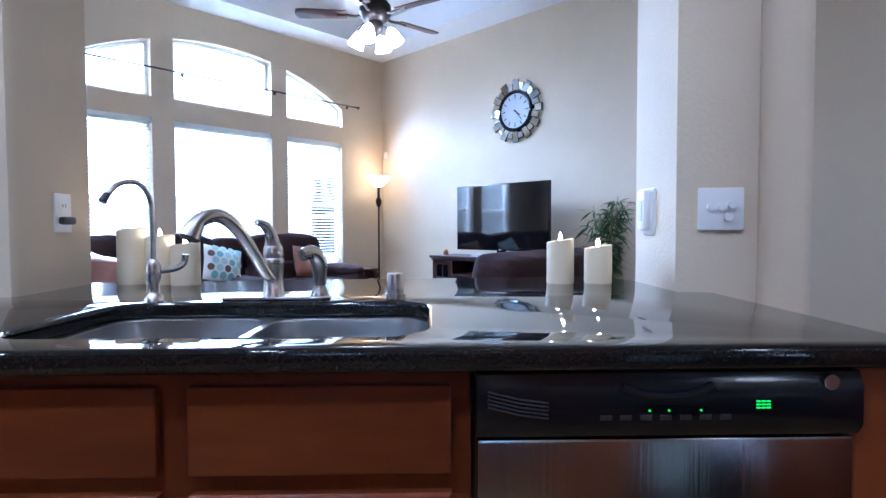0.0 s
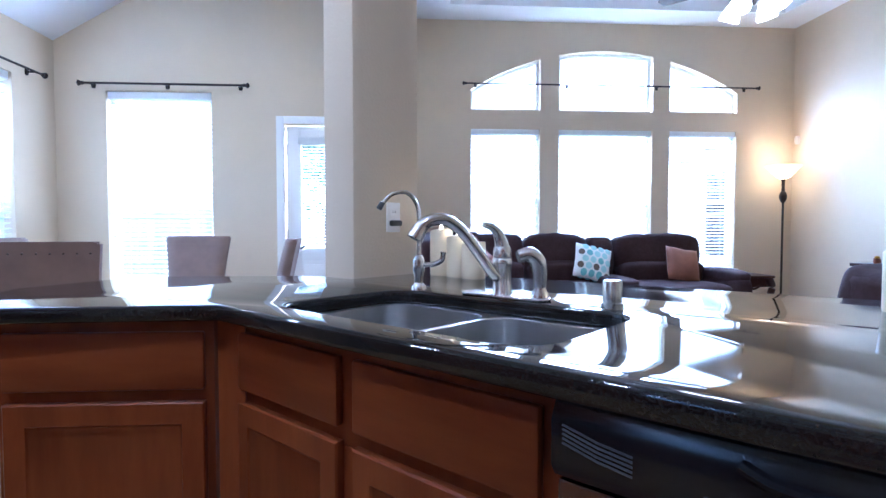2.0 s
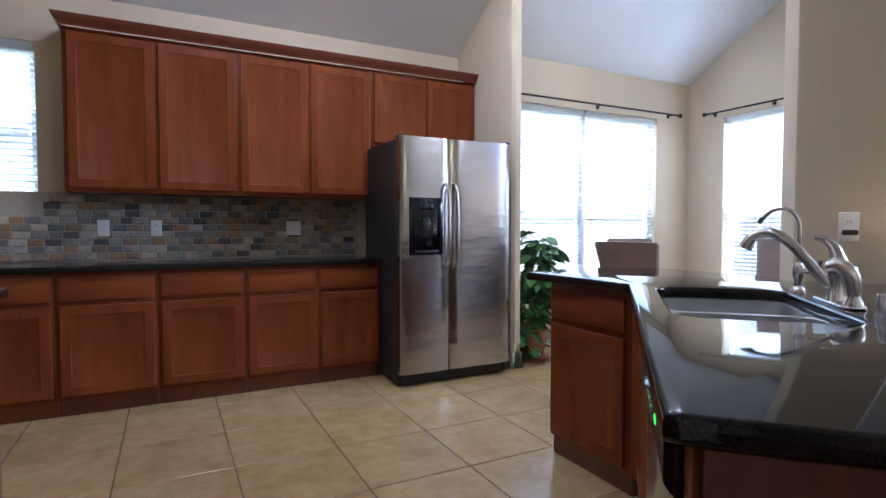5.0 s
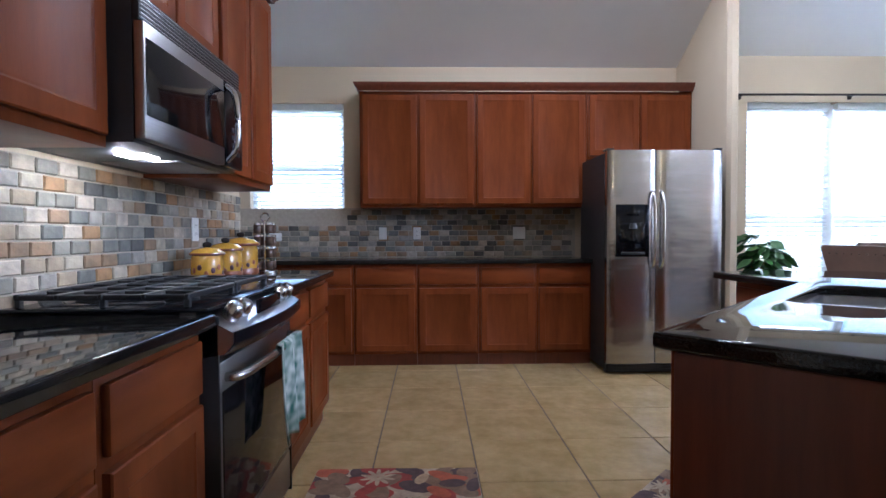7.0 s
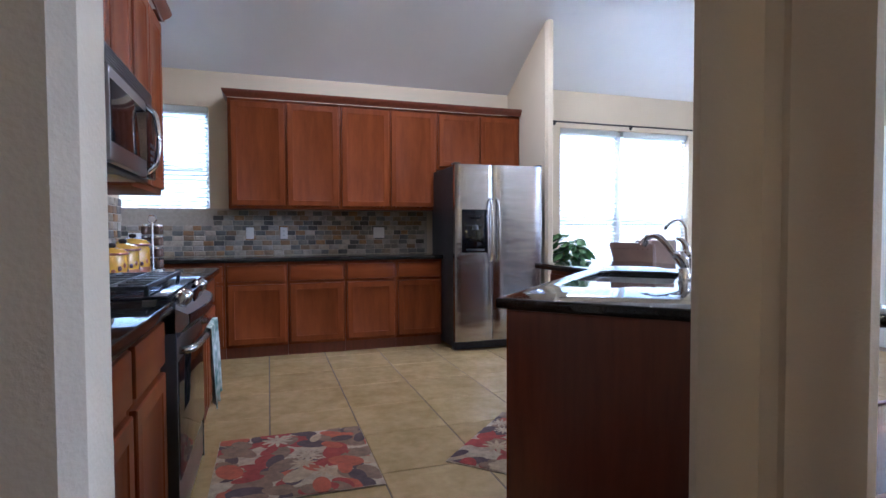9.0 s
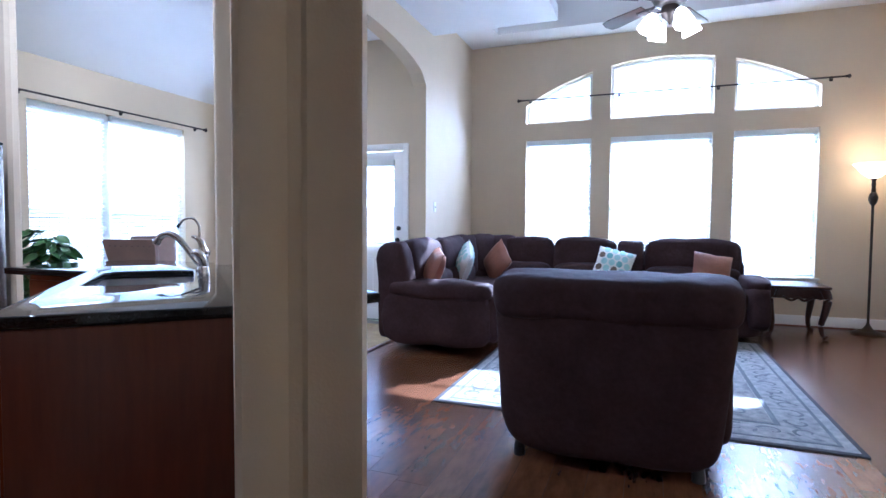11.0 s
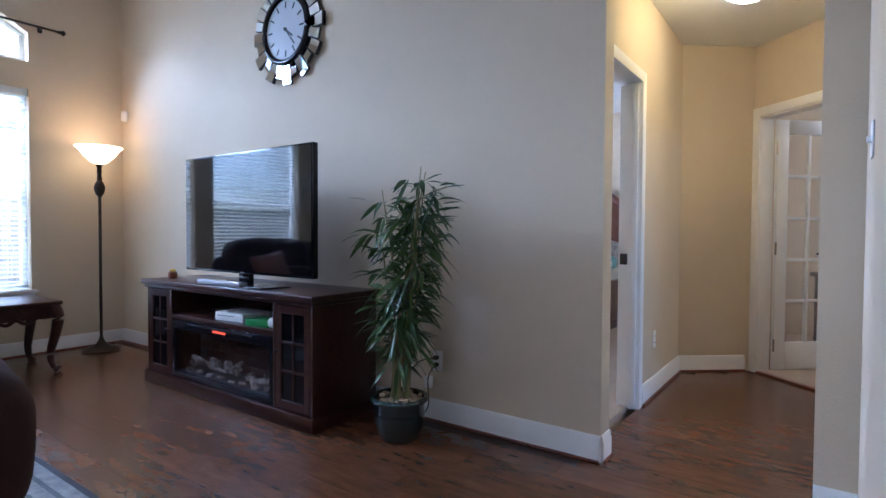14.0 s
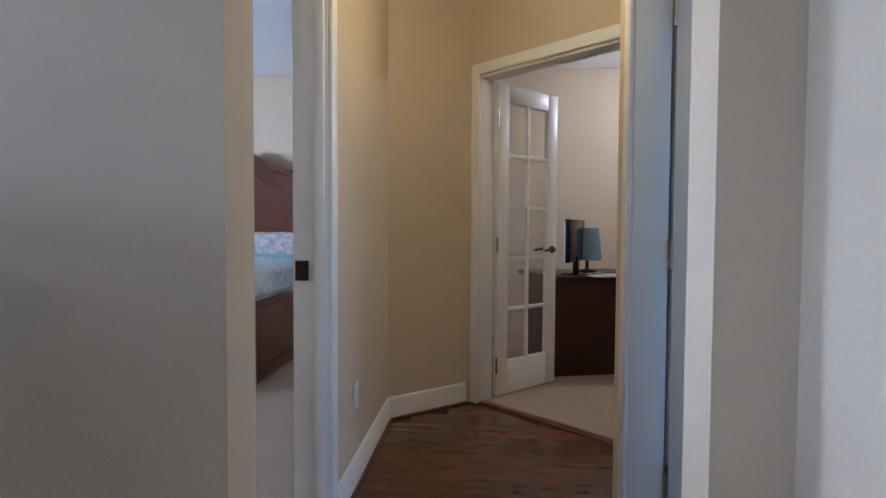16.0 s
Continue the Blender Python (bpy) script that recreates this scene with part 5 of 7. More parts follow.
candle(-0.565, 1.90, 0.044, 0.138, "tall cream pillar candle with electric flame on the granite")
candle(-0.475, 1.985, 0.044, 0.118, "shorter cream pillar candle with electric flame on the granite")
candle(-1.60, 0.935, 0.045, 0.178, "tall cream pillar candle beside the pillar")
candle(-1.52, 0.995, 0.045, 0.155, "middle cream pillar candle beside the pillar")
candle(-1.44, 1.045, 0.045, 0.130, "short cream pillar candle beside the pillar")

po = wall_plate((-1.587, 0.741, 1.145), 135, "duplex", "white outlet plate with black plug on the pillar")
part("plug", box(-0.028, 0.028, -0.028, -0.008, -0.035, -0.012, 0.006), M_BLACKM, po)
sp = wall_plate((-0.103, 1.9735, 1.145), 33, "round", "white wall plate with four round controls", "light_switch", 0.118, 0.117)
ph = thing("intercom_phone", (-0.325, 2.062, 1.145), -45, "white wall-mounted cordless phone cradle on the jamb", "telephone")
part("cradle", box(-0.045, 0.045, -0.022, 0.0, -0.075, 0.075, 0.010), M_WHITEP, ph)
part("handset", box(-0.030, 0.030, -0.045, -0.018, -0.06, 0.07, 0.012), M_WHITEP, ph)
part("key_field", box(-0.018, 0.018, -0.0465, -0.044, -0.03, 0.035, 0.001), mat("pale_keys", (0.6, 0.6, 0.58), 0.5), ph)

# ---- living room ----
def sectional():
    s = thing("sectional_sofa", (-5.3, 2.2, 0), 0, "dark brown microsuede L-shaped sectional sofa with puffy cushions", "sofa")

    def P(name, c, half, e=0.4, w=0.02, t=None, lab=""):
        return part(name, puff((c[0] + 5.3, c[1] - 2.2, c[2]), half, e, 18, w, tilt=t, seed=c[0] * 3), M_LEATHER, s, lab)

    # run below the windows
    P("base", (-5.27, 2.85, 0.22), (0.47, 1.46, 0.17), 0.2, 0.01)
    for y0, y1 in ((1.45, 2.12), (2.13, 2.86), (3.20, 4.20)):
        yc, h = (y0 + y1) / 2, (y1 - y0) / 2
        P("seat_cushion", (-5.12, yc, 0.43), (0.43, h, 0.10), 0.42, 0.018)
        P("back_cushion", (-5.58, yc, 0.80), (0.18, h + 0.01, 0.24), 0.45, 0.03, rot(0, -10, 0))
        P("lumbar_roll", (-5.45, yc, 0.60), (0.17, h - 0.01, 0.14), 0.5, 0.02)
    P("centre_console", (-5.15, 3.03, 0.46), (0.42, 0.155, 0.13), 0.3, 0.01)
    P("console_back", (-5.60, 3.03, 0.78), (0.15, 0.15, 0.23), 0.4, 0.02)
    P("back_frame", (-5.72, 2.85, 0.48), (0.11, 1.42, 0.40), 0.25, 0.01)
    P("arm", (-5.15, 4.27, 0.38), (0.46, 0.11, 0.24), 0.45, 0.02)
    P("arm_pad", (-5.13, 4.27, 0.60), (0.40, 0.12, 0.07), 0.6, 0.015)
    # corner
    P("corner_seat", (-5.25, 1.22, 0.42), (0.50, 0.42, 0.13), 0.35, 0.015)
    for k, turn in enumerate((22, 45, 68)):
        a = radians(270 - turn)
        P("corner_back", (-4.86 + 0.74 * math.cos(a), 1.72 + 0.74 * math.sin(a), 0.81), (0.20, 0.17, 0.25), 0.5, 0.03, rot(0, 0, -turn) @ rot(10, 0, 0))
    P("corner_frame", (-5.30, 1.20, 0.46), (0.36, 0.10, 0.40), 0.3, 0.01, rot(0, 0, -45))
    # run with its back to the arch
    P("base", (-4.25, 1.32, 0.22), (0.95, 0.45, 0.17), 0.2, 0.01)
    for x0, x1 in ((-5.0, -4.22), (-4.20, -3.42)):
        xc, h = (x0 + x1) / 2, (x1 - x0) / 2
        P("seat_cushion", (xc, 1.50, 0.43), (h, 0.46, 0.11), 0.42, 0.018)
        P("back_cushion", (xc, 1.01, 0.79), (h + 0.02, 0.18, 0.25), 0.45, 0.03, rot(10, 0, 0))
        P("lumbar_roll", (xc, 1.13, 0.59), (h - 0.01, 0.17, 0.14), 0.5, 0.02)
    P("footrest_flap", (-3.82, 1.93, 0.33), (0.37, 0.07, 0.17), 0.45, 0.02)
    P("back_frame", (-4.2, 0.90, 0.46), (0.98, 0.075, 0.38), 0.25, 0.01)
    P("arm", (-3.30, 1.41, 0.33), (0.12, 0.53, 0.25), 0.40, 0.03)
    P("arm_pad", (-3.30, 1.45, 0.590), (0.155, 0.50, 0.085), 0.60, 0.045)
    P("arm_front", (-3.33, 1.95, 0.36), (0.10, 0.05, 0.22), 0.5, 0.012)
    P("wing", (-3.32, 0.99, 0.70), (0.11, 0.17, 0.32), 0.5, 0.02, rot(10, 0, 0))


sectional()


def recliner():
    r = thing("recliner", (-1.75, 3.02, 0), 0, "dark brown microsuede recliner armchair seen from behind", "armchair")

    def P(name, c, half, e=0.4, w=0.02, t=None):
        return part(name, puff((c[0] + 1.75, c[1] - 3.02, c[2]), half, e, 24, w, tilt=t, seed=c[1] * 3), M_LEATHER, r)

    bp = puff((0.375, 0.012, 0.49), (0.115, 0.540, 0.43), 0.32, 30, 0.014, tilt=rot(0, 7, 0), seed=9.0, freq=3.0)
    for v in bp.verts:
        v.co.y *= 0.915 + 0.085 * min(1.0, max(0.0, (v.co.z - 0.10) / 0.70))
    part("back_panel", bp, M_LEATHER, r)
    for y in (2.68, 3.035, 3.39):
        P("back_pillow", (-1.345, y, 0.850), (0.150, 0.195, 0.108), 0.5, 0.014, rot(0, 8, 0))
    P("head_roll", (-1.345, 3.035, 0.850), (0.140, 0.545, 0.106), 0.42, 0.014, rot(0, 8, 0))
    P("inner_back", (-1.52, 3.03, 0.66), (0.11, 0.40, 0.22), 0.5, 0.02, rot(0, 10, 0))
    P("seat_cushion", (-1.90, 3.03, 0.43), (0.40, 0.33, 0.11), 0.45, 0.02)
    P("base", (-1.85, 3.03, 0.20), (0.46, 0.47, 0.13), 0.2, 0.01)
    for y in (2.56, 3.50):
        P("arm", (-1.86, y, 0.36), (0.46, 0.085, 0.20), 0.4, 0.02)
        P("arm_pad", (-1.86, y, 0.575), (0.43, 0.10, 0.065), 0.55, 0.02)
    P("footrest", (-2.34, 3.03, 0.30), (0.07, 0.34, 0.15), 0.45, 0.02)
    stitch = mat("brown_seam_thread", (0.12, 0.065, 0.045), 0.8)
    part("seam", tube([(0.385 + 0.115, -0.50 + k * 0.1, 0.775 + 0.004 * math.sin(k)) for k in range(11)], 0.004, 6), stitch, r)
    for y in (-0.42, 0.42):
        part("glide", lathe([(0.03, 0.0), (0.03, 0.03), (0.02, 0.085)], (0.32, y, 0), 12), M_BLACKM, r)
        part("glide", lathe([(0.03, 0.0), (0.03, 0.03), (0.02, 0.085)], (-0.42, y, 0), 12), M_BLACKM, r)
    part("mechanism_bar", tube([(0.35, -0.2, 0.075), (0.35, 0.2, 0.075)], 0.012, 8), M_STEEL_H, r)


recliner()

M_RUSTP = mat("rust_brown_satin", (0.22, 0.085, 0.045), 0.5, var=0.18, scale=5, bump=0.4, bscale=14, bdist=0.01)
M_DOTS = mat("white_pillow_cotton", (0.74, 0.74, 0.70), 0.85, var=0.03, bump=0.3, bscale=200)
M_DOT1 = mat("teal_dot_print", (0.20, 0.42, 0.42), 0.85, var=0.1)
M_DOT2 = mat("brown_dot_print", (0.14, 0.10, 0.07), 0.85, var=0.1)
M_DOT3 = mat("aqua_dot_print", (0.42, 0.62, 0.60), 0.85, var=0.1)


def pillow(at, turn, size, dotted, label):
    p = thing("throw_pillow", at, 0, label, "pillow", "throw pillows")
    p.matrix_basis = Matrix.Translation(at) @ pose(0, 0, 0, *turn)
    bm = nb()
    n = 14
    h = size / 2

    def thick(u, v):
        return 0.085 * (max(0.0, 1 - u * u) * max(0.0, 1 - v * v)) ** 0.42 + 0.004

    top, bot = [], []
    for i in range(n + 1):
        for s, L in ((1, top), (-1, bot)):
            row = []
            for j in range(n + 1):
                u, v = 2 * i / n - 1, 2 * j / n - 1
                pin = 1 - 0.06 * (1 - (abs(u) * abs(v)))
                row.append(bm.verts.new((u * h * pin, s * thick(u, v), v * h * pin + 0.008 * noise.noise(Vector((u * 2, v * 2, at[0]))))))
            L.append(row)
    for L in (top, bot):
        for i in range(n):
            for j in range(n):
                bm.faces.new((L[i][j], L[i + 1][j], L[i + 1][j + 1], L[i][j + 1]))
    bmesh.ops.remove_doubles(bm, verts=bm.verts, dist=0.0085)
    part("cover", bm, M_DOTS if dotted else M_RUSTP, p)
    if dotted:
        random.seed(5)
        for a in range(-2, 3):
            for b in range(-2, 3):
                x, z = (a + 0.5 * (b % 2) - 0.25) * size * 0.205, b * size * 0.19
                if abs(x) > h * 0.84 or abs(z) > h * 0.84:
                    continue
                m = (M_DOT1, M_DOT3, M_DOT2, M_DOT3)[random.randrange(4)]
                r = size * 0.082
                for s in (1, -1):
                    d = nb()
                    ring = []
                    for k in range(12):
                        X, Z = x + r * math.cos(k * math.pi / 6), z + r * 1.15 * math.sin(k * math.pi / 6)
                        ring.append(d.verts.new((X, s * (thick(X / h, Z / h) + 0.004), Z)))
                    c = d.verts.new((x, s * (thick(x / h, z / h) + 0.0045), z))
                    for k in range(12):
                        d.faces.new((c, ring[k], ring[(k + 1) % 12]))
                    part("printed_dot", d, m, p)


pillow((-3.58, 1.26, 0.74), (-22, 10, 28), 0.42, False, "rust brown satin throw pillow on the sofa corner seat")
pillow((-4.48, 1.28, 0.75), (-18, 24, 20), 0.43, True, "white throw pillow with teal and brown dots")
pillow((-5.10, 1.50, 0.74), (-20, 40, 38), 0.42, False, "rust brown satin throw pillow standing on one corner")
pillow((-5.28, 2.85, 0.72), (-28, 14, 88), 0.42, True, "white throw pillow with teal and brown dots by the console")
pillow((-5.26, 3.88, 0.70), (-24, 10, 96), 0.40, False, "rust brown satin throw pillow beside the sofa arm")


def area_rug():
    r = thing("area_rug", (-3.45, 3.085, 0), 0, "grey and cream oriental rug with scroll pattern and dark edge", "rug")
    w, d = 2.86, 2.41
    dark = mat("charcoal_rug_edge", (0.055, 0.055, 0.06), 0.95, var=0.2, bump=0.8, bscale=250)
    field = mat("grey_rug_pile", (0.15, 0.155, 0.16), 0.95, alt=(0.34, 0.33, 0.31), scale=14, detail=3, bump=0.8, bscale=250)
    border = mat("pale_rug_border", (0.20, 0.205, 0.21), 0.95, alt=(0.36, 0.355, 0.34), scale=18, detail=3, bump=0.8, bscale=250)
    line = mat("slate_rug_line", (0.13, 0.14, 0.15), 0.95, var=0.2, bump=0.8, bscale=250)
    part("binding", box(-w / 2, w / 2, -d / 2, d / 2, 0.0, 0.010, 0.003), dark, r)
    part("border", box(-w / 2 + 0.03, w / 2 - 0.03, -d / 2 + 0.03, d / 2 - 0.03, 0.001, 0.0125, 0.002), border, r)
    part("border_line", slab([(-w / 2 + 0.33, -d / 2 + 0.33), (w / 2 - 0.33, -d / 2 + 0.33), (w / 2 - 0.33, d / 2 - 0.33), (-w / 2 + 0.33, d / 2 - 0.33)], [[(-w / 2 + 0.36, -d / 2 + 0.36), (w / 2 - 0.36, -d / 2 + 0.36), (w / 2 - 0.36, d / 2 - 0.36), (-w / 2 + 0.36, d / 2 - 0.36)]], 0.0105, 0.0140, 0.0004), line, r)
    part("border_line", slab([(-w / 2 + 0.09, -d / 2 + 0.09), (w / 2 - 0.09, -d / 2 + 0.09), (w / 2 - 0.09, d / 2 - 0.09), (-w / 2 + 0.09, d / 2 - 0.09)], [[(-w / 2 + 0.11, -d / 2 + 0.11), (w / 2 - 0.11, -d / 2 + 0.11), (w / 2 - 0.11, d / 2 - 0.11), (-w / 2 + 0.11, d / 2 - 0.11)]], 0.0105, 0.0140, 0.0004), line, r)
    part("field", box(-w / 2 + 0.37, w / 2 - 0.37, -d / 2 + 0.37, d / 2 - 0.37, 0.002, 0.0138, 0.001), field, r)
    bm = nb()
    random.seed(8)

    def scroll(cx, cy, s, a0, sg):
        pts = []
        for k in range(16):
            t = k / 15
            a = a0 + sg * t * 4.6
            rr = s * (1 - 0.75 * t)
            pts.append((cx + rr * math.cos(a), cy + rr * math.sin(a)))
        L, R = [], []
        for k, (x, y) in enumerate(pts):
            q = pts[min(k + 1, 15)]
            o = pts[max(k - 1, 0)]
            t = Vector((q[0] - o[0], q[1] - o[1])).normalized() * (0.011 * (1 - 0.5 * k / 15))
            L.append(bm.verts.new((x - t.y, y + t.x, 0.0150)))
            R.append(bm.verts.new((x + t.y, y - t.x, 0.0150)))
        for k in range(15):
            bm.faces.new((L[k], L[k + 1], R[k + 1], R[k]))

    def leaf(cx, cy, s, a):
        vs = [bm.verts.new((cx + s * math.cos(a) * u - s * 0.4 * math.sin(a) * v, cy + s * math.sin(a) * u + s * 0.4 * math.cos(a) * v, 0.0152)) for u, v in ((-1, 0), (-0.3, 0.8), (0.4, 0.7), (1, 0), (0.4, -0.7), (-0.3, -0.8))]
        bm.faces.new(vs)

    nx = 15
    for k in range(nx):
        x = -w / 2 + 0.24 + (w - 0.48) * k / (nx - 1)
        for y in (-d / 2 + 0.22, d / 2 - 0.22):
            scroll(x, y, 0.075, k * 1.3, 1 if k % 2 else -1)
            leaf(x + 0.09, y + 0.03 * (-1) ** k, 0.035, k)
    for k in range(1, 11):
        y = -d / 2 + 0.22 + (d - 0.44) * k / 11
        for x in (-w / 2 + 0.22, w / 2 - 0.22):
            scroll(x, y, 0.075, k * 1.7, 1 if k % 2 else -1)
            leaf(x + 0.03, y + 0.09, 0.035, k)
    for i in range(-4, 5):
        for j in range(-3, 4):
            x, y = i * 0.23 + random.uniform(-0.03, 0.03), j * 0.22 + random.uniform(-0.03, 0.03)
            scroll(x, y, random.uniform(0.06, 0.10), random.random() * 6, random.choice((-1, 1)))
            leaf(x + random.uniform(-0.09, 0.09), y + random.uniform(-0.09, 0.09), 0.035, random.random() * 6)
    tagged(part("scrollwork", bm, line, r, smooth=False), kind="stuff")


area_rug()


def end_table(at):
    t = thing("end_table", at, 0, "dark espresso end table with cabriole legs beside the sofa", "table")
    part("tabletop", slab(rounded(-0.32, 0.32, -0.30, 0.30, 0.04), [], 0.535, 0.565, 0.008), M_ESPRESSO, t)
    part("apron", slab(rounded(-0.27, 0.27, -0.25, 0.25, 0.02), [rounded(-0.25, 0.25, -0.23, 0.23, 0.015)], 0.43, 0.535, 0.003), M_ESPRESSO, t)
    for sx in (-1, 1):
        for sy in (-1, 1):
            pts = bend([(sx * 0.26, sy * 0.24, 0.53), (sx * 0.285, sy * 0.265, 0.44), (sx * 0.27, sy * 0.25, 0.30), (sx * 0.245, sy * 0.225, 0.16), (sx * 0.255, sy * 0.235, 0.06), (sx * 0.29, sy * 0.27, 0.018)], 5)
            n = len(pts)
            part("leg", tube(pts, [0.048 - 0.027 * min(1, k / n * 1.3) + (0.012 if k > n - 4 else 0) for k in range(n)], 10), M_ESPRESSO, t)
    for s in (-1, 1):
        part("carved_scroll", tube(bend([(-0.14, s * 0.252, 0.45), (-0.06, s * 0.254, 0.41), (0.0, s * 0.254, 0.44), (0.06, s * 0.254, 0.41), (0.14, s * 0.252, 0.45)], 5), 0.014, 8), M_ESPRESSO, t)
        part("carved_scroll", tube(bend([(s * 0.272, -0.14, 0.45), (s * 0.274, -0.06, 0.41), (s * 0.274, 0.0, 0.44), (s * 0.274, 0.06, 0.41), (s * 0.272, 0.14, 0.45)], 5), 0.014, 8), M_ESPRESSO, t)


end_table((-5.62, 4.72, 0))


def floor_lamp():
    l = thing("floor_lamp", (-5.93, 5.53, 0), 0, "dark bronze torchiere floor lamp, lit, in the corner", "lamp")
    part("base", lathe([(0.15, 0), (0.155, 0.012), (0.13, 0.03), (0.10, 0.04), (0.05, 0.06), (0.022, 0.10), (0.016, 0.13)], seg=28), M_DARKIRON, l)
    part("pole", tube([(0, 0, 0.12), (0, 0, 1.45)], 0.013, 12), M_DARKIRON, l)
    part("turned_knob", lathe([(0.014, 1.43), (0.030, 1.45), (0.044, 1.49), (0.046, 1.52), (0.034, 1.56), (0.018, 1.58), (0.022, 1.60), (0.016, 1.63), (0.022, 1.66), (0.018, 1.70), (0.034, 1.73)], seg=18), M_DARKIRON, l)
    amber = mat("amber_glass_bowl", (0.85, 0.66, 0.40), 0.4, var=0.1, scale=8, emit=(1.0, 0.66, 0.30), emit_power=1.6)
    bm = nb()
    rows = []
    for r, z in ((0.04, 1.735), (0.07, 1.75), (0.12, 1.80), (0.165, 1.86), (0.19, 1.885), (0.195, 1.89), (0.185, 1.888), (0.16, 1.868), (0.115, 1.81), (0.065, 1.76)):
        rows.append([bm.verts.new((r * math.cos(2 * math.pi * k / 28), r * math.sin(2 * math.pi * k / 28), z)) for k in range(28)])
    for a, b in zip(rows, rows[1:]):
        ring_faces(bm, a, b)
    part("shade", bm, amber, l, "glowing amber glass bowl shade")


floor_lamp()


def wall_clock():
    c = thing("wall_clock", (-3.62, TVY - 0.004, 2.56), 0, "large round sunburst wall clock framed with mirror tiles", "clock")
    mir = mat("mirror_tile", (0.82, 0.84, 0.86), 0.04, 1.0, var=0.02)
    part("backing", tube([(0, 0, 0), (0, -0.012, 0)], 0.33, 48), M_BLACKM, c)
    for k in range(24):
        a = 2 * math.pi * k / 24
        long = k % 2 == 0
        r0, r1, w = 0.235, 0.385 if long else 0.345, 0.042 if long else 0.034
        for nm, g, y0, y1, m in (("tile_frame", 0.005, -0.026, -0.012, M_BLACKM), ("mirror", 0.0, -0.031, -0.024, mir)):
            bm = nb()
            q = [(-w * 0.78 - g, r0 - g), (w * 0.78 + g, r0 - g), (w + g, r1 + g), (-w - g, r1 + g)]
            tip = 0.012 * math.sin(k * 2.4)
            A = [bm.verts.new((x * math.cos(a) + z * math.sin(a), y1, -x * math.sin(a) + z * math.cos(a))) for x, z in q]
            C = [bm.verts.new((x * math.cos(a) + z * math.sin(a), y0 - (tip if z > 0.3 else -tip), -x * math.sin(a) + z * math.cos(a))) for x, z in q]
            ring_faces(bm, A, C)
            bm.faces.new(A)
            bm.faces.new(C)
            part(nm, bm, m, c, smooth=False)
    part("rim", tube([(0.235 * math.cos(2 * math.pi * k / 48), -0.035, 0.235 * math.sin(2 * math.pi * k / 48)) for k in range(48)], 0.024, 10, closed=True), M_BLACKP, c)
    part("dial", tube([(0, -0.03, 0), (0, -0.036, 0)], 0.225, 48), mat("pale_clock_dial", (0.47, 0.48, 0.49), 0.5, var=0.05, scale=9), c)
    for k in range(12):
        a = 2 * math.pi * k / 12
        bm = box(-0.006, 0.006, -0.0385, -0.036, 0.150, 0.195)
        bmesh.ops.rotate(bm, verts=bm.verts, cent=(0, 0, 0), matrix=Matrix.Rotation(a, 3, "Y"))
        part("numeral_bar", bm, M_BLACKM, c, smooth=False)
    for ang, L, w in ((128, 0.10, 0.007), (20 + 120, 0.155, 0.005)):
        bm = box(-w, w, -0.042, -0.040, -0.02, L)
        bmesh.ops.rotate(bm, verts=bm.verts, cent=(0, 0, 0), matrix=Matrix.Rotation(radians(ang), 3, "Y"))
        part("hand", bm, M_BLACKM, c, smooth=False)
    part("hub", tube([(0, -0.036, 0), (0, -0.046, 0)], 0.014, 14), M_BLACKM, c)


wall_clock()


def television():
    t = thing("television", (-3.535, 5.42, 0.762), 0, "large flat-screen television, switched off, on the console", "television")
    part("panel", box(-0.685, 0.685, -0.012, 0.028, 0.075, 0.868, 0.006), M_BLACKP, t)
    part("screen", box(-0.672, 0.672, -0.0155, -0.011, 0.092, 0.856), mat("screen_glass", (0.004, 0.004, 0.005), 0.06, var=0.02, spec=0.7, coat=0.6, coat_rough=0.03), t)
    part("rear_housing", box(-0.45, 0.45, 0.028, 0.065, 0.12, 0.55, 0.02), M_BLACKM, t)
    part("neck", box(-0.06, 0.06, 0.0, 0.035, 0.006, 0.11, 0.006), M_BLACKP, t)
    part("stand", slab(rounded(-0.36, 0.36, -0.11, 0.11, 0.03), [], 0.0, 0.010, 0.003), M_BLACKP, t)
    part("badge", box(-0.02, 0.02, -0.0165, -0.0145, 0.080, 0.086), M_STEEL_H, t)
    s = thing("sound_bar", (-3.62, 5.335, 0.762), 0, "slim silver cable box in front of the television", "media player")
    part("case", box(-0.28, 0.20, -0.03, 0.03, 0.0, 0.028, 0.005), mat("silver_plastic", (0.45, 0.45, 0.46), 0.35, 0.4), s)


television()


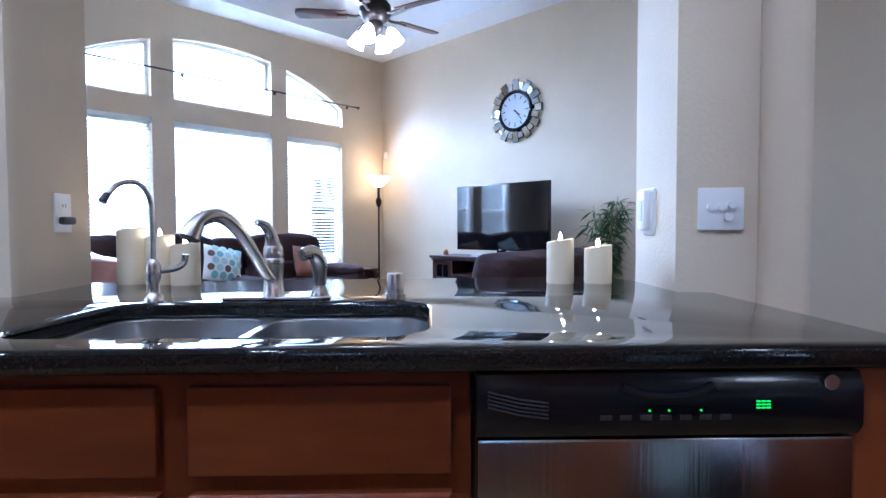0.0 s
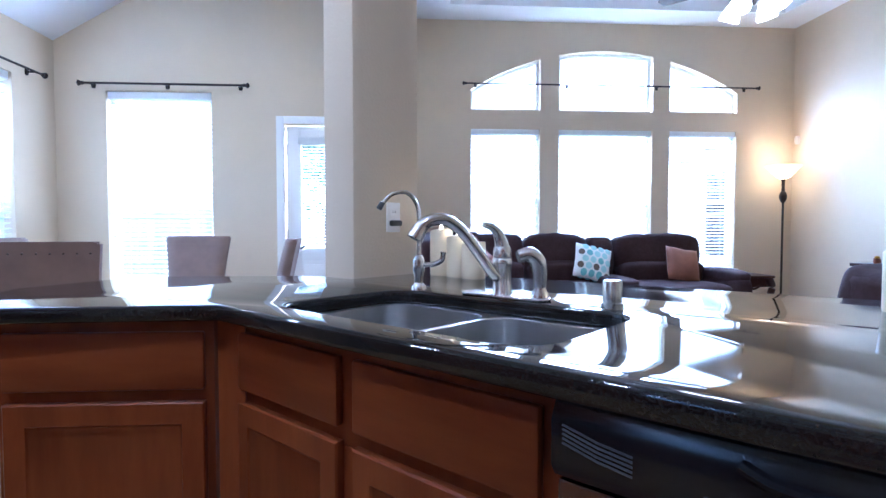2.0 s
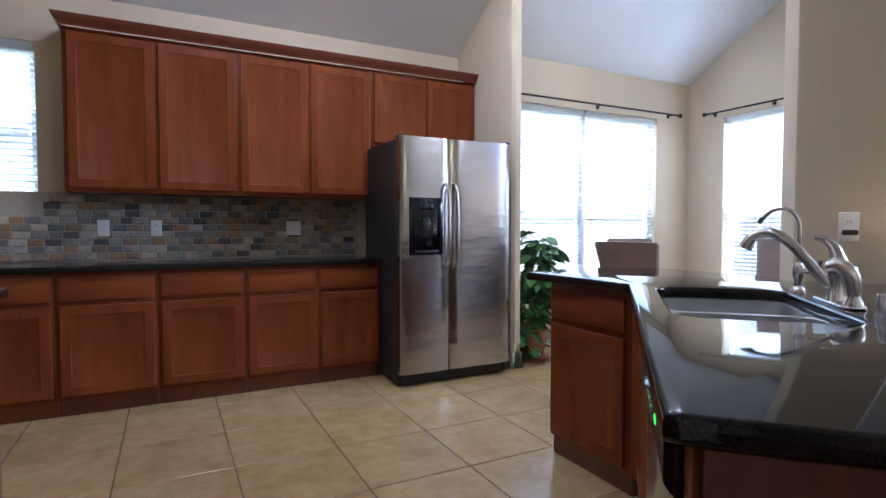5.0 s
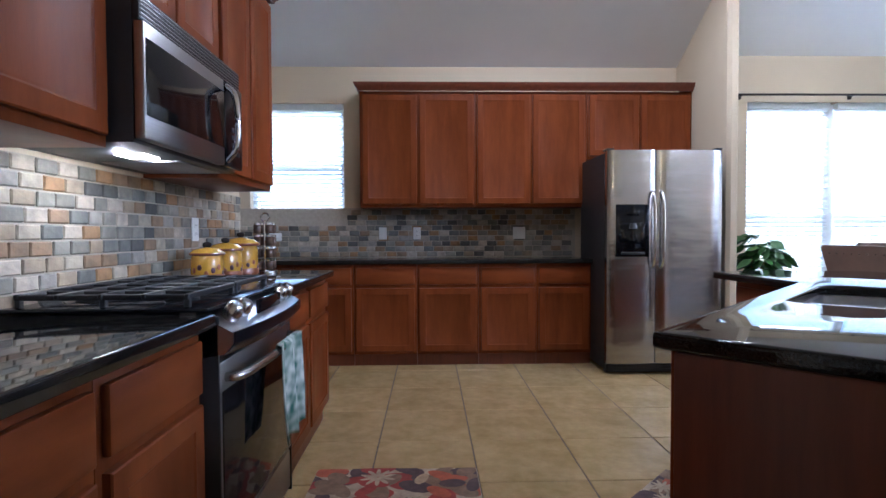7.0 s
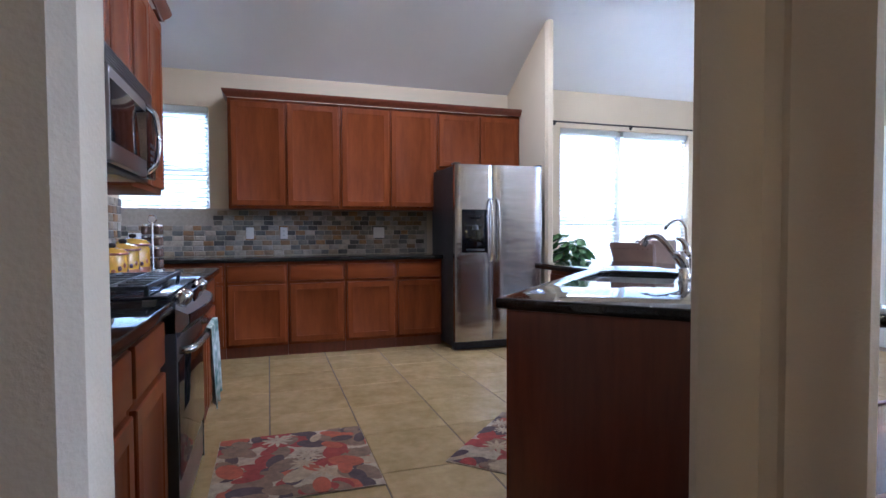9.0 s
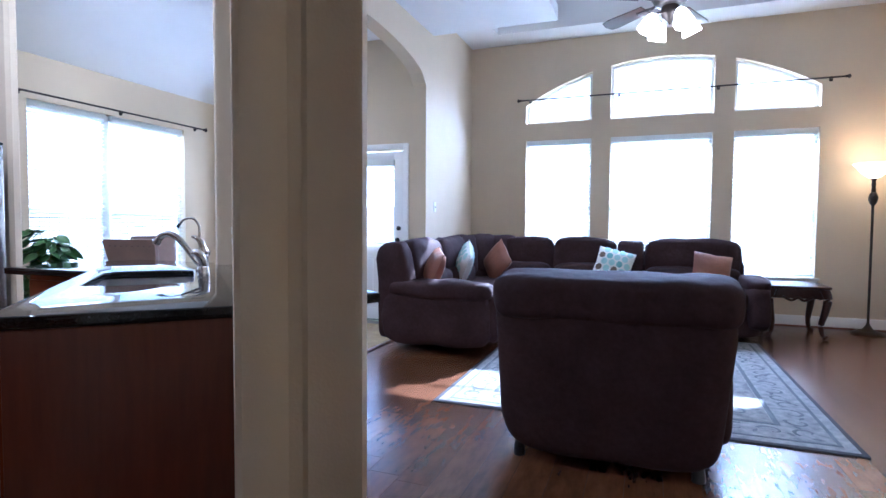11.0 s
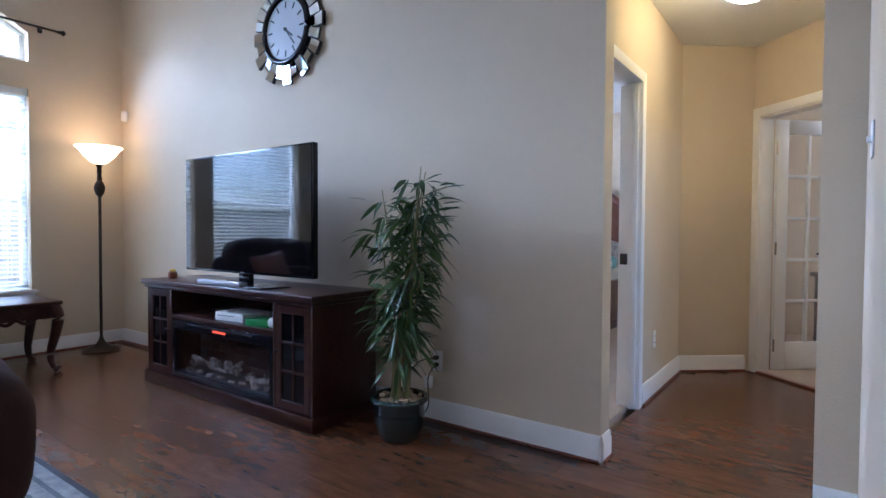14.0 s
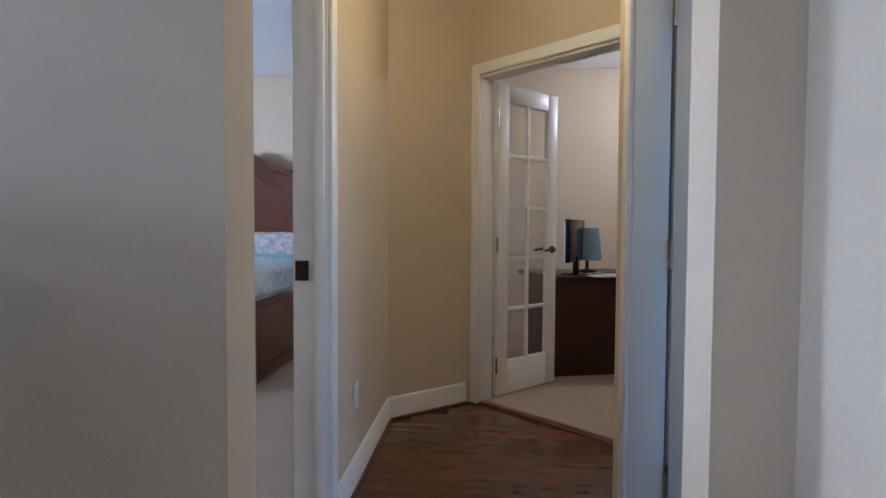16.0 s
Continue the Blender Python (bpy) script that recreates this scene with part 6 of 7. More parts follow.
def fireplace_console():
    X0, X1, Y0, Y1 = -4.545, -2.72, 5.29, 5.80
    w, d = X1 - X0, Y1 - Y0
    c = thing("fireplace_console", (X0, Y0, 0), 0, "espresso wood media console with electric fireplace and glazed doors", "media console")
    part("top", slab([(-0.03, -0.03), (w + 0.03, -0.03), (w + 0.03, d), (-0.03, d)], [], 0.725, 0.760, 0.006), M_ESPRESSO, c)
    part("top_moulding", box(-0.015, w + 0.015, -0.015, d, 0.700, 0.724, 0.006), M_ESPRESSO, c)
    part("plinth", box(-0.02, w + 0.02, -0.02, d, 0.0, 0.085, 0.008), M_ESPRESSO, c)
    for x0, x1 in ((0, 0.02), (0.325, 0.345), (w - 0.345, w - 0.325), (w - 0.02, w)):
        part("side_panel", box(x0, x1, 0.0, d, 0.085, 0.70, 0.002), M_ESPRESSO, c)
    part("back_panel", box(0.02, w - 0.02, d - 0.015, d, 0.085, 0.70), M_ESPRESSO, c)
    part("shelf", box(0.346, w - 0.346, 0.0, d - 0.02, 0.50, 0.53, 0.003), M_ESPRESSO, c)
    for x0 in (0.02, w - 0.325):
        part("shelf", box(x0 + 0.002, x0 + 0.302, 0.03, d - 0.02, 0.38, 0.395), M_ESPRESSO, c)
        door = nb()
        W, z0, z1, y0, y1 = 0.30, 0.092, 0.694, 0.0, 0.02
        for a, b, e, f in ((0, 0.05, z0, z1), (W - 0.05, W, z0, z1), (0.05, W - 0.05, z0, z0 + 0.05), (0.05, W - 0.05, z1 - 0.05, z1)):
            bx(door, x0 + 0.002 + a, x0 + 0.002 + b, y0, y1, e, f, 0.003, 1)
        bx(door, x0 + 0.145, x0 + 0.159, y0 + 0.004, y1, z0 + 0.05, z1 - 0.05, 0.002, 1)
        for k in (1, 2):
            z = z0 + 0.05 + k * (z1 - z0 - 0.10) / 3
            bx(door, x0 + 0.052, x0 + W - 0.048, y0 + 0.004, y1, z - 0.007, z + 0.007, 0.002, 1)
        dr = part("door", door, M_ESPRESSO, c)
        part("pane", box(x0 + 0.05, x0 + W - 0.05, 0.010, 0.014, z0 + 0.05, z1 - 0.05), M_DGLASS, dr)
        part("knob", puff((x0 + (W - 0.02 if x0 < 1 else 0.022), -0.012, 0.42), (0.012, 0.012, 0.012), 0.9, 8), M_DARKIRON, dr)
    f0, f1 = 0.35, w - 0.35
    fr = part("fire_frame", slab([(f0, 0.09), (f1, 0.09), (f1, 0.495), (f0, 0.495)], [[(f0 + 0.03, 0.125), (f1 - 0.03, 0.125), (f1 - 0.03, 0.43), (f0 + 0.03, 0.43)]], 0, 0.02, 0.002), M_BLACKP, c, "gloss black firebox frame")
    fr.matrix_basis = pose(0, 0.02, 0, 90, 0, 0)
    part("firebox", box(f0 + 0.02, f1 - 0.02, 0.20, 0.24, 0.09, 0.49), M_BLACKM, c)
    gp = part("firebox_glass", box(f0 + 0.03, f1 - 0.03, 0.024, 0.028, 0.125, 0.43), M_GLASS, c, "clear firebox glass", smooth=False)
    gp.visible_shadow = False
    part("firebox_floor", box(f0 + 0.02, f1 - 0.02, 0.03, 0.20, 0.09, 0.13), M_BLACKM, c)
    part("control_lamp", box(0.86, 1.0, -0.0035, 0.0, 0.452, 0.466), mat("red_display", (0.3, 0.02, 0.01), 0.4, emit=(1.0, 0.10, 0.03), emit_power=0.3), c, "dim red display strip")
    part("ember_light", box(f0 + 0.2, f1 - 0.2, -0.004, 0.0, 0.472, 0.482), M_STEEL_H, c)
    brick = mat("firebox_brick_print", (0.05, 0.02, 0.014), 0.8, var=0.3, scale=20)
    for j in range(5):
        for k in range(9):
            x = f0 + 0.04 + k * 0.123 - (0.06 if j % 2 else 0)
            if x > f0 + 0.02 and x + 0.118 < f1 - 0.02:
                part("brick", box(x, x + 0.116, 0.194, 0.20, 0.15 + j * 0.06, 0.205 + j * 0.06, 0.002, 1), brick, c)
    ash = mat("ashen_log", (0.05, 0.035, 0.025), 0.9, alt=(0.30, 0.27, 0.24), scale=22, bump=0.8, bscale=40)
    random.seed(3)
    for k in range(17):
        x = f0 + 0.09 + k * (f1 - f0 - 0.18) / 16
        z = 0.165 + 0.05 * random.random() + 0.02 * math.sin(k * 0.8)
        part("log", puff((x, 0.10 + random.uniform(-0.03, 0.03), z), (random.uniform(0.03, 0.062), 0.022, random.uniform(0.012, 0.022)), 0.9, 8, 0.022, tilt=rot(random.uniform(-30, 30), random.uniform(-55, 55), random.uniform(-40, 40)), seed=k * 1.7, freq=14.0), ash, c)
    for k in range(8):
        part("cinder", puff((f0 + 0.12 + k * 0.125, 0.06, 0.140 + 0.01 * math.sin(k * 3)), (0.035, 0.02, 0.018), 0.9, 6, 0.008, seed=k), ash, c)
    g = thing("game_console", (X0 + 0.95, Y0 + 0.16, 0.53), 4, "white flat game console on the console shelf", "game console")
    part("case", box(-0.14, 0.14, -0.11, 0.11, 0.0, 0.055, 0.006), M_WHITEP, g)
    part("slot", box(-0.11, 0.05, -0.112, -0.109, 0.032, 0.036), M_BLACKM, g)
    b = thing("game_case", (X0 + 1.27, Y0 + 0.10, 0.53), 8, "green plastic game case lying on the shelf", "game case")
    part("case", box(-0.095, 0.095, -0.07, 0.07, 0.0, 0.045, 0.004), mat("green_plastic", (0.03, 0.20, 0.04), 0.4), b)
    o = thing("game_controller", (X0 + 1.40, Y0 + 0.075, 0.53), 0, "white round game controller on the shelf", "controller")
    part("shell", puff((0, 0, 0.032), (0.045, 0.035, 0.032), 0.8, 12), M_WHITEP, o)
    n = thing("trinket", (-4.43, 5.42, 0.760), 0, "small brown pot ornament on the console end", "ornament")
    part("pot", lathe([(0.03, 0), (0.035, 0.02), (0.03, 0.045), (0.033, 0.05)], seg=16), M_RUST, n)
    part("top", puff((0, 0, 0.058), (0.022, 0.022, 0.016), 0.9, 8), M_YELLOW, n)


fireplace_console()


def leaf_blade(bm, root, tip, width, droop, roll):
    """A pointed leaf, folded along its midrib, with a drooping tip."""
    root, tip = Vector(root), Vector(tip)
    d = tip - root
    side = d.cross(Vector((0, 0, 1)))
    if side.length < 1e-4:
        side = Vector((1, 0, 0))
    side = (Matrix.Rotation(roll, 3, d.normalized()) @ side.normalized())
    mid, L, R = [], [], []
    for t, w in ((0, 0.12), (0.25, 0.85), (0.5, 1.0), (0.78, 0.6), (1.0, 0.02)):
        p = root + d * t + Vector((0, 0, -droop * t * t))
        mid.append(bm.verts.new(p - Vector((0, 0, width * 0.18 * w))))
        L.append(bm.verts.new(p + side * width * 0.5 * w))
        R.append(bm.verts.new(p - side * width * 0.5 * w))
    for k in range(4):
        bm.faces.new((mid[k], mid[k + 1], L[k + 1], L[k]))
        bm.faces.new((R[k], R[k + 1], mid[k + 1], mid[k]))


def bamboo_plant():
    b = thing("bamboo_plant", (-2.30, 5.53, 0), 0, "tall potted bamboo plant with long green leaves in a glazed pot", "plant")
    glaze = mat("dark_green_glaze", (0.008, 0.016, 0.015), 0.15, var=0.3, scale=8, coat=0.5)
    part("pot", lathe([(0.095, 0), (0.108, 0.01), (0.132, 0.09), (0.138, 0.15), (0.134, 0.19), (0.142, 0.215), (0.140, 0.232), (0.134, 0.232), (0.130, 0.20)], seg=32), glaze, b)
    part("rim_band", tube([(0.146 * math.cos(k * math.pi / 20), 0.146 * math.sin(k * math.pi / 20), 0.222) for k in range(40)], 0.014, 8, closed=True), mat("teal_rim_glaze", (0.010, 0.030, 0.026), 0.2, var=0.2, coat=0.4), b)
    part("soil", lathe([(0.134, 0.205), (0.134, 0.212), (0.0, 0.218)], seg=24), M_SOIL, b)
    peb = mat("tan_pebble", (0.38, 0.27, 0.16), 0.8, var=0.3, scale=30)
    random.seed(12)
    for k in range(46):
        a, r = random.random() * 6.28, 0.125 * math.sqrt(random.random())
        part("pebble", puff((r * math.cos(a), r * math.sin(a), 0.224), (random.uniform(0.010, 0.018), random.uniform(0.010, 0.016), 0.009), 0.85, 4), peb, b)
    stems = []
    for k in range(13):
        a, r = random.random() * 6.28, 0.055 * math.sqrt(random.random())
        h = (1.22, 0.62, 1.08, 1.16, 0.80, 1.02, 1.20, 0.50, 0.94, 1.12, 0.70, 1.0, 1.14)[k]
        sx, sy = random.uniform(-0.12, 0.22) * h, random.uniform(-0.14, 0.05) * h
        pts = bend([(r * math.cos(a), r * math.sin(a), 0.21), (r * math.cos(a) + sx * 0.2, r * math.sin(a) + sy * 0.2, 0.21 + h * 0.35), (r * math.cos(a) + sx * 0.6, r * math.sin(a) + sy * 0.6, 0.21 + h * 0.7), (r * math.cos(a) + sx, r * math.sin(a) + sy, 0.21 + h)], 4)
        part("stem", tube(pts, [0.0105 * (1 - 0.85 * j / len(pts)) for j in range(len(pts))], 7), M_STEM, b)
        stems.append(pts)
    rest_leaves = nb()
    for k in range(680):
        pts = stems[k % 13]
        f = random.random() ** (0.55 if k % 3 else 1.0)
        j = min(len(pts) - 1, int((0.26 + 0.74 * f) * (len(pts) - 1)))
        p = pts[j]
        a = random.random() * 6.28
        L = random.uniform(0.09, 0.18)
        up = random.uniform(-0.75, 0.55)
        reach = random.uniform(0.01, 0.10) * (1.2 if f > 0.6 else 0.7)
        root = p + Vector((reach * math.cos(a), reach * math.sin(a), 0.02))
        tip = root + Vector((L * math.cos(a) * 0.85, L * math.sin(a) * 0.85, L * up))
        if tip.y > 0.30:
            continue
        bm = nb() if k < 280 else rest_leaves
        leaf_blade(bm, root, tip, random.uniform(0.017, 0.028), L * random.uniform(0.12, 0.55), random.uniform(-0.9, 0.9))
        if k < 280:
            part("leaf", bm, M_LEAF2, b)
    tagged(part("foliage", rest_leaves, M_LEAF2, b), kind="stuff")
    tw = bend([(0.05, -0.03, 1.16), (0.16, -0.05, 1.27), (0.27, -0.07, 1.31), (0.36, -0.08, 1.33)], 4)
    part("side_shoot", tube(tw, 0.004, 5), M_STEM, b)
    bm = nb()
    leaf_blade(bm, tw[-1], tw[-1] + Vector((0.12, -0.02, 0.02)), 0.03, 0.02, 0.2)
    part("leaf", bm, M_LEAF2, b)
    for q in range(8):
        bm = nb()
        root = tw[min(len(tw) - 1, 2 + q)]
        leaf_blade(bm, root, root + Vector((random.uniform(-0.05, 0.09), random.uniform(-0.09, 0.03), random.uniform(-0.16, 0.02))), 0.022, 0.02, random.uniform(-0.6, 0.6))
        part("leaf", bm, M_LEAF2, b)


bamboo_plant()
ob = wall_plate((-2.285, TVY - 0.001, 0.36), 0, "duplex", "white outlet with two black plugs by the plant")
for z in (-0.02, 0.022):
    part("plug", puff((0, -0.026, z), (0.016, 0.018, 0.012), 0.6, 8), M_BLACKM, ob)
part("cord", tube(bend([(0, -0.04, -0.02), (-0.03, -0.06, -0.10), (-0.03, -0.055, -0.25), (-0.08, -0.06, -0.34)], 5), 0.004, 6), M_BLACKM, ob)
part("cord", tube(bend([(0, -0.04, 0.022), (-0.08, -0.06, 0.0), (-0.16, -0.05, -0.06), (-0.24, -0.02, -0.08)], 5), 0.004, 6), M_BLACKM, ob)
part("adapter", box(-0.075, -0.035, -0.04, -0.002, -0.165, -0.095, 0.006), M_WHITEP, ob)
ms = thing("motion_sensor", (-6.12, TVY - 0.01, 2.25), 30, "small white alarm motion sensor in the room corner", "sensor")
part("shell", puff((0, -0.02, 0), (0.03, 0.024, 0.055), 0.5, 10), M_WHITEP, ms)


def ceiling_fan():
    f = thing("ceiling_fan", (-3.27, 3.33, -0.16), 0, "bronze ceiling fan with five dark wooden blades and lit glass shades", "ceiling fan")
    part("canopy", lathe([(0.0, 4.24), (0.075, 4.24), (0.07, 4.19), (0.03, 4.15)], seg=24), M_DARKIRON, f)
    part("downrod", tube([(0, 0, 4.16), (0, 0, 3.22)], 0.013, 10), M_DARKIRON, f)
    part("motor", lathe([(0.03, 3.24), (0.09, 3.22), (0.135, 3.17), (0.14, 3.10), (0.11, 3.05), (0.06, 3.03)], seg=28), M_DARKIRON, f)
    wood = mat("dark_blade_wood", (0.060, 0.030, 0.020), 0.35, var=0.25, scale=6, stretch=(1, 8, 1))
    for k in range(5):
        a = 84 + 72 * k
        bm = slab([(0.24, -0.055), (0.60, -0.072), (0.66, -0.060), (0.68, 0.0), (0.66, 0.060), (0.60, 0.072), (0.24, 0.055)], [], -0.005, 0.005, 0.002)
        bl = part("blade", bm, wood, f)
        bl.matrix_basis = pose(0, 0, 3.09, 0, 0, a) @ pose(0, 0, 0, 12, 0, 0)
        ir = part("blade_iron", tube(bend([(0.11, 0, 3.09), (0.17, 0, 3.075), (0.25, 0, 3.085), (0.32, 0, 3.088)], 4), [0.012] * 12 + [0.02], 8), M_DARKIRON, f)
        ir.matrix_basis = pose(0, 0, 0, 0, 0, a)
    part("light_hub", lathe([(0.06, 3.04), (0.07, 3.0), (0.06, 2.95), (0.025, 2.92), (0.012, 2.90), (0.0, 2.89)], seg=24), M_DARKIRON, f)
    gl = mat("frosted_lit_shade", (0.9, 0.87, 0.8), 0.5, var=0.02, emit=(1.0, 0.88, 0.68), emit_power=3.5)
    for k in range(4):
        a = k * 1.5708 + 0.5
        c, s = math.cos(a), math.sin(a)
        part("shade_arm", tube([(0.05 * c, 0.05 * s, 2.98), (0.10 * c, 0.10 * s, 2.975), (0.13 * c, 0.13 * s, 2.95)], 0.010, 8), M_DARKIRON, f)
        sh = tube([(0.13 * c, 0.13 * s, 2.955), (0.145 * c, 0.145 * s, 2.93), (0.165 * c, 0.165 * s, 2.89), (0.185 * c, 0.185 * s, 2.845), (0.19 * c, 0.19 * s, 2.835)], [0.028, 0.045, 0.058, 0.072, 0.070], 18)
        part("shade", sh, gl, f, "glowing frosted glass shade")


ceiling_fan()

# ---- breakfast nook ----
chair = thing("dining_chair", (-2.06, -0.79, 0), 180, "taupe leather parsons dining chair with flared back", "chair", "chairs in the nook")


def dining_chair(c):
    bm = nb()
    rows = []
    for i in range(13):
        v = i / 12
        hw = 0.205 + 0.055 * v ** 1.6
        y = 0.20 + 0.10 * v ** 1.6
        z = 0.44 + 0.60 * v
        th = 0.045 - 0.012 * v
        row = []
        for j in range(24):
            a = 2 * math.pi * j / 24
            row.append(bm.verts.new((hw * math.copysign(abs(math.cos(a)) ** 0.35, math.cos(a)), y + th * math.copysign(abs(math.sin(a)) ** 0.5, math.sin(a)) + 0.03 * (math.cos(a) ** 2), z)))
        rows.append(row)
    for a, b in zip(rows, rows[1:]):
        ring_faces(bm, a, b)
    bm.faces.new(rows[0])
    bm.faces.new(rows[-1])
    bmesh.ops.bevel(bm, geom=[e for e in bm.edges if e.is_boundary is False and abs(e.verts[0].co.z - 1.04) < 1e-4 and abs(e.verts[1].co.z - 1.04) < 1e-4], offset=0.012, segments=2, affect="EDGES")
    part("backrest", bm, M_CHAIR, c)
    part("seat", puff((0, -0.02, 0.44), (0.24, 0.25, 0.055), 0.35, 14, 0.004), M_CHAIR, c)
    for sx in (-1, 1):
        for y in (-0.22, 0.20):
            bm = nb()
            lathe([(0.016, 0.0), (0.024, 0.40)], (sx * 0.20, y, 0), 4, bm)
            part("leg", bm, M_ESPRESSO, c)
    studs = M_DARKIRON
    for k in range(9):
        part("nailhead", puff((-0.22 + k * 0.055, 0.36, 0.985), (0.005, 0.005, 0.005), 1, 4), studs, c)


dining_chair(chair)
chair.matrix_basis = pose(-2.36, -0.95, 0, 0, 0, -80)
for x, y, rz in ((-3.78, -0.93, 95), (-2.80, -0.21, 8), (-3.14, -1.62, 172)):
    copy_thing(chair, pose(x, y, 0, 0, 0, rz))


def ivy_plant():
    p = thing("ivy_plant", (-1.93, -1.86, 0), 0, "trailing green pothos in a terracotta pot by the window", "plant")
    part("pot", lathe([(0.095, 0), (0.105, 0.01), (0.135, 0.22), (0.145, 0.225), (0.15, 0.27), (0.142, 0.275), (0.13, 0.26)], seg=28), M_TERRA, p)
    part("saucer", lathe([(0.14, 0.0), (0.155, 0.02), (0.15, 0.025)], seg=28), M_TERRA, p)
    part("soil", lathe([(0.130, 0.245), (0.130, 0.25), (0.0, 0.255)], seg=20), M_SOIL, p)
    random.seed(31)
    part("moss_pole", tube([(0, 0, 0.25), (0.0, 0.0, 0.92)], 0.02, 8), M_STEM, p)
    vines = []
    for k in range(12):
        a = random.random() * 6.28
        if k < 8:
            h = random.uniform(0.48, 0.90)
            pts = bend([(0.06 * math.cos(a), 0.06 * math.sin(a), 0.25), (0.10 * math.cos(a), 0.10 * math.sin(a), 0.25 + h * 0.4), (0.08 * math.cos(a + 1), 0.08 * math.sin(a + 1), 0.25 + h * 0.75), (0.12 * math.cos(a + 1.5), 0.12 * math.sin(a + 1.5), 0.2 + h)], 5)
        else:
            a = -2.2 + 0.9 * (k - 8)
            pts = bend([(0.08 * math.cos(a), 0.08 * math.sin(a), 0.26), (0.17 * math.cos(a), 0.17 * math.sin(a), 0.28), (0.22 * math.cos(a), 0.22 * math.sin(a), 0.14), (0.26 * math.cos(a), 0.26 * math.sin(a), 0.03)], 5)
        part("vine", tube(pts, 0.004, 5), M_STEM, p)
        vines.append(pts)
    more = nb()
    for k in range(640):
        pts = vines[k % 12 if k % 3 else k % 8]
        q = pts[random.randrange(2, len(pts))]
        a = random.random() * 6.28
        s = random.uniform(0.06, 0.115)
        r = random.uniform(0.02, 0.13)
        root = q + Vector((r * math.cos(a), r * math.sin(a), random.uniform(-0.02, 0.05)))
        tip = root + Vector((s * math.cos(a), s * math.sin(a), -s * random.uniform(-0.1, 0.9)))
        if tip.z < 0.02 or tip.y < -0.48 or root.y < -0.45:
            continue
        bm = nb() if k < 280 else more
        leaf_blade(bm, root, tip, s * 0.85, s * 0.15, random.uniform(-0.8, 0.8))
        if k < 280:
            part("leaf", bm, M_LEAF, p)
    tagged(part("foliage", more, M_LEAF, p), kind="stuff")


ivy_plant()


# back door
def door_casing(name, axis, at, u0, u1, top, inward, w=0.07):
    """Casing round an opening; u0..u1 is the clear opening."""
    c = thing(name, (0, 0, 0), 0, "white painted door casing", "door frame", kind="structure")

    def B(a, b, z0, z1):
        lo, hi = sorted((at, at + 0.018 * inward))
        return box(a, b, lo, hi, z0, z1, 0.006) if axis == "x" else box(lo, hi, a, b, z0, z1, 0.006)

    part("side_casing", B(u0 - w, u0, 0, top + w), M_TRIM, c)
    part("side_casing", B(u1, u1 + w, 0, top + w), M_TRIM, c)
    part("head_casing", B(u0 + 0.0005, u1 - 0.0005, top, top + w), M_TRIM, c)
    return c


def back_door():
    door_casing("door_frame_1", "y", NX, -0.36, 0.46, 2.09, 1)
    d = thing("door_1", (NX - 0.04, -0.345, 0), 90, "white panelled back door with a blind over its glass", "door", kind="structure")
    W, H = 0.79, 2.07
    gx0, gx1, gz0, gz1 = 0.135, W - 0.135, 0.93, 1.92
    bm = nb()
    bx(bm, 0, gx0, 0, 0.04, 0.012, H, 0.003)
    bx(bm, gx1, W, 0, 0.04, 0.012, H, 0.003)
    bx(bm, gx0, gx1, 0, 0.04, gz1, H, 0.003)
    bx(bm, gx0, gx1, 0, 0.04, 0.80, gz0, 0.003)
    bx(bm, gx0, gx1, 0.004, 0.036, 0.15, 0.80)
    bx(bm, gx0, gx1, 0, 0.04, 0.012, 0.15, 0.003)
    part("leaf", bm, M_TRIM, d)
    for x0 in (gx0 + 0.02, (gx0 + gx1) / 2 + 0.02):
        pz = part("raised_panel", box(x0, x0 + (gx1 - gx0) / 2 - 0.04, -0.004, 0.004, 0.19, 0.76, 0.004), M_TRIM, d)
    pn = part("pane", box(gx0, gx1, 0.016, 0.020, gz0, gz1), M_GLASS, d, smooth=False)
    pn.visible_shadow = False
    me = mesh_of("slat", box(-0.25, 0.25, -0.014, 0.014, -0.001, 0.001), M_BLIND)
    b = part("blind_rail", box(gx0 - 0.02, gx1 + 0.02, -0.045, -0.005, gz1 - 0.02, gz1 + 0.05, 0.004), M_BLIND, d)
    for k in range(32):
        o = new("slat", me)
        o.parent = d
        o.matrix_basis = pose((gx0 + gx1) / 2, -0.022, gz1 - 0.03 - k * 0.0295, 20, 0, 0)
    part("blind_bottom_rail", box(gx0, gx1, -0.035, -0.008, gz0 - 0.005, gz0 + 0.015, 0.003), M_BLIND, d)
    part("knob", puff((W - 0.065, -0.05, 1.0), (0.028, 0.026, 0.028), 0.85, 10), M_DARKIRON, d)
    part("knob_stem", tube([(W - 0.065, 0.0, 1.0), (W - 0.065, -0.04, 1.0)], 0.012, 10), M_DARKIRON, d)
    part("deadbolt", tube([(W - 0.065, 0.0, 1.14), (W - 0.065, -0.02, 1.14)], 0.026, 16), M_DARKIRON, d)
    for z in (0.25, 1.05, 1.85):
        part("hinge", tube([(0.0, -0.006, z - 0.045), (0.0, -0.006, z + 0.045)], 0.007, 8), M_NICKEL, d)
    part("threshold", box(-0.01, W + 0.02, -0.05, 0.05, 0.0, 0.012, 0.003), M_BLACKM, d)


back_door()


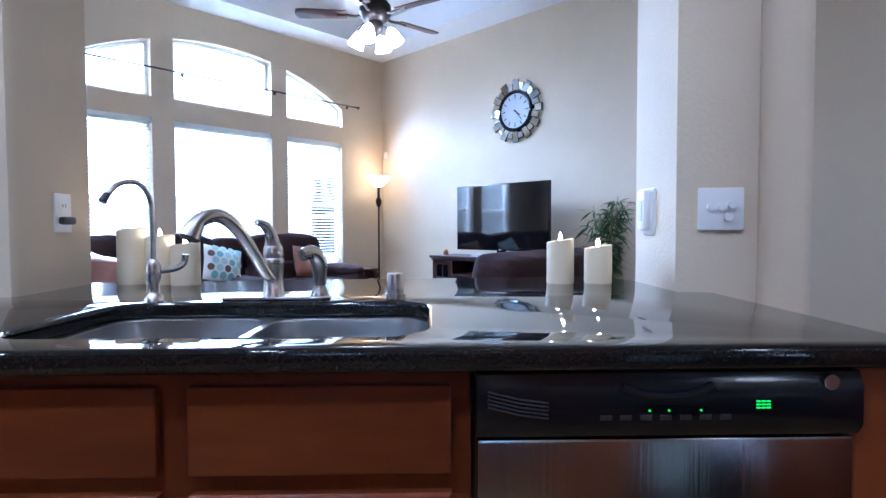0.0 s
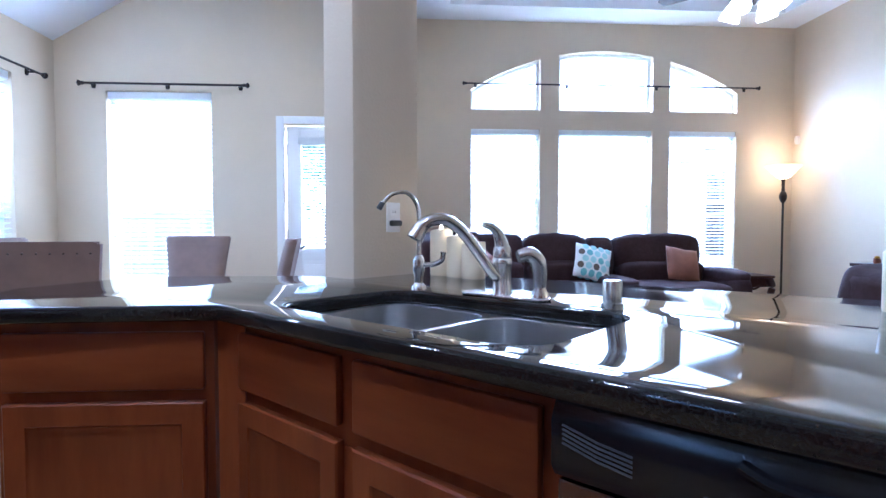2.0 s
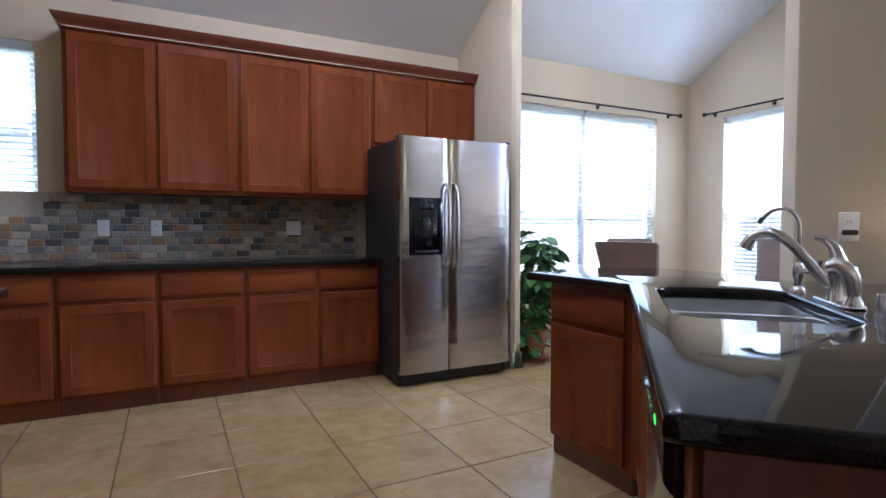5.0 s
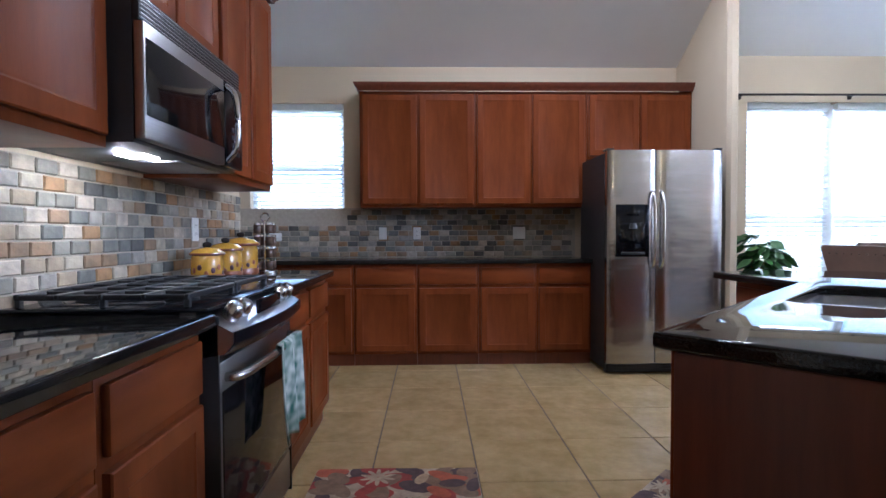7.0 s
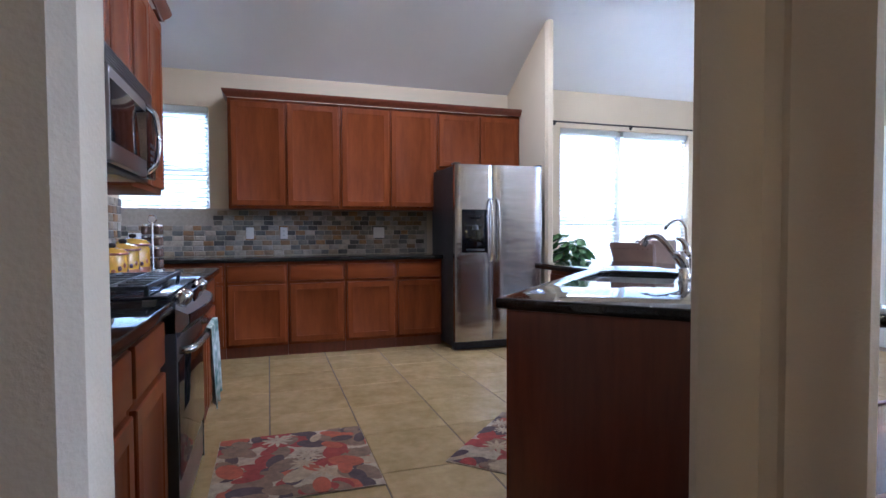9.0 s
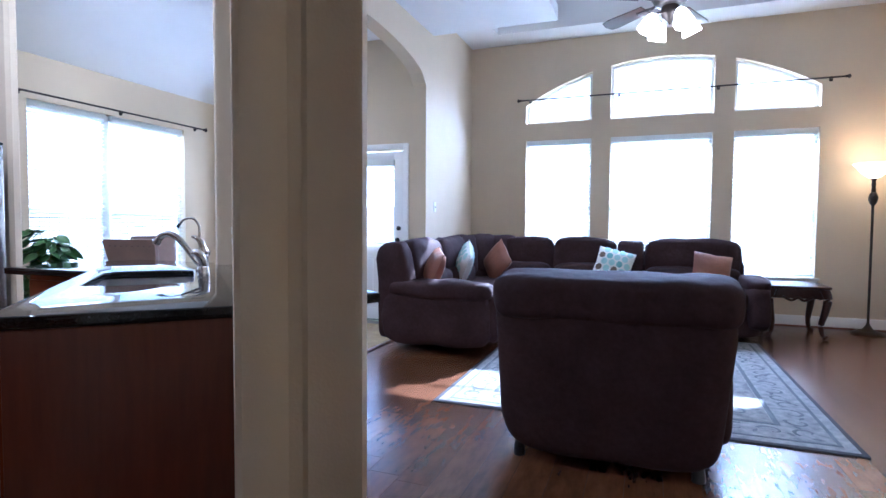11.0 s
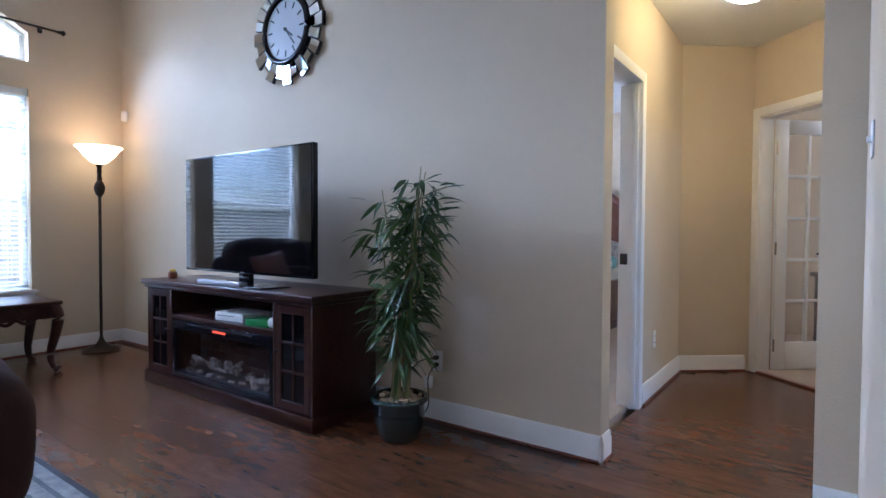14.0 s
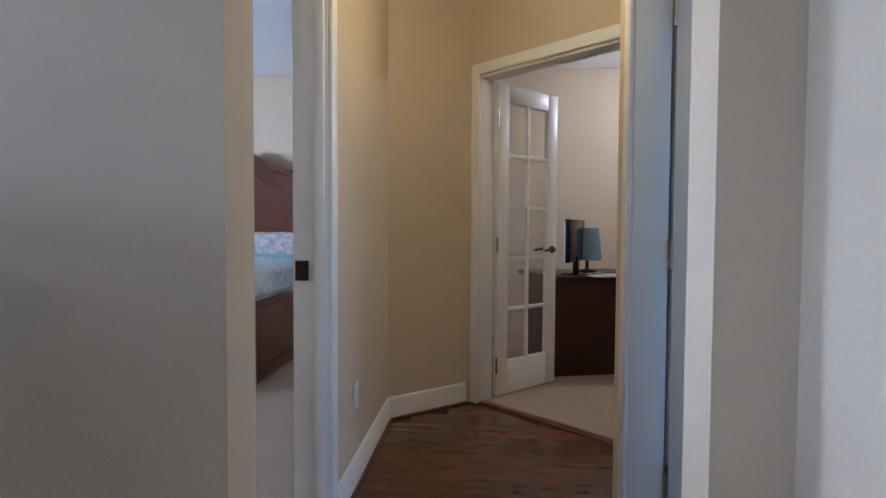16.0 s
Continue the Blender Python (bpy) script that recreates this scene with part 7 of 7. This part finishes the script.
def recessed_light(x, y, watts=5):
    r = thing("recessed_light", (x, y, H_FLAT), 0, "round white recessed ceiling downlight, lit; the kitchen ones are added unseen", "ceiling light", "recessed lights")
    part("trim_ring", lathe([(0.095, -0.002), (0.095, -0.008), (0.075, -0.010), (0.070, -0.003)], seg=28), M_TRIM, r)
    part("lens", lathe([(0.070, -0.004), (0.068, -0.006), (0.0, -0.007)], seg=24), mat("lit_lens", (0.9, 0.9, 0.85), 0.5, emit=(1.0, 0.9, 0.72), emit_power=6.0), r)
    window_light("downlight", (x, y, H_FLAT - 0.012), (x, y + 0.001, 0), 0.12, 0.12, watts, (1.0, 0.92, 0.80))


# the nook can, then three unseen ones added to brighten the kitchen
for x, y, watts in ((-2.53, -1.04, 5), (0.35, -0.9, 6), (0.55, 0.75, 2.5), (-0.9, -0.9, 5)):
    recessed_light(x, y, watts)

# ---- hall, bedroom, study ----
door_casing("door_frame_2", "y", -1.40, 5.99 + 0.07, 6.775, 2.05, 1)
jb = structure("door_jamb_bedroom", box(-1.525, -1.398, 6.775, 6.793, 0, 2.05, 0.002), M_TRIM, "white painted door jamb", "door frame")
part("stop_bead", box(-1.445, -1.41, 6.763, 6.7755, 0, 2.05, 0.002), M_TRIM, jb)
sk = part("strike_plate", box(-1.512, -1.468, 6.759, 6.7765, 0.915, 0.985, 0.002), M_DARKIRON, jb, "dark bronze strike plate")
structure("door_jamb_bedroom_head", box(-1.525, -1.398, 5.99, 6.79, 2.05, 2.066, 0.002), M_TRIM, "white painted door head", "door frame")
door_casing("door_frame_3", "y", -0.36, 6.04, 6.78, 2.05, -1)
d4 = thing("door_2", (-0.236, 6.785, 0), 0, "white closet door standing open on steel hinges", "door", kind="structure")
part("leaf", box(0.012, 0.73, -0.003, 0.035, 0.012, 2.03, 0.003), M_TRIM, d4)
for z in (0.25, 1.02, 1.82):
    part("hinge", tube([(0.004, -0.010, z - 0.05), (0.004, -0.010, z + 0.05)], 0.008, 8), M_NICKEL, d4)
structure("door_jamb_closet", box(-0.36, -0.24, 6.781, 6.80, 0, 2.05, 0.002), M_TRIM, "white painted door jamb", "door frame")
# study door in the angled wall
ang = math.degrees(math.atan2(7.40 - 8.33, 0.15 + 0.93))
sf = thing("door_frame_4", (-0.93, 8.33, 0), ang, "white painted casing round the study doorway", "door frame", kind="structure")
part("side_casing", box(0.0, 0.07, -0.018, 0.0, 0, 2.12, 0.006), M_TRIM, sf)
part("head_casing", box(0.0705, 1.30, -0.018, 0.0, 2.05, 2.12, 0.006), M_TRIM, sf)
part("side_jamb", box(0.052, 0.072, 0.001, 0.12, 0, 2.05, 0.002), M_TRIM, sf)
part("head_jamb", box(0.073, 1.30, 0.001, 0.12, 2.035, 2.058, 0.002), M_TRIM, sf)
part("door_sill", box(0.05, 1.26, -0.01, 0.05, -0.004, 0.014, 0.004), M_CHERRY_D, sf, "dark wooden threshold strip")


def french_door():
    a = math.degrees(math.atan2(8.775 - 8.374, -0.349 + 0.768))
    d = thing("door_3", (-0.768, 8.374, 0), a, "white French door with ten glass panes, standing open", "door", kind="structure")
    W, H = 0.585, 2.03
    s = 0.098
    zs = [0.24] + [0.24 + (H - 0.115 - 0.24) * k / 5 for k in range(1, 6)]
    bm = nb()
    bx(bm, 0, s, 0, 0.035, 0.02, H, 0.003)
    bx(bm, W - s, W, 0, 0.035, 0.02, H, 0.003)
    bx(bm, s, W - s, 0, 0.035, 0.02, zs[0], 0.003)
    bx(bm, s, W - s, 0, 0.035, zs[-1], H, 0.003)
    part("frame", bm, M_TRIM, d)
    part("muntin", box(W / 2 - 0.012, W / 2 + 0.012, 0.004, 0.031, zs[0], zs[-1], 0.004), M_TRIM, d)
    for z in zs[1:-1]:
        for x0, x1 in ((s, W / 2 - 0.012), (W / 2 + 0.012, W - s)):
            part("muntin", box(x0, x1, 0.004, 0.031, z - 0.012, z + 0.012, 0.004), M_TRIM, d)
    for z0, z1 in zip(zs, zs[1:]):
        for x0, x1 in ((s, W / 2 - 0.012), (W / 2 + 0.012, W - s)):
            p = part("pane", box(x0, x1, 0.016, 0.019, z0 + 0.012, z1 - 0.012), M_GLASS, d, smooth=False)
            p.visible_shadow = False
    for sgn in (-1, 1):
        y = -0.03 if sgn < 0 else 0.065
        part("handle", tube(bend([(W - 0.05, 0.0 if sgn < 0 else 0.035, 0.96), (W - 0.05, y, 0.96), (W - 0.09, y, 0.963), (W - 0.15, y, 0.955)], 4), 0.009, 8), M_DARKIRON, d)
        part("rose", tube([(W - 0.05, -0.001 if sgn < 0 else 0.036, 0.96), (W - 0.05, -0.009 if sgn < 0 else 0.044, 0.96)], 0.026, 16), M_DARKIRON, d)
    for z in (0.22, 1.0, 1.8):
        part("hinge", tube([(-0.004, 0.0, z - 0.05), (-0.004, 0.0, z + 0.05)], 0.008, 8), M_NICKEL, d)


french_door()


def desk():
    d = thing("desk", (-0.36, 8.90, 0.012), 14, "dark wooden study desk cluttered with papers", "desk")
    part("top", box(-0.03, 1.45, -0.03, 0.70, 0.71, 0.745, 0.006), M_ESPRESSO, d)
    part("pedestal", box(0.0, 0.55, 0.0, 0.66, 0.0, 0.71, 0.004), M_ESPRESSO, d)
    part("pedestal", box(0.95, 1.42, 0.0, 0.66, 0.0, 0.71, 0.004), M_ESPRESSO, d)
    part("modesty_panel", box(0.551, 0.949, 0.05, 0.08, 0.12, 0.709), M_ESPRESSO, d)
    m = thing("monitor", (-0.16, 9.10, 0.757), 248, "black computer monitor on the desk, seen from the side", "monitor")
    part("panel", box(-0.25, 0.25, -0.02, 0.02, 0.10, 0.42, 0.008), M_BLACKP, m)
    part("screen", box(-0.235, 0.235, -0.023, -0.019, 0.115, 0.405), mat("pale_screen", (0.3, 0.36, 0.42), 0.2, emit=(0.5, 0.7, 0.9), emit_power=0.8), m)
    part("neck", box(-0.03, 0.03, -0.01, 0.03, 0.01, 0.14, 0.004), M_BLACKP, m)
    part("foot", slab(rounded(-0.12, 0.12, -0.08, 0.08, 0.03), [], 0.0, 0.012, 0.003), M_BLACKP, m)
    l = thing("desk_lamp", (-0.02, 9.35, 0.757), 0, "desk lamp with a grey blue drum shade", "lamp")
    part("base", lathe([(0.07, 0), (0.07, 0.015), (0.015, 0.03), (0.012, 0.12)], seg=20), M_DARKIRON, l)
    part("shade", lathe([(0.115, 0.10), (0.085, 0.36), (0.083, 0.36), (0.112, 0.10)], seg=28), mat("grey_blue_shade", (0.16, 0.22, 0.28), 0.8, var=0.1), l)
    pp = thing("paper_stack", (0.10, 9.05, 0.757), 12, "loose papers and cables on the desk", "papers")
    for k in range(5):
        part("sheet", moved(box(-0.105, 0.105, -0.15, 0.15, 0, 0.002), 0.05 * k - 0.08, 0.02 * (k % 2), 0.003 * k), M_WHITEP, pp)
    part("cable", tube(bend([(-0.30, -0.08, 0.01), (-0.2, -0.12, 0.02), (-0.05, -0.10, 0.03), (0.05, -0.14, 0.02)], 5), 0.005, 6), M_BLACKM, pp)


desk()


def bed():
    b = thing("bed", (-3.45, 9.5, 0.012), 0, "dark carved wooden bed with scalloped headboard, unmade bedding", "bed")
    dark = mat("mahogany_bed_wood", (0.115, 0.036, 0.018), 0.28, var=0.3, scale=4, stretch=(2, 8, 2), coat=0.3)
    hw = 0.98
    for s in (-1, 1):
        part("side_rail", box(s * hw - 0.03, s * hw + 0.03, -1.0, 1.10, 0.10, 0.52, 0.010), dark, b)
        part("rail_cap", box(s * hw - 0.045, s * hw + 0.045, -1.0, 1.10, 0.52, 0.555, 0.010), dark, b)
        part("rail_foot", box(s * hw - 0.045, s * hw + 0.045, -1.0, 1.10, 0.0, 0.10, 0.012), dark, b)
    part("foot_board", box(-hw - 0.06, hw + 0.06, -1.10, -1.0, 0.0, 0.62, 0.02), dark, b)
    pts = [(-hw, 0.0), (hw, 0.0)]
    top = []
    for k in range(41):
        u = 1 - 2 * k / 40
        z = 1.28 + 0.58 * math.cos(u * math.pi / 2) ** 0.8 + 0.06 * math.cos(u * 9.5) * (1 - abs(u))
        top.append((u * hw, z))
    hb = part("headboard", prism(pts + top, 0, 0.06), dark, b)
    hb.matrix_basis = pose(0, 1.16, 0, 90, 0, 0)
    ol = part("carved_edge", tube([(x, 1.09, z - 0.03) for x, z in top], 0.035, 8), dark, b)
    ol2 = part("carved_edge", tube([(x * 0.86, 1.095, z - 0.20) for x, z in top], 0.02, 8), dark, b)
    white = mat("white_blue_print_cotton", (0.72, 0.75, 0.77), 0.85, alt=(0.35, 0.50, 0.58), scale=16, detail=2, bump=0.3, bscale=30)
    aqua = mat("aqua_cotton", (0.30, 0.55, 0.58), 0.85, var=0.15, scale=8)
    grey = mat("paisley_pillow_cotton", (0.60, 0.57, 0.53), 0.85, alt=(0.25, 0.24, 0.24), scale=22, detail=2)
    part("mattress", puff((0, 0.05, 0.52), (0.93, 1.02, 0.16), 0.2, 14), M_DOTS, b)
    part("duvet", puff((0.03, -0.25, 0.68), (0.93, 0.78, 0.14), 0.35, 24, 0.08), white, b)
    part("folded_throw", puff((0.2, 0.40, 0.74), (0.70, 0.26, 0.10), 0.5, 20, 0.07), aqua, b)
    for x in (-0.48, 0.45):
        part("pillow", puff((x, 0.86, 0.84), (0.42, 0.13, 0.21), 0.6, 14, 0.04), grey, b)


bed()
hl = thing("hall_ceiling_light", (-0.85, 7.05, H_HALL), 0, "flush glass hall ceiling light, lit warm", "ceiling light")
part("pan", lathe([(0.15, -0.001), (0.15, -0.02), (0.13, -0.025)], seg=28), M_TRIM, hl)
part("glass_bowl", lathe([(0.14, -0.024), (0.13, -0.06), (0.08, -0.09), (0.0, -0.10)], seg=28), mat("warm_lit_glass", (0.9, 0.8, 0.6), 0.5, emit=(1.0, 0.78, 0.45), emit_power=5.0), hl)


# ---- garden outside the back door ----
def garden_tree(at, h, spread, seed):
    t = thing("garden_tree", at, 0, "leafy green garden tree standing on the lawn outside", "tree")
    random.seed(seed)
    bark = mat("grey_bark", (0.10, 0.075, 0.055), 0.9, var=0.3, scale=9, stretch=(4, 4, 0.8), bump=0.8, bscale=30)
    part("trunk", tube(bend([(0, 0, 0), (0.05, 0.03, h * 0.3), (-0.04, 0.06, h * 0.6), (0.02, 0, h * 0.92)], 5), [0.11 - 0.0055 * k for k in range(len(bend([(0, 0, 0), (0.05, 0.03, h * 0.3), (-0.04, 0.06, h * 0.6), (0.02, 0, h * 0.92)], 5)))], 9), bark, t)
    ends = []
    for k in range(16):
        a, z0 = k * 2.4 + random.random(), h * random.uniform(0.28, 0.75)
        L = spread * random.uniform(0.5, 1.0) * (1.15 - 0.5 * z0 / h)
        tip = Vector((L * math.cos(a), L * math.sin(a), z0 + L * random.uniform(0.2, 0.8)))
        part("limb", tube(bend([(0, 0, z0), tip * 0.5 + Vector((0, 0, z0 * 0.5 + 0.05)), tip], 4), [0.03, 0.026, 0.022, 0.018, 0.014, 0.011, 0.009, 0.008, 0.007][:len(bend([(0, 0, z0), tip * 0.5, tip], 4))], 6), bark, t)
        ends.append((Vector((0, 0, z0)), tip))
    crown = nb()
    for k in range(4200):
        a, b = random.choice(ends)
        p = a.lerp(b, random.uniform(0.35, 1.08)) + Vector((random.gauss(0, 0.20), random.gauss(0, 0.20), random.gauss(0, 0.17)))
        d = Vector((random.gauss(0, 1), random.gauss(0, 1), random.gauss(-0.4, 0.7))).normalized() * random.uniform(0.06, 0.11)
        leaf_blade(crown, p, p + d, 0.05, 0.01, random.uniform(-1, 1))
    part("crown", crown, M_LEAF, t)


garden_tree((-9.6, -0.7, -0.15), 4.2, 1.9, 8)

# ---- floor tiles and planks ----
tile_me = mesh_of("tile", box(-TS / 2 + 0.0035, TS / 2 - 0.0035, -TS / 2 + 0.0035, TS / 2 - 0.0035, -0.008, 0.0, 0.0025, 1), M_TILE)
for i in range(-9, 9):
    for j in range(-5, 7):
        x, y = -0.388 + (i + 0.5) * TS, -0.76 + (j + 0.5) * TS
        if all(inside((x + a, y + b), KITCHEN_FLOOR) for a in (-0.26, 0.26) for b in (-0.26, 0.26)):
            piece("tile", tile_me, tile_floor, (x, y, 0))
        elif inside((x, y), KITCHEN_FLOOR) or any(inside((x + a, y + b), KITCHEN_FLOOR) for a in (-0.25, 0.25) for b in (-0.25, 0.25)):
            bm = box(x - TS / 2 + 0.0035, x + TS / 2 - 0.0035, y - TS / 2 + 0.0035, y + TS / 2 - 0.0035, -0.008, 0.0, 0.0025, 1)
            n = len(KITCHEN_FLOOR)
            for (xa, ya), (xb, yb) in zip(KITCHEN_FLOOR, KITCHEN_FLOOR[1:] + KITCHEN_FLOOR[:1]):
                nrm = Vector((yb - ya, xa - xb, 0)).normalized()
                r = bmesh.ops.bisect_plane(bm, geom=bm.verts[:] + bm.edges[:] + bm.faces[:], plane_co=(xa, ya, 0), plane_no=nrm, clear_outer=True)
            if len(bm.faces):
                part("tile", bm, M_TILE, tile_floor, smooth=False)
            else:
                bm.free()
random.seed(4)
PW, PL = 0.165, 1.25
plank_me = mesh_of("plank", box(0.001, PL - 0.001, 0.001, PW - 0.001, -0.008, 0.0), M_WOOD)
rest = nb()
count = 0
for j in range(0, 46):
    y = 0.81 + j * PW
    x = WX - random.random() * PL
    while x < 3.2:
        cx, cy = x + PL / 2, y + PW / 2
        poly_ok = (y + PW < 4.02 or x + PL < -0.33) and (y + PW < TVY)
        if y > 0.8 and poly_ok and inside((x + 0.01, cy), [(WX - 0.01, 0.79), (-1.65, 0.79), (-0.2, 2.2), (3.3, 2.2), (3.3, 4.1), (-0.2, 4.1), (-0.2, 6.0), (WX - 0.01, 6.0)]) and inside((x + PL, cy), [(WX, 0.79), (-1.65, 0.79), (-0.2, 2.2), (3.3, 2.2), (3.3, 4.1), (-0.2, 4.1), (-0.2, 6.0), (WX, 6.0)]) and count < 230:
            piece("plank", plank_me, wood_floor, (x, y, 0))
            count += 1
        else:
            a, b = max(x, WX), min(x + PL, 3.2)
            if y > TVY - 0.2:
                a, b = max(x, -1.40), min(x + PL, 0.6)
            elif y > 4.0 - PW:
                b = min(b, -0.25)
            if y < 2.12:
                b = min(b, -1.65 + (y - 0.79) * 1.028)
            if y > 7.0:
                b = min(b, 0.1 - (y - 7.4) * 1.16)
                a = max(a, -1.40 + max(0.0, y - 7.8) * 1.24)
            if b - a > 0.05 and y < 8.3:
                if y > TVY - 0.2:
                    part("plank", box(a + 0.001, b - 0.001, y + 0.001, y + PW - 0.001, -0.008, 0.0), M_WOOD, wood_floor, smooth=False)
                else:
                    bx(rest, a + 0.001, b - 0.001, y + 0.001, y + PW - 0.001, -0.008, 0.0)
        x += PL
tagged(part("planks", rest, M_WOOD, wood_floor, smooth=False), kind="stuff")
